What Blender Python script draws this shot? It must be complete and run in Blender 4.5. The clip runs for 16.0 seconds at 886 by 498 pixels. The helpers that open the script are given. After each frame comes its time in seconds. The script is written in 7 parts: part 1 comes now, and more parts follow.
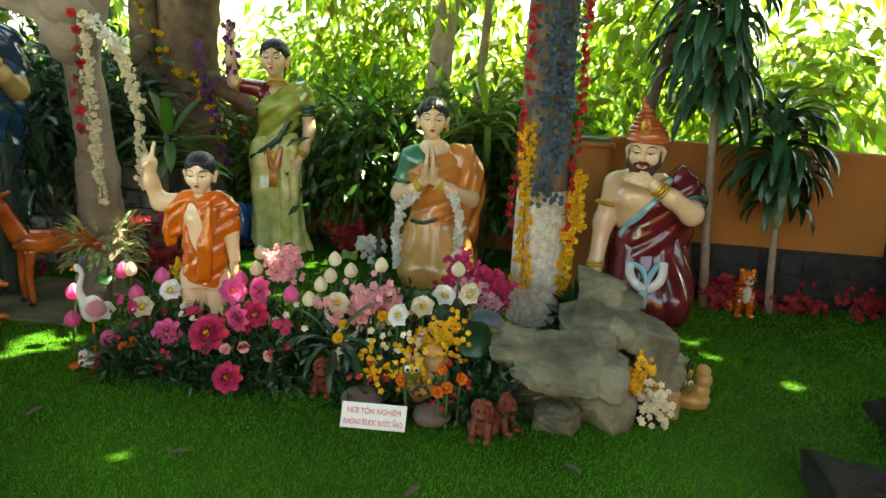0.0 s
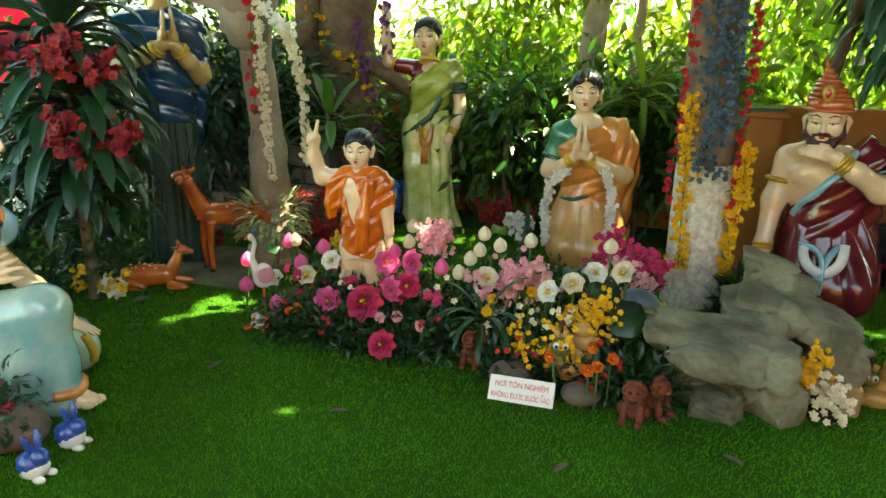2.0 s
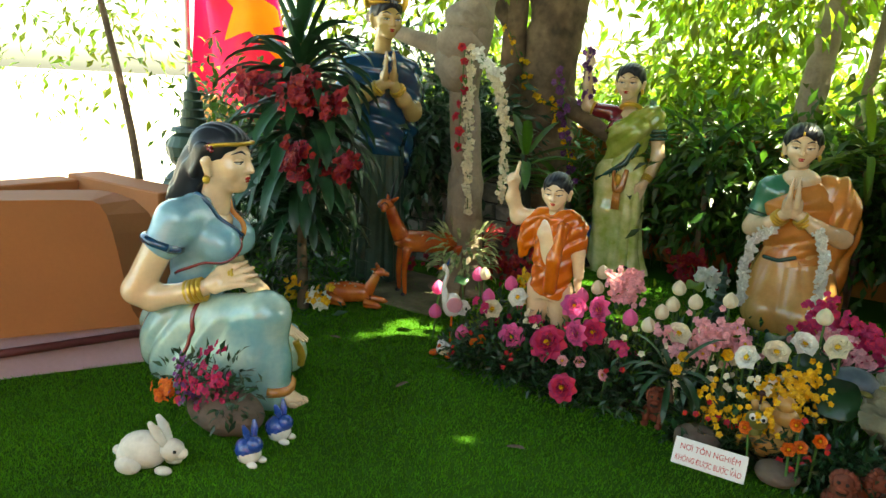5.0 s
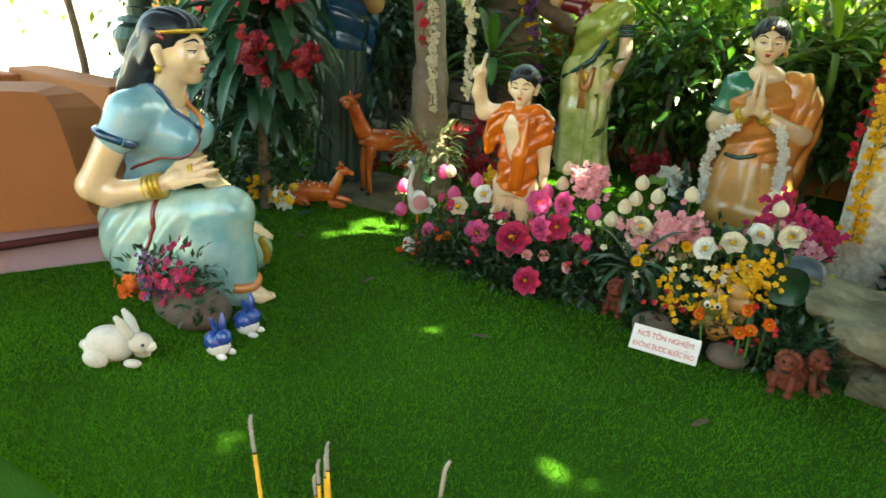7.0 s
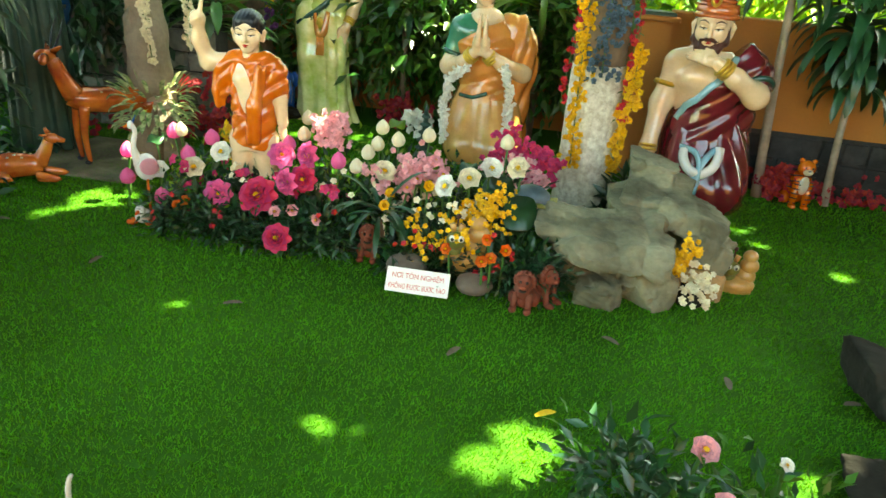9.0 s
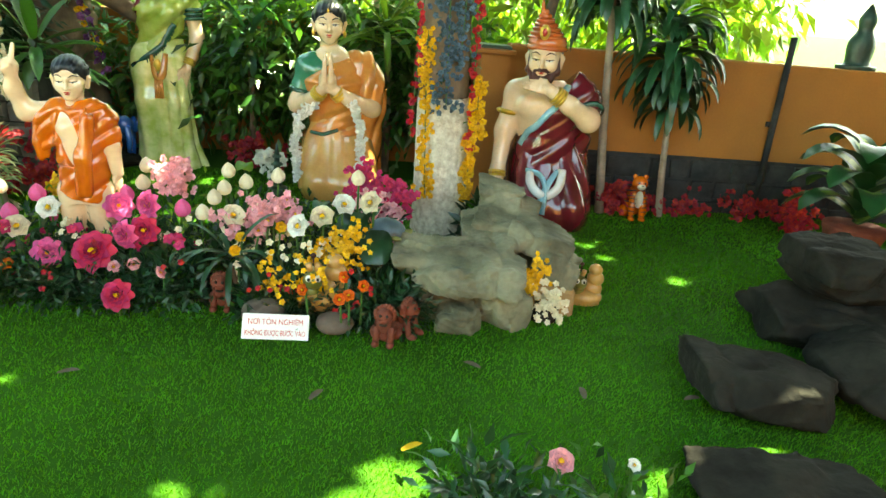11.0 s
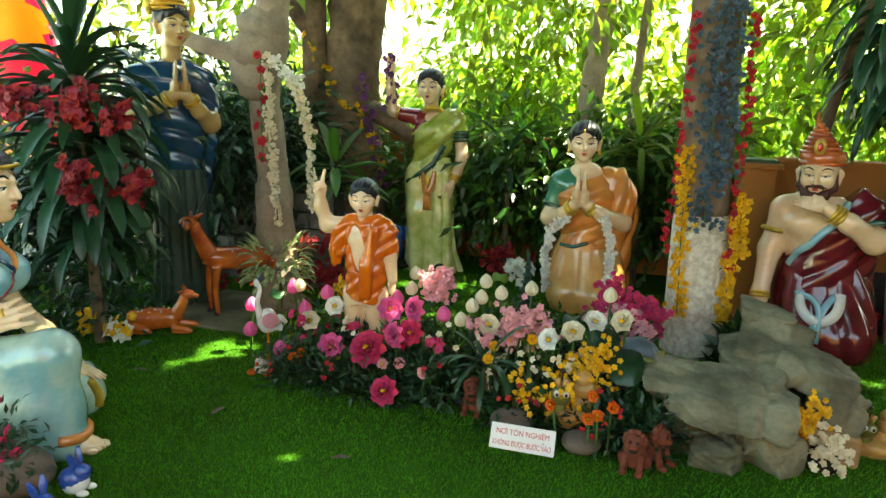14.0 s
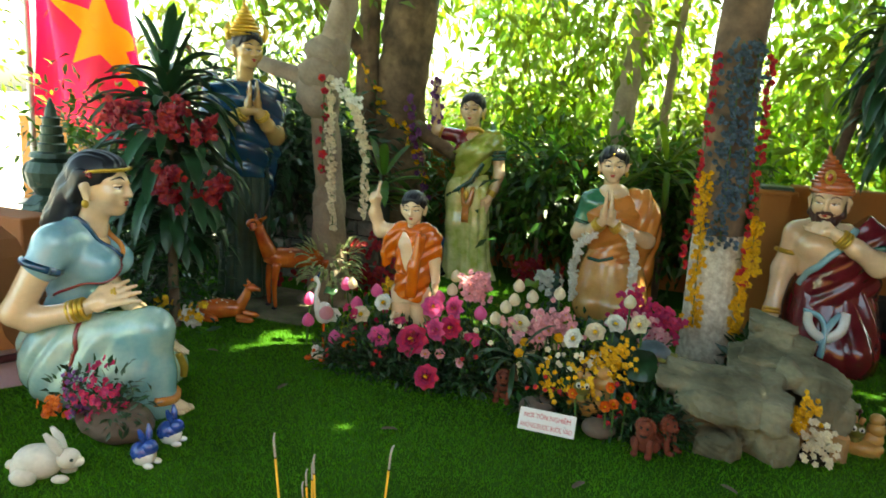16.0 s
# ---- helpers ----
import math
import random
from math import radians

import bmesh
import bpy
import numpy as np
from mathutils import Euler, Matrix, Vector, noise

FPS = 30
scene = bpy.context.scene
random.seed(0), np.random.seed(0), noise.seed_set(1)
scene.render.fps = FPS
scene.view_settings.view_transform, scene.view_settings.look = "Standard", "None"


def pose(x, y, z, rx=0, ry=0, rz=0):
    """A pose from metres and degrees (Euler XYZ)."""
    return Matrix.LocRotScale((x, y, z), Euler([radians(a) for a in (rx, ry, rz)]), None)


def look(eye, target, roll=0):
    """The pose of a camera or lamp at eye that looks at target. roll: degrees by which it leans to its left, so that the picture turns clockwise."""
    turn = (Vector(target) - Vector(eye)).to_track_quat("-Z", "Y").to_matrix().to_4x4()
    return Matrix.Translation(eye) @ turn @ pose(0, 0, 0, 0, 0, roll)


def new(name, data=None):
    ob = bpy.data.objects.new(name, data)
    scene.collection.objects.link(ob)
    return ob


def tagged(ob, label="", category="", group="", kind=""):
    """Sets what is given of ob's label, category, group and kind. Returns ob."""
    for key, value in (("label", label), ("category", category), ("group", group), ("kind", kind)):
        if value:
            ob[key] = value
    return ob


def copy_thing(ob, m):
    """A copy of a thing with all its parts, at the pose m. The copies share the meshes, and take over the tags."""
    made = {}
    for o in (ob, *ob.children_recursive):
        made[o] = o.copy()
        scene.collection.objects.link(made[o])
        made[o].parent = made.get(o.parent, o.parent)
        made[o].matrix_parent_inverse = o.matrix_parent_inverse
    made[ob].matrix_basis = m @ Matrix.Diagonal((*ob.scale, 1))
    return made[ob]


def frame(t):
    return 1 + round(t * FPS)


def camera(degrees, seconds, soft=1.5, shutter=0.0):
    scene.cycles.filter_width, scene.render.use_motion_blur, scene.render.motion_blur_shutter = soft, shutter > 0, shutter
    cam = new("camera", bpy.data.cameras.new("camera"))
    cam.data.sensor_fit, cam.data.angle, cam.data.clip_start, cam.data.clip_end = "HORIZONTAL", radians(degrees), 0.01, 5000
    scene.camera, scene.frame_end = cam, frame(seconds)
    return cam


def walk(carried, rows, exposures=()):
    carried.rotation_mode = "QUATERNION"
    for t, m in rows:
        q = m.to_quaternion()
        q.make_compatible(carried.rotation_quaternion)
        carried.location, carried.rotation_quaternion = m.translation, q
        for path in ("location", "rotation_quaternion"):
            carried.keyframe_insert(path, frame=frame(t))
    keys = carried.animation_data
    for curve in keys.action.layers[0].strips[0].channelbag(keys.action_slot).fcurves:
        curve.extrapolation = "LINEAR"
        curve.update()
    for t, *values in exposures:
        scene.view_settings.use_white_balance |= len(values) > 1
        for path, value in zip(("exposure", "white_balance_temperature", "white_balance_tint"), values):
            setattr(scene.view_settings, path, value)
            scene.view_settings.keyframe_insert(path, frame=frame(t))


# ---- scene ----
cam = camera(67.6, 16.0, 1.5, 0.2)
PATH = [
    (0, (0.385, -0.099, 1.548), (0.206, 1.835, 1.069), 3.6),
    (0.5, (0.385, -0.094, 1.529), (0.186, 1.827, 1.008), 3.5),
    (1, (0.399, -0.092, 1.531), (0.188, 1.823, 0.996), 3.3),
    (1.5, (0.38, -0.091, 1.522), (-0.071, 1.777, 0.968), 1.8),
    (2, (0.354, -0.095, 1.522), (-0.241, 1.731, 0.964), 1.4),
    (2.5, (0.347, -0.108, 1.526), (-0.369, 1.675, 0.972), 1.7),
    (3, (0.327, -0.135, 1.507), (-0.502, 1.623, 1.036), 1.9),
    (3.5, (0.315, -0.14, 1.56), (-0.559, 1.618, 1.179), 2.7),
    (4, (0.296, -0.157, 1.561), (-0.641, 1.567, 1.17), 2.7),
    (4.5, (0.291, -0.173, 1.564), (-0.705, 1.505, 1.127), 3.3),
    (4.7, (0.285, -0.185, 1.562), (-0.77, 1.455, 1.119), 3.1),
    (6.8, (0.263, -0.219, 1.491), (-0.724, 1.364, 0.772), 4.1),
    (7, (0.281, -0.204, 1.489), (-0.639, 1.415, 0.759), 4.0),
    (7.5, (0.291, -0.182, 1.482), (-0.538, 1.477, 0.734), 3.6),
    (8, (0.308, -0.159, 1.484), (-0.294, 1.592, 0.727), 4.0),
    (8.5, (0.337, -0.13, 1.475), (-0.063, 1.664, 0.687), 4.7),
    (9, (0.36, -0.111, 1.471), (0.101, 1.699, 0.66), 5.3),
    (9.5, (0.384, -0.103, 1.473), (0.267, 1.717, 0.653), 5.6),
    (9.7, (0.388, -0.101, 1.476), (0.332, 1.719, 0.648), 5.8),
    (11.8, (0.472, -0.101, 1.507), (0.59, 1.805, 0.914), 4.1),
    (12, (0.473, -0.1, 1.511), (0.506, 1.812, 0.926), 3.9),
    (12.5, (0.439, -0.119, 1.525), (0.24, 1.782, 0.936), 3.4),
    (13, (0.403, -0.117, 1.539), (0.159, 1.8, 1.027), 3.2),
    (13.5, (0.392, -0.112, 1.534), (0.007, 1.794, 1.067), 3.0),
    (14, (0.359, -0.157, 1.572), (-0.249, 1.698, 1.135), 1.8),
    (14.5, (0.358, -0.199, 1.557), (-0.235, 1.659, 1.117), 3.1),
    (15, (0.362, -0.324, 1.584), (-0.286, 1.524, 1.181), 2.9),
    (15.5, (0.376, -0.498, 1.569), (-0.163, 1.358, 1.055), 2.6),
    (16, (0.449, -0.637, 1.613), (-0.245, 1.197, 1.218), 3.6),
]
walk(cam, [(t, look(eye, target, roll)) for t, eye, target, roll in PATH],
     [(0, 3.17, 8600, -9), (2.5, 3.24, 8600, -12), (3.4, 3.12, 8600, -10), (4.7, 2.95, 8600, -9), (6.8, 3.32, 8500, -12), (8.5, 3.74, 8700, -17), (9.7, 3.95, 8800, -19), (12, 3.74, 8200, -15), (13, 3.36, 8400, -12), (15.4, 3.08, 8400, -13), (16, 2.93, 8300, -11)])

# ---- light ----
SUN_DIR = Vector((0.52, 0.30, 0.85)).normalized()   # towards the sun
world = bpy.data.worlds.new("world")
scene.world = world
world.use_nodes = True
wn = world.node_tree
sky = wn.nodes.new("ShaderNodeTexSky")
sky.sky_type, sky.sun_disc = "NISHITA", False
sky.sun_elevation = math.asin(SUN_DIR.z)
sky.sun_rotation = math.atan2(SUN_DIR.x, SUN_DIR.y)
sky.dust_density = 3.0
bg = wn.nodes["Background"]
bg.inputs["Strength"].default_value = 0.15
wn.links.new(sky.outputs[0], bg.inputs["Color"])
sun_data = bpy.data.lights.new("sun", "SUN")
sun_data.energy, sun_data.angle, sun_data.color = 5.0, radians(0.55), (1.0, 0.95, 0.86)
sun = new("sun", sun_data)
sun.matrix_world = look((0, 0, 20), Vector((0, 0, 20)) - SUN_DIR)

# ---- mesh and material helpers ----
rnd = random.Random(7)
rng = np.random.default_rng(11)


class Mesh:
    """Collects vertices and faces with a material number, under a running transform."""

    def __init__(self):
        self.v, self.f, self.k, self.m = [], [], [], Matrix()

    def add(self, vs, fs, k=0):
        o = len(self.v)
        self.v += [tuple(self.m @ Vector(p)) for p in vs]
        self.f += [tuple(i + o for i in f) for f in fs]
        self.k += [k] * len(fs)

    def box(self, lo, hi, k=0, bev=0.0):
        (a, b, c), (d, e, f) = lo, hi
        if bev:
            w = bev
            ring = [(a + w, b), (d - w, b), (d, b + w), (d, e - w), (d - w, e), (a + w, e), (a, e - w), (a, b + w)]
            inn = [(a + w, b + w), (d - w, b + w), (d - w, b + w), (d - w, e - w), (d - w, e - w), (a + w, e - w), (a + w, e - w), (a + w, b + w)]
            vs = [(x, y, c) for x, y in ring] + [(x, y, f - w) for x, y in ring] + [(x, y, f) for x, y in inn]
            fs = [(i, (i + 1) % 8, 8 + (i + 1) % 8, 8 + i) for i in range(8)]
            fs += [(8 + i, 8 + (i + 1) % 8, 16 + (i + 1) % 8, 16 + i) for i in range(8)]
            fs += [(16, 17, 19, 21)[0:4], tuple(range(7, -1, -1))]
            fs[-2] = (16, 18, 20, 22)
            self.add(vs, fs, k)
        else:
            vs = [(x, y, z) for z in (c, f) for x, y in ((a, b), (d, b), (d, e), (a, e))]
            self.add(vs, [(3, 2, 1, 0), (4, 5, 6, 7), (0, 1, 5, 4), (1, 2, 6, 5), (2, 3, 7, 6), (3, 0, 4, 7)], k)

    def ell(self, c, r, k=0, rot=(0, 0, 0), n=14, rows=9, wob=0.0):
        q = Euler([radians(a) for a in rot]).to_matrix()
        vs, fs = [], []
        for i in range(rows + 1):
            a = math.pi * i / rows
            for j in range(n):
                b = 2 * math.pi * j / n
                d = Vector((math.sin(a) * math.cos(b), math.sin(a) * math.sin(b), math.cos(a)))
                s = 1 + (wob * noise.noise(d * 2.1 + Vector(c) * 9) if wob else 0)
                vs.append(Vector(c) + q @ Vector((d.x * r[0], d.y * r[1], d.z * r[2])) * s)
        for i in range(rows):
            for j in range(n):
                fs.append((i * n + j, i * n + n + j, i * n + n + (j + 1) % n, i * n + (j + 1) % n))
        self.add(vs, fs, k)

    def tube(self, pts, rad, k=0, n=10, cap=True, flat=1.0, sub=4):
        """A tapered tube along points; the path is rounded between them."""
        pts = [Vector(p) for p in pts]
        rad = list(rad) if hasattr(rad, "__len__") else [rad] * len(pts)
        if len(pts) > 2:
            P, R = [], []
            for i in range(len(pts) - 1):
                p0, p1, p2, p3 = pts[max(i - 1, 0)], pts[i], pts[i + 1], pts[min(i + 2, len(pts) - 1)]
                for s in range(sub):
                    u = s / sub
                    P.append(0.5 * (2 * p1 + (p2 - p0) * u + (2 * p0 - 5 * p1 + 4 * p2 - p3) * u * u + (3 * p1 - p0 - 3 * p2 + p3) * u ** 3))
                    R.append(rad[i] * (1 - u) + rad[i + 1] * u)
            pts, rad = P + [pts[-1]], R + [rad[-1]]
        vs, fs, up = [], [], None
        for i, p in enumerate(pts):
            d = (pts[min(i + 1, len(pts) - 1)] - pts[max(i - 1, 0)]).normalized()
            if up is None:
                up = d.orthogonal().normalized()
            up = (up - d * up.dot(d)).normalized()
            s = d.cross(up)
            for j in range(n):
                a = 2 * math.pi * j / n
                vs.append(p + (up * math.cos(a) * flat + s * math.sin(a)) * rad[i])
        for i in range(len(pts) - 1):
            for j in range(n):
                fs.append((i * n + j, i * n + (j + 1) % n, i * n + n + (j + 1) % n, i * n + n + j))
        if cap:
            fs += [tuple(range(n - 1, -1, -1)), tuple(range(len(vs) - n, len(vs)))]
        self.add(vs, fs, k)

    def loft(self, rings, k=0, n=48, levels=26, folds=0, amp=0.0, arc=(0, 360), twist=0.0, lean=0.0, fade=1.0):
        """A body through rings (x, y, z, rx, ry), pleated by folds; an arc other than 0 to 360 leaves it open. Angle 270 faces -y."""
        rings = np.array(rings, float)
        s = np.linspace(0, len(rings) - 1, levels)
        out = []
        for u in s:
            i = min(int(u), len(rings) - 2)
            w = u - i
            p0, p1, p2, p3 = rings[max(i - 1, 0)], rings[i], rings[i + 1], rings[min(i + 2, len(rings) - 1)]
            out.append(0.5 * (2 * p1 + (p2 - p0) * w + (2 * p0 - 5 * p1 + 4 * p2 - p3) * w * w + (3 * p1 - p0 - 3 * p2 + p3) * w ** 3))
        full = arc == (0, 360)
        n = max(n, int(folds * 12))
        vs, fs = [], []
        for i, (x, y, z, rx, ry) in enumerate(out):
            t = i / (levels - 1)
            for j in range(n):
                a = radians(arc[0] + (arc[1] - arc[0]) * j / (n if full else n - 1))
                f = 1
                if folds:
                    ph = folds * a + twist * t + 0.9 * math.sin(2 * a + 3 * t) + 0.4 * math.sin(5 * t + 3 * a)
                    f += amp * (1 - t * fade) * (2.6 * (abs(math.sin(ph / 2)) - 0.64) + 0.3 * math.sin(2 * ph + 1))
                vs.append((x + math.cos(a) * rx * f, y + math.sin(a) * ry * f, z + lean * math.cos(a) * rx))
        for i in range(levels - 1):
            for j in range(n if full else n - 1):
                fs.append((i * n + j, i * n + (j + 1) % n, i * n + n + (j + 1) % n, i * n + n + j))
        if full:
            fs += [tuple(range(n - 1, -1, -1)), tuple(range(len(vs) - n, len(vs)))]
        self.add(vs, fs, k)

    def strap(self, base, way, length, width, droop, k=0, seg=6, fold=0.25):
        """A long leaf that rises along way and bends over."""
        p, d = Vector(base), Vector(way).normalized()
        side = d.cross(Vector((0, 0, 1)))
        side = side.normalized() if side.length > 1e-3 else Vector((1, 0, 0))
        vs, fs = [], []
        for i in range(seg + 1):
            t = i / seg
            w = width * (0.35 + 2.2 * t * (1 - t) + 0.1 * (1 - t)) * (1 if i < seg else 0.05)
            nrm = side.cross(d)
            vs += [p - side * w / 2 + nrm * w * fold, p, p + side * w / 2 + nrm * w * fold]
            p = p + d * (length / seg)
            d = (d + Vector((0, 0, -droop / seg * (0.4 + 1.2 * t)))).normalized()
        for i in range(seg):
            a = i * 3
            fs += [(a, a + 1, a + 4, a + 3), (a + 1, a + 2, a + 5, a + 4)]
        self.add(vs, fs, k)

    def petals(self, c, axis, count, length, width, open_deg, k=0, turn=0.0, cup=0.35):
        """A ring of cupped petals round an axis."""
        c, axis = Vector(c), Vector(axis).normalized()
        u = axis.orthogonal().normalized()
        w = axis.cross(u)
        for i in range(count):
            a = 2 * math.pi * (i + turn) / count
            out = u * math.cos(a) + w * math.sin(a)
            side = axis.cross(out)
            o = radians(open_deg)
            vs, fs = [], []
            rows = 4
            for r in range(rows + 1):
                t = r / rows
                ang = o * (0.55 + 0.6 * t)
                p = c + (out * math.sin(ang) + axis * math.cos(ang)) * length * t
                ww = width * (0.35 + 2.4 * t * (1 - t) + 0.12) * (0.5 if r == rows else 1) * 0.55
                lift = (axis * math.sin(o) - out * math.cos(o)) * cup * width
                vs += [p - side * ww + lift * (0.2 + t * (1 - t)), p - lift * 0.15, p + side * ww + lift * (0.2 + t * (1 - t))]
            for r in range(rows):
                b = r * 3
                fs += [(b, b + 1, b + 4, b + 3), (b + 1, b + 2, b + 5, b + 4)]
            self.add(vs, fs, k)

    def data(self, name, mats, smooth=True):
        me = bpy.data.meshes.new(name)
        me.from_pydata(self.v, [], self.f)
        for m in mats:
            me.materials.append(m)
        me.polygons.foreach_set("material_index", self.k)
        if smooth:
            me.polygons.foreach_set("use_smooth", [True] * len(self.f))
        me.update()
        return me


def part(name, mb, mats, parent=None, label="", smooth=True):
    """One mesh object, under a thing or a part."""
    mats = mats if isinstance(mats, (list, tuple)) else [mats]
    ob = new(name, mb.data(name, mats, smooth))
    ob.parent = parent
    return tagged(ob, label)


def thing(name, m, label, category, group="", kind=""):
    ob = new(name)
    ob.empty_display_size = 0.1
    ob.matrix_world = m
    return tagged(ob, label, category, group, kind)


def solid(name, mb, mats, label, category, m=None, group="", kind="", smooth=True):
    ob = part(name, mb, mats, None, label, smooth)
    if m is not None:
        ob.matrix_world = m
    return tagged(ob, "", category, group, kind)


def mat(name, col, rough=0.5, var=0.25, scale=6.0, fine=60.0, bump=0.15, metal=0.0, coat=0.0, second=None, island=0.0, trans=0.0, spec=0.5):
    """Paint, stone, wood or leaf: two scales of variation, fine relief, gloss."""
    m = bpy.data.materials.new(name)
    m.use_nodes = True
    nt = m.node_tree
    N, L = nt.nodes, nt.links
    b = N["Principled BSDF"]
    tc = N.new("ShaderNodeTexCoord")
    n1, n2 = N.new("ShaderNodeTexNoise"), N.new("ShaderNodeTexNoise")
    n1.inputs["Scale"].default_value, n2.inputs["Scale"].default_value = scale, fine
    n1.inputs["Detail"].default_value, n2.inputs["Detail"].default_value = 5, 3
    L.new(tc.outputs["Object"], n1.inputs["Vector"]), L.new(tc.outputs["Object"], n2.inputs["Vector"])
    ramp = N.new("ShaderNodeValToRGB")
    second = second or [c * (1 - var) for c in col]
    ramp.color_ramp.elements[0].position, ramp.color_ramp.elements[1].position = 0.35, 0.65
    ramp.color_ramp.elements[0].color, ramp.color_ramp.elements[1].color = (*second, 1), (*col, 1)
    L.new(n1.outputs["Fac"], ramp.inputs["Fac"])
    hsv = N.new("ShaderNodeHueSaturation")
    L.new(ramp.outputs["Color"], hsv.inputs["Color"])
    mr = N.new("ShaderNodeMapRange")
    mr.inputs["To Min"].default_value, mr.inputs["To Max"].default_value = 1 - var * 0.6, 1 + var * 0.6
    L.new(n2.outputs["Fac"], mr.inputs["Value"])
    val = mr.outputs[0]
    if island:
        geo, m2, mul = N.new("ShaderNodeNewGeometry"), N.new("ShaderNodeMapRange"), N.new("ShaderNodeMath")
        m2.inputs["To Min"].default_value, m2.inputs["To Max"].default_value = 1 - island, 1 + island
        L.new(geo.outputs["Random Per Island"], m2.inputs["Value"])
        mul.operation = "MULTIPLY"
        L.new(val, mul.inputs[0]), L.new(m2.outputs[0], mul.inputs[1])
        val = mul.outputs[0]
        m3 = N.new("ShaderNodeMapRange")
        m3.inputs["To Min"].default_value, m3.inputs["To Max"].default_value = 0.5 - island * 0.05, 0.5 + island * 0.05
        L.new(geo.outputs["Random Per Island"], m3.inputs["Value"])
        L.new(m3.outputs[0], hsv.inputs["Hue"])
    L.new(val, hsv.inputs["Value"])
    L.new(hsv.outputs["Color"], b.inputs["Base Color"])
    r2 = N.new("ShaderNodeMapRange")
    r2.inputs["To Min"].default_value, r2.inputs["To Max"].default_value = max(rough - 0.08, 0.03), min(rough + 0.12, 1)
    L.new(n1.outputs["Fac"], r2.inputs["Value"])
    L.new(r2.outputs[0], b.inputs["Roughness"])
    b.inputs["Metallic"].default_value = metal
    b.inputs["Specular IOR Level"].default_value = spec
    b.inputs["Coat Weight"].default_value, b.inputs["Coat Roughness"].default_value = coat, 0.06
    if bump:
        bp = N.new("ShaderNodeBump")
        bp.inputs["Strength"].default_value, bp.inputs["Distance"].default_value = bump, 0.01
        L.new(n2.outputs["Fac"], bp.inputs["Height"])
        L.new(bp.outputs["Normal"], b.inputs["Normal"])
    if trans:
        tr, mix = N.new("ShaderNodeBsdfTranslucent"), N.new("ShaderNodeMixShader")
        mix.inputs["Fac"].default_value = trans
        h2 = N.new("ShaderNodeHueSaturation")
        h2.inputs["Hue"].default_value, h2.inputs["Saturation"].default_value, h2.inputs["Value"].default_value = 0.485, 1.05, 1.7
        L.new(hsv.outputs["Color"], h2.inputs["Color"]), L.new(h2.outputs["Color"], tr.inputs["Color"])
        L.new(b.outputs[0], mix.inputs[1]), L.new(tr.outputs[0], mix.inputs[2])
        L.new(mix.outputs[0], N["Material Output"].inputs["Surface"])
    return m


def enamel(name, col, second=None, scale=5.0, var=0.15):
    return mat(name, col, 0.2, var, scale, 45, 0.05, coat=0.9, second=second)


M_SKIN = enamel("cream_enamel", (0.80, 0.58, 0.37), (0.74, 0.50, 0.30))
M_SKIN_GOLD = enamel("golden_skin_enamel", (0.62, 0.42, 0.17), (0.5, 0.32, 0.12))
M_HAIR = mat("black_enamel", (0.012, 0.014, 0.022), 0.4, 0.2, 6, 45, 0.1, coat=0.15, spec=0.35)
M_GOLD = mat("gold_paint", (0.75, 0.48, 0.08), 0.32, 0.3, 12, 60, 0.2, metal=0.6)
M_GREEN = enamel("olive_green_enamel", (0.50, 0.54, 0.13), (0.27, 0.35, 0.04), 6.0)
M_PALEGREEN = enamel("pale_green_enamel", (0.80, 0.78, 0.38), (0.48, 0.55, 0.13), 9.0)
M_DKGREEN = enamel("dark_green_enamel", (0.02, 0.09, 0.06))
M_TEAL = enamel("teal_green_enamel", (0.07, 0.26, 0.16), (0.03, 0.16, 0.09))
M_ORANGE = enamel("orange_enamel", (0.72, 0.30, 0.08), (0.55, 0.18, 0.035))
M_PEACH = enamel("peach_enamel", (0.76, 0.42, 0.15), (0.64, 0.30, 0.09))
M_ROBE = enamel("bright_orange_enamel", (0.72, 0.17, 0.012), (0.55, 0.10, 0.008))
M_MAROON = enamel("maroon_enamel", (0.17, 0.012, 0.024), (0.09, 0.006, 0.013))
M_SKY = enamel("light_blue_enamel", (0.30, 0.50, 0.56), (0.14, 0.34, 0.45))
M_BLUE = enamel("pale_blue_enamel", (0.46, 0.60, 0.50), (0.20, 0.40, 0.42), 5.5)
M_NAVY = enamel("navy_enamel", (0.012, 0.07, 0.16), (0.006, 0.03, 0.08))
M_COBALT = enamel("cobalt_enamel", (0.02, 0.09, 0.34))
M_WINE = enamel("wine_red_enamel", (0.22, 0.02, 0.03))
M_WHITE = enamel("white_enamel", (0.78, 0.76, 0.72))
M_BROWN = mat("brown_enamel", (0.07, 0.022, 0.015), 0.4, 0.25, 6, 60, 0.2, coat=0.15, spec=0.35)
M_LIP = enamel("red_enamel", (0.45, 0.03, 0.03))
M_CROWN = enamel("crown_red_enamel", (0.52, 0.13, 0.03), (0.4, 0.07, 0.02))
M_DEER = enamel("chestnut_enamel", (0.58, 0.15, 0.025), (0.33, 0.05, 0.015), 9.0)
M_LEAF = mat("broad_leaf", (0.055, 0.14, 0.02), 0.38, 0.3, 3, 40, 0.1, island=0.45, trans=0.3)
# leaf green lightened to carry sunlight; light green silk leaves share it
M_LEAF_SUN = mat("sunlit_leaf_tone", (0.18, 0.30, 0.035), 0.4, 0.4, 0.9, 40, 0.1, island=0.55, trans=0.43)
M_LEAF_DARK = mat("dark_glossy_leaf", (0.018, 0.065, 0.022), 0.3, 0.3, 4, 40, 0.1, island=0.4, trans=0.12)
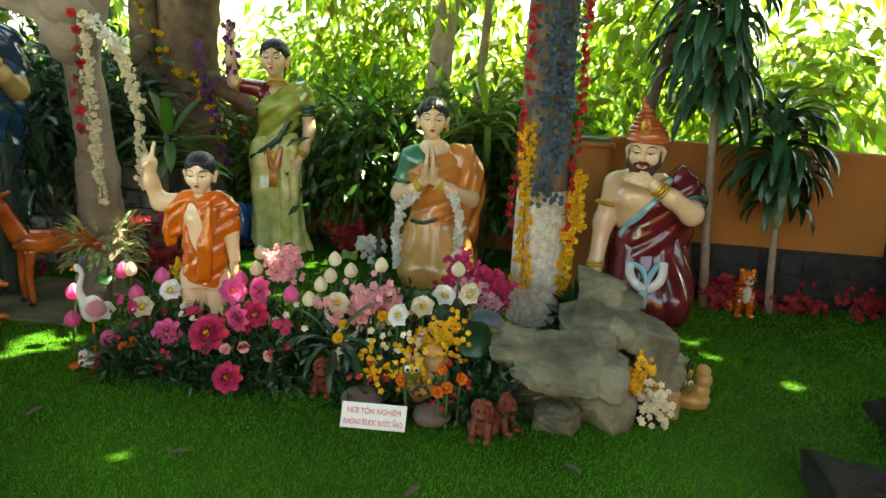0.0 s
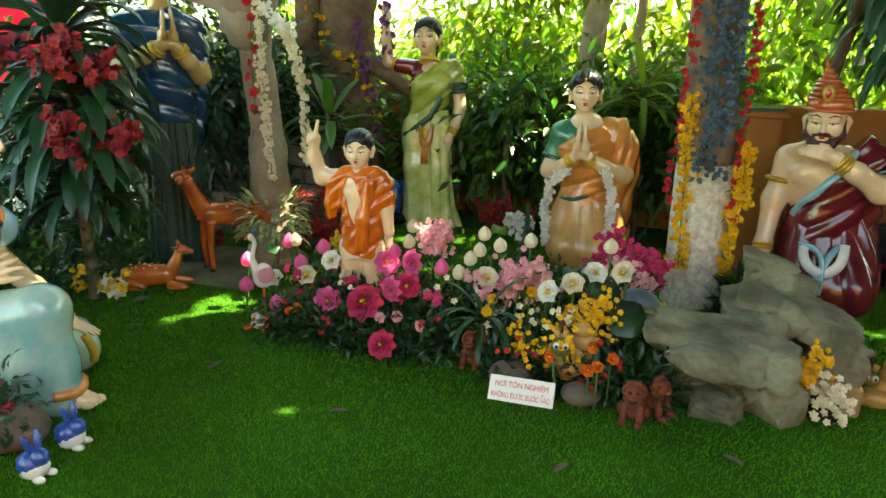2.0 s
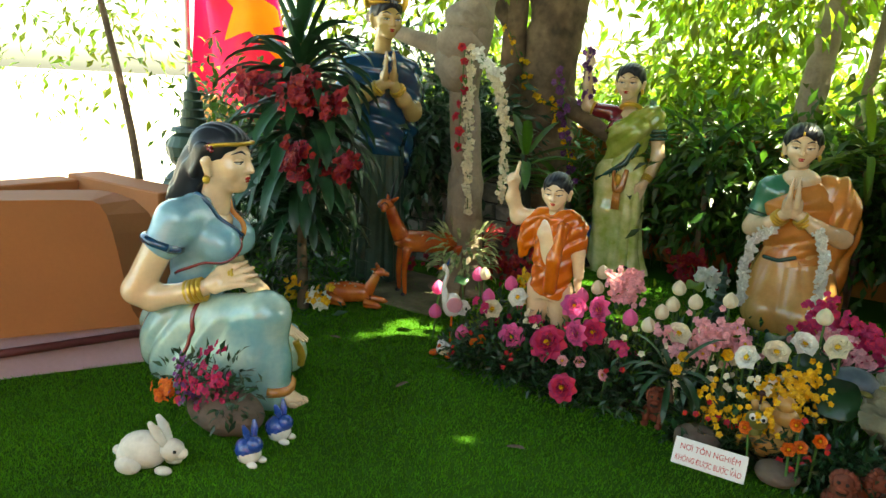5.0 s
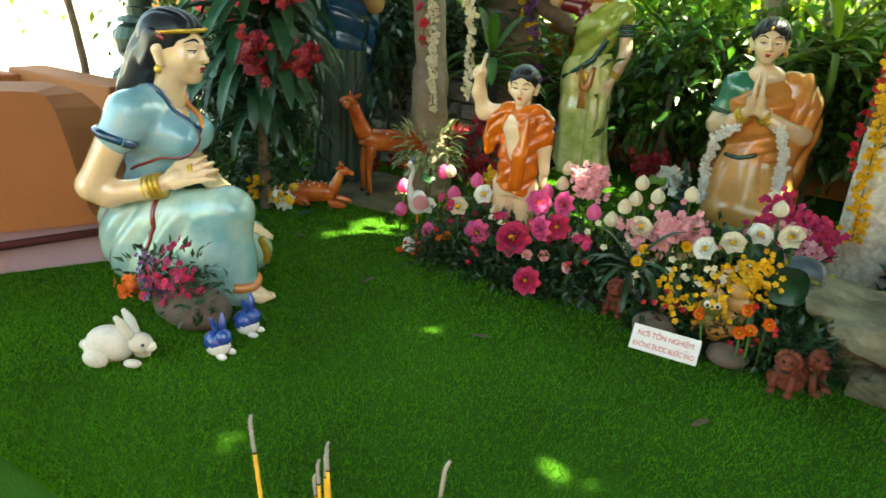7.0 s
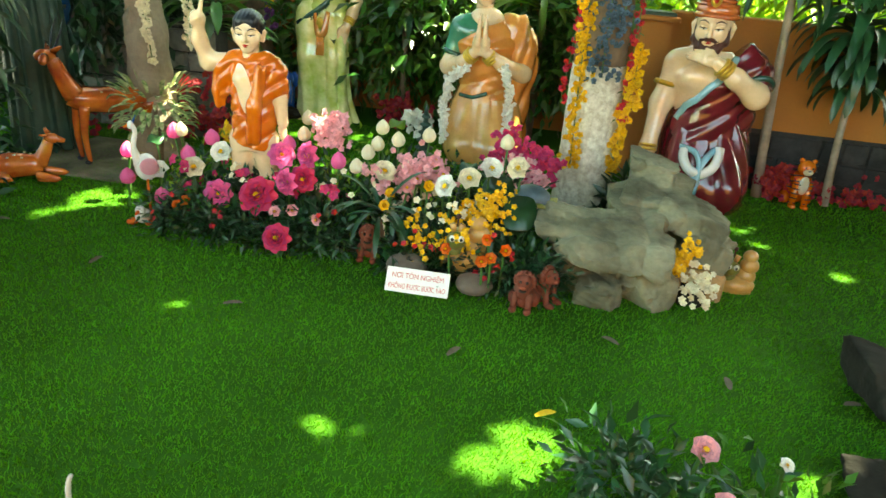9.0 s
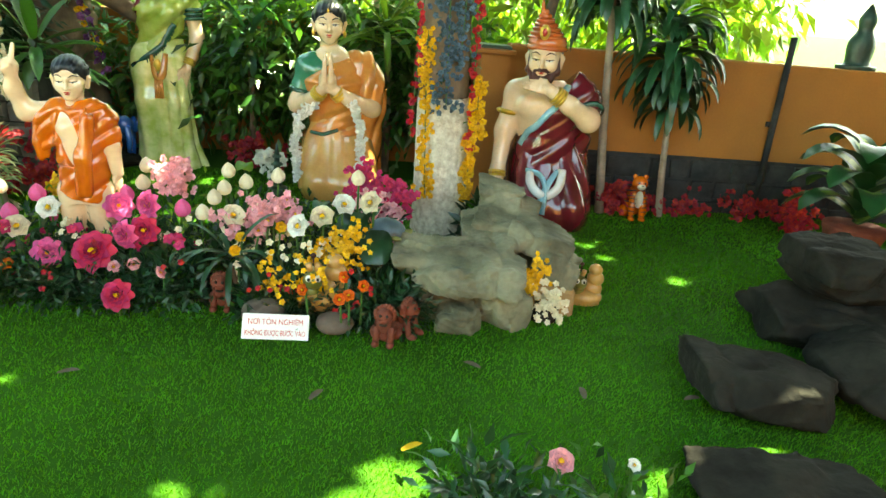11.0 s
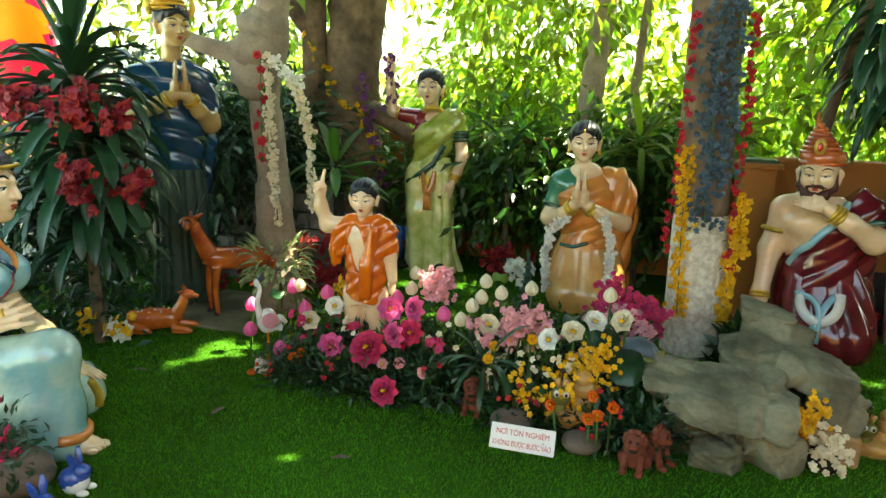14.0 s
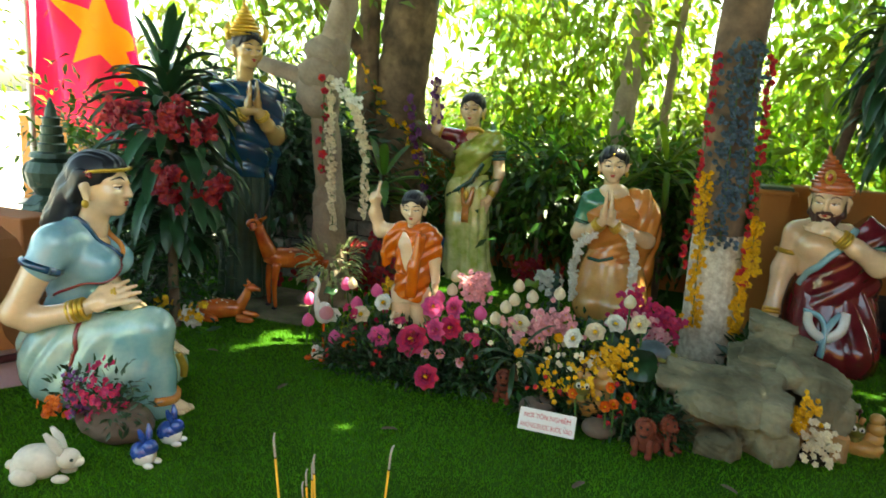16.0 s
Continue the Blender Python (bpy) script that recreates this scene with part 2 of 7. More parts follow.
M_STRAP = mat("strap_leaf", (0.022, 0.075, 0.03), 0.33, 0.3, 5, 40, 0.1, island=0.35, trans=0.12)
M_VARIEG = mat("variegated_leaf", (0.52, 0.55, 0.3), 0.4, 0.2, 26, 60, 0.1, second=(0.06, 0.16, 0.04), trans=0.2)
M_BARK = mat("grey_brown_bark", (0.23, 0.155, 0.095), 0.9, 0.5, 5, 22, 1.0, second=(0.07, 0.048, 0.032))
M_BARK_PALE = mat("pale_bark", (0.34, 0.27, 0.20), 0.85, 0.35, 6, 40, 0.6)
M_LIME = mat("flaking_whitewash", (0.80, 0.75, 0.63), 0.9, 0.35, 26, 80, 1.0, second=(0.52, 0.45, 0.34))
M_TURF = mat("turf_backing", (0.036, 0.115, 0.009), 0.95, 0.35, 1.2, 90, 0.5, spec=0.1)
M_BLADE = mat("turf_blade", (0.082, 0.245, 0.014), 0.75, 0.3, 1.3, 40, 0.0, island=0.24, trans=0.2, spec=0.15)
M_ROCK = mat("grey_green_rock", (0.25, 0.23, 0.15), 0.8, 0.5, 3.2, 34, 1.0, second=(0.075, 0.072, 0.042), spec=0.35)
M_ROCK_DARK = mat("dark_rock", (0.028, 0.026, 0.02), 0.95, 0.45, 5, 24, 1.0, second=(0.012, 0.011, 0.009), spec=0.1)
M_STONE = mat("brown_stone", (0.14, 0.10, 0.075), 0.75, 0.35, 9, 40, 0.4)
M_WALL = mat("orange_wall_paint", (0.37, 0.145, 0.028), 0.8, 0.16, 2.2, 50, 0.12)
M_PARAPET = mat("terracotta_paint", (0.36, 0.12, 0.036), 0.75, 0.12, 2.5, 50, 0.12)
M_PINK_WALL = mat("mauve_paint", (0.42, 0.28, 0.33), 0.8, 0.15, 3, 50, 0.1)
M_SLATE = mat("slate_cladding", (0.045, 0.046, 0.045), 0.8, 0.5, 5, 30, 0.7, second=(0.018, 0.019, 0.02), spec=0.25)
M_PIPE = mat("maroon_pipe", (0.10, 0.018, 0.02), 0.45, 0.2)
M_GLAZE = mat("green_bronze", (0.035, 0.075, 0.055), 0.4, 0.4, 9, 40, 0.3, metal=0.2)
M_TERRA = mat("red_terracotta", (0.20, 0.045, 0.022), 0.8, 0.35, 14, 60, 0.5)
M_RED = mat("red_petal", (0.50, 0.012, 0.025), 0.6, 0.2, 10, 60, 0.1, island=0.3, trans=0.25)
M_MAGENTA = mat("magenta_petal", (0.58, 0.03, 0.13), 0.6, 0.2, 10, 60, 0.1, island=0.3, trans=0.25)
M_PINK = mat("pink_petal", (0.75, 0.13, 0.36), 0.6, 0.2, 8, 60, 0.1, island=0.25, trans=0.25)
M_ROSE = mat("pale_pink_petal", (0.75, 0.36, 0.40), 0.65, 0.15, 8, 60, 0.1, island=0.2, trans=0.25)
M_CREAM = mat("cream_petal", (0.74, 0.67, 0.5), 0.65, 0.12, 8, 60, 0.1, island=0.12, trans=0.25)
M_SNOW = mat("white_petal", (0.80, 0.79, 0.74), 0.65, 0.1, 8, 60, 0.1, island=0.12, trans=0.25)
M_YELLOW = mat("yellow_petal", (0.78, 0.47, 0.02), 0.6, 0.2, 8, 60, 0.1, island=0.2, trans=0.25)
M_FLAME = mat("orange_petal", (0.75, 0.17, 0.012), 0.6, 0.2, 8, 60, 0.1, island=0.2, trans=0.25)
M_BLUEP = mat("steel_blue_petal", (0.07, 0.12, 0.17), 0.6, 0.3, 8, 60, 0.1, island=0.4, trans=0.15)
M_PURPLE = mat("purple_petal", (0.20, 0.06, 0.24), 0.6, 0.3, 8, 60, 0.1, island=0.3, trans=0.2)
M_CRIMSON = mat("crimson_petal", (0.33, 0.008, 0.02), 0.6, 0.3, 10, 60, 0.1, island=0.35, trans=0.2)
M_STEM = mat("green_stem", (0.06, 0.15, 0.03), 0.5, 0.2)
M_SOIL = mat("dark_soil", (0.03, 0.02, 0.014), 0.95, 0.5, 14, 60, 0.6)
M_INCENSE = mat("yellow_incense", (0.72, 0.38, 0.03), 0.8, 0.15, 30, 120, 0.2)
M_ASH = mat("grey_ash", (0.38, 0.36, 0.33), 0.95, 0.3, 40, 120, 0.3)
M_SIGN = mat("white_sign_board", (0.80, 0.79, 0.76), 0.35, 0.04, 5, 60, 0.03)
M_LETTER = mat("red_lettering", (0.55, 0.02, 0.02), 0.5, 0.05, 5, 60, 0.0)
M_FLAG = mat("red_flag_cloth", (0.62, 0.02, 0.03), 0.75, 0.1, 4, 200, 0.1, trans=0.35)
M_STAR = mat("yellow_star_cloth", (0.80, 0.55, 0.02), 0.75, 0.1, 4, 200, 0.1, trans=0.35)


def cloud(name, pos, way, size, material, parent=None, ratio=0.36, label="", kind="stuff", category=""):
    """Many small folded leaves as one mesh."""
    pos, way, size = np.asarray(pos, float), np.asarray(way, float), np.asarray(size, float)
    n = len(pos)
    way = way / (np.linalg.norm(way, axis=1, keepdims=True) + 1e-9)
    ref = rng.normal(size=(n, 3)) * 0.6 + np.array((0, 0, 1.0))
    side = np.cross(way, ref)
    side /= np.linalg.norm(side, axis=1, keepdims=True) + 1e-9
    nrm = np.cross(side, way)
    s = size[:, None]
    w = s * ratio * 0.5
    vs = np.stack([pos, pos + way * s * 0.45 - side * w + nrm * s * 0.07, pos + way * s * 0.5 - nrm * s * 0.02,
                   pos + way * s * 0.45 + side * w + nrm * s * 0.07, pos + way * s - nrm * s * 0.14], axis=1).reshape(-1, 3)
    tri = np.array([(0, 1, 2), (0, 2, 3), (1, 4, 2), (2, 4, 3)])
    fs = (np.arange(n)[:, None, None] * 5 + tri[None]).reshape(-1, 3)
    me = bpy.data.meshes.new(name)
    me.vertices.add(len(vs)), me.vertices.foreach_set("co", vs.ravel())
    me.loops.add(fs.size), me.loops.foreach_set("vertex_index", fs.ravel().astype(np.int32))
    me.polygons.add(len(fs))
    me.polygons.foreach_set("loop_start", np.arange(0, fs.size, 3, dtype=np.int32))
    me.update(calc_edges=True)
    me.materials.append(material)
    ob = new(name, me)
    ob.parent = parent
    return tagged(ob, label, category, "", kind)


def clumps(centres, per, spread, size, hang=0.5):
    """Leaf places, ways and sizes round cluster centres."""
    centres = np.asarray(centres, float)
    c = np.repeat(centres, per, axis=0)
    off = rng.normal(size=c.shape) * spread
    way = off / (np.linalg.norm(off, axis=1, keepdims=True) + 1e-6) + rng.normal(size=c.shape) * 0.5
    way[:, 2] -= hang
    return c + off, way, size * rng.uniform(0.6, 1.25, len(c))

# ---- ground and walls ----
def sheet():
    mb = Mesh()
    mb.add([(-300, -300, 0), (300, -300, 0), (300, 300, 0), (-300, 300, 0)], [(0, 1, 2, 3)])
    return mb


ground = solid("ground", sheet(), M_TURF, "bright green artificial turf lawn covering the shrine garden", "lawn", kind="structure", smooth=False)


def turf_blades():
    n = 330000
    y = 0.6 + 5.0 * rng.random(n) ** 1.5
    x = (rng.random(n) - 0.5) * (5.2 + 1.3 * y) - 0.25 - 0.06 * y
    p = np.stack([x, y, np.zeros(n)], axis=1)
    way = np.stack([rng.normal(size=n) * 0.5 + 0.2, rng.normal(size=n) * 0.5 - 0.1, np.ones(n)], axis=1)
    way /= np.linalg.norm(way, axis=1, keepdims=True)
    h = rng.uniform(0.012, 0.024, n)[:, None]
    a = rng.random(n) * math.tau
    side = np.stack([np.cos(a), np.sin(a), np.zeros(n)], axis=1) * (0.0017 + 0.0005 * y)[:, None]
    vs = np.stack([p - side, p + side, p + way * h], axis=1).reshape(-1, 3)
    me = bpy.data.meshes.new("turf_blades")
    me.vertices.add(len(vs)), me.vertices.foreach_set("co", vs.ravel())
    me.loops.add(3 * n), me.loops.foreach_set("vertex_index", np.arange(3 * n, dtype=np.int32))
    me.polygons.add(n), me.polygons.foreach_set("loop_start", np.arange(0, 3 * n, 3, dtype=np.int32))
    me.update(calc_edges=True)
    me.materials.append(M_BLADE)
    return tagged(new("turf_blades", me), "short bright green plastic turf blades", "grass", "", "stuff")


turf_blades()

WY = 5.22


def wall(name, x0, x1, y, top, label):
    mb = Mesh()
    mb.box((x0, y, 0), (x1, y + 0.18, top))
    w = solid(name, mb, M_WALL, label, "wall", kind="structure", smooth=False)
    cap = Mesh()
    cap.box((x0, y - 0.025, top), (x1, y + 0.205, top + 0.05), bev=0.008)
    part("coping", cap, M_WALL, w, smooth=False)
    return w


wall_right = wall("wall_right", 1.14, 8.0, WY, 1.19, "orange painted garden wall with a dark slate base")
wall_back = wall("wall_back", -9.0, 0.92, 6.35, 1.19, "orange painted garden wall half hidden by leaves")
wall_return = Mesh()
wall_return.box((0.93, WY + 0.2, 0), (1.10, 6.35, 1.16))
solid("wall_return", wall_return, M_WALL, "short orange return of the garden wall", "wall", kind="structure", smooth=False)
# added wall, out of view: keeps open sky light off the right side
shade_wall_side = Mesh()
shade_wall_side.box((5.8, -4.0, 0), (6.0, WY - 0.002, 3.2))
solid("shade_wall_side", shade_wall_side, M_WALL, "unseen plain orange wall added on the right to block light", "wall", kind="structure", smooth=False)
# added wall, out of view: dims the front light from behind the visitors
shade_wall_rear = Mesh()
shade_wall_rear.box((-2.5, -4.2, 0), (6.0, -4.0, 3.2))
solid("shade_wall_rear", shade_wall_rear, M_WALL, "unseen plain orange wall added behind the visitors' side to block light", "wall", kind="structure", smooth=False)
pillar = Mesh()
pillar.box((0.92, WY - 0.06, 0), (1.14, WY + 0.2, 1.16))
pillar.box((0.88, WY - 0.1, 1.165), (1.18, WY + 0.24, 1.2), bev=0.01)
pillar.box((0.91, WY - 0.07, 1.2), (1.15, WY + 0.21, 1.225), 1, bev=0.01)
solid("wall_pillar", pillar, [M_WALL, M_GLAZE], "square orange wall pillar with a flat green cap", "pillar", kind="structure", smooth=False)


def slate(x0, x1, y, top, parent, m=None):
    """Irregular slate blocks clad on the foot of a wall."""
    r = random.Random(3)
    z = 0.0
    row = 0
    while z < top - 0.02:
        h = min(r.choice((0.11, 0.14, 0.17)), top - z)
        x = x0 - r.random() * 0.2
        while x < x1:
            w = r.uniform(0.16, 0.42)
            a, b = max(x, x0), min(x + w, x1)
            if b - a > 0.04:
                d = r.uniform(0.03, 0.055)
                mb = Mesh()
                j = lambda: r.uniform(-0.008, 0.008)
                a2, b2, z0, z1 = a + 0.006, b - 0.006, z + 0.005, z + h - 0.005
                fr = [(a2 + 0.012 + j(), y - d + j(), z0 + 0.01 + j()), (b2 - 0.012 + j(), y - d + j(), z0 + 0.01 + j()), (b2 - 0.012 + j(), y - d + j(), z1 - 0.012 + j()), (a2 + 0.012 + j(), y - d + j(), z1 - 0.012 + j())]
                bk = [(a2, y, z0), (b2, y, z0), (b2, y, z1), (a2, y, z1)]
                mid = ((a2 + b2) / 2 + j() * 3, y - d - r.uniform(0.0, 0.014), (z0 + z1) / 2 + j())
                mb.add(fr + bk + [mid], [(0, 1, 8), (1, 2, 8), (2, 3, 8), (3, 0, 8), (4, 5, 1, 0), (5, 6, 2, 1), (6, 7, 3, 2), (7, 4, 0, 3)])
                part("slate_block", mb, m or M_SLATE, parent, smooth=False)
            x += w
        z += h
        row += 1


# ---- trees ----
def tree(name, pts, rad, bark, label, knobs=(), crown=None, leaf=None, limbs=()):
    base = Vector(pts[0])
    t = thing(name, Matrix.Translation(base), label, "tree")
    mb = Mesh()
    mb.m = Matrix.Translation(-base)
    p2 = []
    for i, p in enumerate(pts):
        p2.append(Vector(p))
    mb.tube(p2, rad, 0, 28, sub=12)
    mb.tube([p2[0], p2[0] + (p2[1] - p2[0]) * 0.06], [rad[0] * 1.45, rad[0]], 0, 16)
    for c, r in knobs:
        mb.ell(c, r, 0, n=16, rows=10, wob=0.5)
    mb.v = [tuple(Vector(v) + noise.noise_vector(Vector(v) * 6) * rad[0] * 0.1 + noise.noise_vector(Vector(v) * 17) * rad[0] * 0.06) for v in mb.v]
    part("trunk", mb, bark, t)
    for lp, lr in limbs:
        lm = Mesh()
        lm.m = Matrix.Translation(-base)
        lm.tube(lp, lr, 0, 10)
        part("limb", lm, bark, t)
    if crown is not None:
        pos, way, size = crown
        cloud("crown", pos - np.array(base), way, size, leaf, t)
    return t


# the white-limed tree with flower strands, its trunk leaning a little
tree1 = thing("tree", pose(0.645, 4.36, 0), "pale tree trunk, whitewashed below, wound with flower strands", "tree")
mb = Mesh()
mb.tube([(0, 0, -0.02), (-0.01, 0, 0.3), (-0.03, 0.0, 0.92)], [0.205, 0.185, 0.17], 0, 20, cap=False)
part("limed_trunk", mb, M_LIME, tree1, "flaking whitewashed lower trunk")
mb = Mesh()
mb.tube([(-0.03, 0, 0.9), (-0.05, 0, 1.5), (-0.06, 0.02, 2.2), (0.0, 0.1, 3.2), (0.1, 0.2, 4.6)], [0.168, 0.165, 0.16, 0.15, 0.1], 0, 20)
part("trunk", mb, M_BARK, tree1)

tree2 = tree("tree", [(-2.38, 4.12, 0), (-2.36, 4.1, 0.8), (-2.42, 4.08, 1.55), (-2.38, 4.07, 1.95), (-2.27, 4.05, 2.35), (-2.2, 4.2, 3.2), (-2.25, 4.4, 4.6)],
             [0.18, 0.115, 0.11, 0.15, 0.105, 0.1, 0.08], M_BARK_PALE, "gnarled grey tree trunk with a swollen knot and white strands",
             knobs=[((-2.4, 3.98, 1.88), (0.18, 0.16, 0.15)), ((-2.37, 3.99, 2.03), (0.15, 0.14, 0.13)), ((-2.46, 4.02, 1.72), (0.17, 0.15, 0.17)), ((-2.33, 4.02, 0.7), (0.12, 0.12, 0.3))],
             limbs=[([(-2.42, 4.1, 1.7), (-2.7, 4.15, 1.85), (-3.1, 4.2, 1.95), (-3.5, 4.25, 2.1)], [0.09, 0.075, 0.06, 0.05])])
tree3 = tree("tree", [(-2.55, 5.8, 0), (-2.57, 5.8, 1.0), (-2.55, 5.8, 2.0), (-2.45, 5.85, 3.2), (-2.4, 5.9, 4.8)],
             [0.36, 0.28, 0.26, 0.25, 0.2], M_BARK, "thick dark tree trunk behind the standing statue, wound with yellow flowers",
             limbs=[([(-2.7, 5.7, 0.3), (-2.85, 5.65, 1.0), (-2.86, 5.6, 1.7), (-2.85, 5.6, 2.6), (-2.9, 5.7, 4.2)], [0.15, 0.13, 0.12, 0.11, 0.08]),
                    ([(-2.4, 5.75, 1.5), (-2.1, 5.7, 1.35), (-1.85, 5.7, 1.2)], [0.1, 0.08, 0.06]),
                    ([(-2.85, 5.6, 2.1), (-3.1, 5.4, 2.5), (-3.4, 5.2, 2.9)], [0.08, 0.07, 0.05])])
tree4 = tree("tree", [(-0.45, 6.75, 0), (-0.42, 6.7, 1.2), (-0.36, 6.65, 2.0), (-0.2, 6.7, 3.4), (0.1, 6.8, 5.0)], [0.13, 0.12, 0.115, 0.1, 0.07], M_BARK_PALE, "slim pale tree trunk rising behind the wall")
tree5 = tree("tree", [(-0.05, 6.9, 0), (0.02, 6.9, 1.8), (0.1, 6.9, 3.0), (0.25, 6.9, 4.6)], [0.05, 0.045, 0.04, 0.03], M_BARK_PALE, "thin pale sapling behind the wall")
tree6 = tree("tree", [(1.15, 5.05, 0), (1.3, 5.05, 1.0), (1.5, 5.05, 2.1), (1.75, 5.1, 3.2)], [0.045, 0.04, 0.037, 0.03], M_BARK, "thin dark sapling leaning by the wall")

# ---- leaves behind, beside and above ----
cover = []


def wood(name, boxes, n, per, spread, size, leaf, label, hang=0.5, dens=0.1):
    pts = []
    while len(pts) < n:
        lo, hi = boxes[rnd.randrange(len(boxes))]
        p = [rnd.uniform(a, b) for a, b in zip(lo, hi)]
        if noise.noise(Vector(p) * 0.75 + Vector((3, 8, 1))) > dens - 0.25:
            pts.append(p)
    return cloud(name, *clumps(pts, per, spread, size, hang), leaf, None, label=label, category="foliage")


wood("hedge_foliage", [((-3.2, 5.85, 0.4), (0.95, 6.3, 1.05)), ((-1.3, 5.9, 0.6), (0.9, 6.4, 1.3))], 360, 26, 0.17, 0.16, M_LEAF, "dense broad green hedge leaves behind the kneeling statue", dens=-0.1)
# the low shrubs take the dark leaf, so its colour carries their shade
wood("shrub_foliage", [((-6.5, 4.6, 0.0), (-3.0, 6.2, 1.8)), ((-3.4, 4.4, 0.0), (-2.7, 5.3, 1.3))], 420, 30, 0.2, 0.15, M_LEAF_DARK, "dark green shrubs under the trees, shade put into the leaf colour", dens=-0.1)
wood("tree_foliage", [((-6, 7.0, 0.9), (4.0, 9.0, 1.9)), ((-5, 7.2, 1.5), (4.4, 9.6, 3.3))], 560, 20, 0.21, 0.22, M_LEAF_SUN, "yellow-green mango leaves beyond the wall, colour lightened for sunlight", 0.9, dens=0.34)
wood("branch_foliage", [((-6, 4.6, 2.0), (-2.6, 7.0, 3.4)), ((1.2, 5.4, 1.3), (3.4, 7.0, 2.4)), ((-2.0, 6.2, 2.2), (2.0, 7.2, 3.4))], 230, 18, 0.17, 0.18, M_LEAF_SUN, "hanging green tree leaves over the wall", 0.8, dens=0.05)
wood("far_foliage", [((-9, 13, 0), (7, 16, 2.4)), ((15, -10, 0), (20, 6, 3.0)), ((-20, -16, 0), (20, -11, 3))], 500, 22, 0.5, 0.4, M_LEAF_SUN, "distant garden trees all round", 0.5, dens=0.15)

# patches of sun on the lawn: gaps in the canopy stand over them
SPOTS = [((1.83, 4.31), 0.10), ((2.32, 3.73), 0.06), ((-2.10, 2.90), 0.07), ((-1.95, 3.25), 0.20), ((0.6, 1.75), 0.155), ((1.55, 1.85), 0.08), ((2.02, 2.0), 0.07), ((-0.05, 1.70), 0.06),
         ((1.95, 4.0), 0.05), ((-1.0, 1.25), 0.06), ((0.85, 3.0), 0.05), ((-1.12, 3.15), 0.09), ((0.12, 5.0), 0.07), ((-1.0, 5.4), 0.2), ((-0.85, 4.4), 0.18), ((-2.25, 4.0), 0.10), ((-2.45, 2.05), 0.08), ((-1.75, 5.6), 0.28), ((0.1, 4.9), 0.12), ((-1.45, 5.2), 0.12), ((1.3, 4.5), 0.08)]


# unseen canopy that blocks the sun; its left third is added against open sky
def canopy():
    pts = []
    for _ in range(8600):
        z = rnd.uniform(4.6, 6.0)
        pts.append((rnd.uniform(-1.6, 8.5), rnd.uniform(-0.6, 7.4), z) if _ % 3 else (rnd.uniform(-6.0, -1.6), rnd.uniform(-3.6, 4.2), z))
    pos, way, size = clumps(pts, 12, 0.26, 0.28, 0.4)
    keep = np.ones(len(pos), bool)
    d = np.array(SUN_DIR)
    for (x, y), r in SPOTS:
        q = pos + way * 0.1 - np.array((x, y, 0.3))
        off = q - (q @ d)[:, None] * d
        keep &= np.linalg.norm(off, axis=1) > r * 0.8 + 0.06
    return pos[keep], way[keep], size[keep]


cloud("shade_canopy", *canopy(), M_LEAF, None, 0.45, "leafy tree canopy shading the garden", category="foliage")


def rosette(name, base, top, trunk_r, n, length, width, droop, label, low=-0.9, high=0.9, spread=0.15, seed=1, leaf=None):
    """A slim-stemmed plant with whorls of long strap leaves."""
    r = random.Random(seed)
    t = thing(name, Matrix.Translation(base), label, "plant")
    b = Vector(base)
    mb = Mesh()
    d = Vector(top) - b
    mb.tube([(0, 0, 0), d * 0.5 + Vector((0.02, 0, 0)), d], [trunk_r * 1.2, trunk_r, trunk_r * 0.7], 0, 10)
    part("stem", mb, M_BARK, t)
    mb = Mesh()
    for i in range(n):
        a = i * 2.39996 + r.uniform(-0.3, 0.3)
        u = i / n
        z = low + (high - low) * u
        up = r.uniform(-0.25, 0.35) + 1.5 * max(0, u - 0.72) / 0.28 * 1.2
        p = d + Vector((math.cos(a) * spread * 0.3, math.sin(a) * spread * 0.3, z))
        mb.strap(p, (math.cos(a), math.sin(a), up), length * r.uniform(0.75, 1.15), width * r.uniform(0.8, 1.15), droop * r.uniform(0.7, 1.3) * (1 if u < 0.8 else 0.5), 0)
    part("leaves", mb, leaf or M_STRAP, t)
    return t


def tiered(name, foot, tiers, trunk_r, label, seed, leaf):
    """A stemmed plant whose lance leaves spring from several tiers (centre, count, length, width, rise, droop)."""
    r = random.Random(seed)
    t = thing(name, Matrix.Translation(foot), label, "plant")
    b = Vector(foot)
    mb = Mesh()
    tops = [Vector(c) - b for c, *_ in tiers]
    mb.tube([(0, 0, 0), (tops[0] - Vector((0, 0, 0.2))) * 0.5, tops[0]] + tops[1:], [trunk_r * 1.2, trunk_r] + [trunk_r * 0.8] * len(tops), 0, 10)
    part("stem", mb, M_BARK_PALE if trunk_r < 0.033 else M_BARK, t)
    for c, n, length, width, rise, droop in tiers:
        mb = Mesh()
        for i in range(n):
            a = i * 2.39996 + r.uniform(-0.4, 0.4)
            p = Vector(c) - b + Vector((math.cos(a) * 0.04, math.sin(a) * 0.04, r.uniform(-0.13, 0.13)))
            mb.strap(p, (math.cos(a), math.sin(a), rise + r.uniform(-0.45, 0.45)), length * r.uniform(0.7, 1.2), width * r.uniform(0.75, 1.2), droop * r.uniform(0.6, 1.3), 0, 7, r.uniform(0.12, 0.3))
        part("leaf_whorl", mb, leaf, t)
    return t


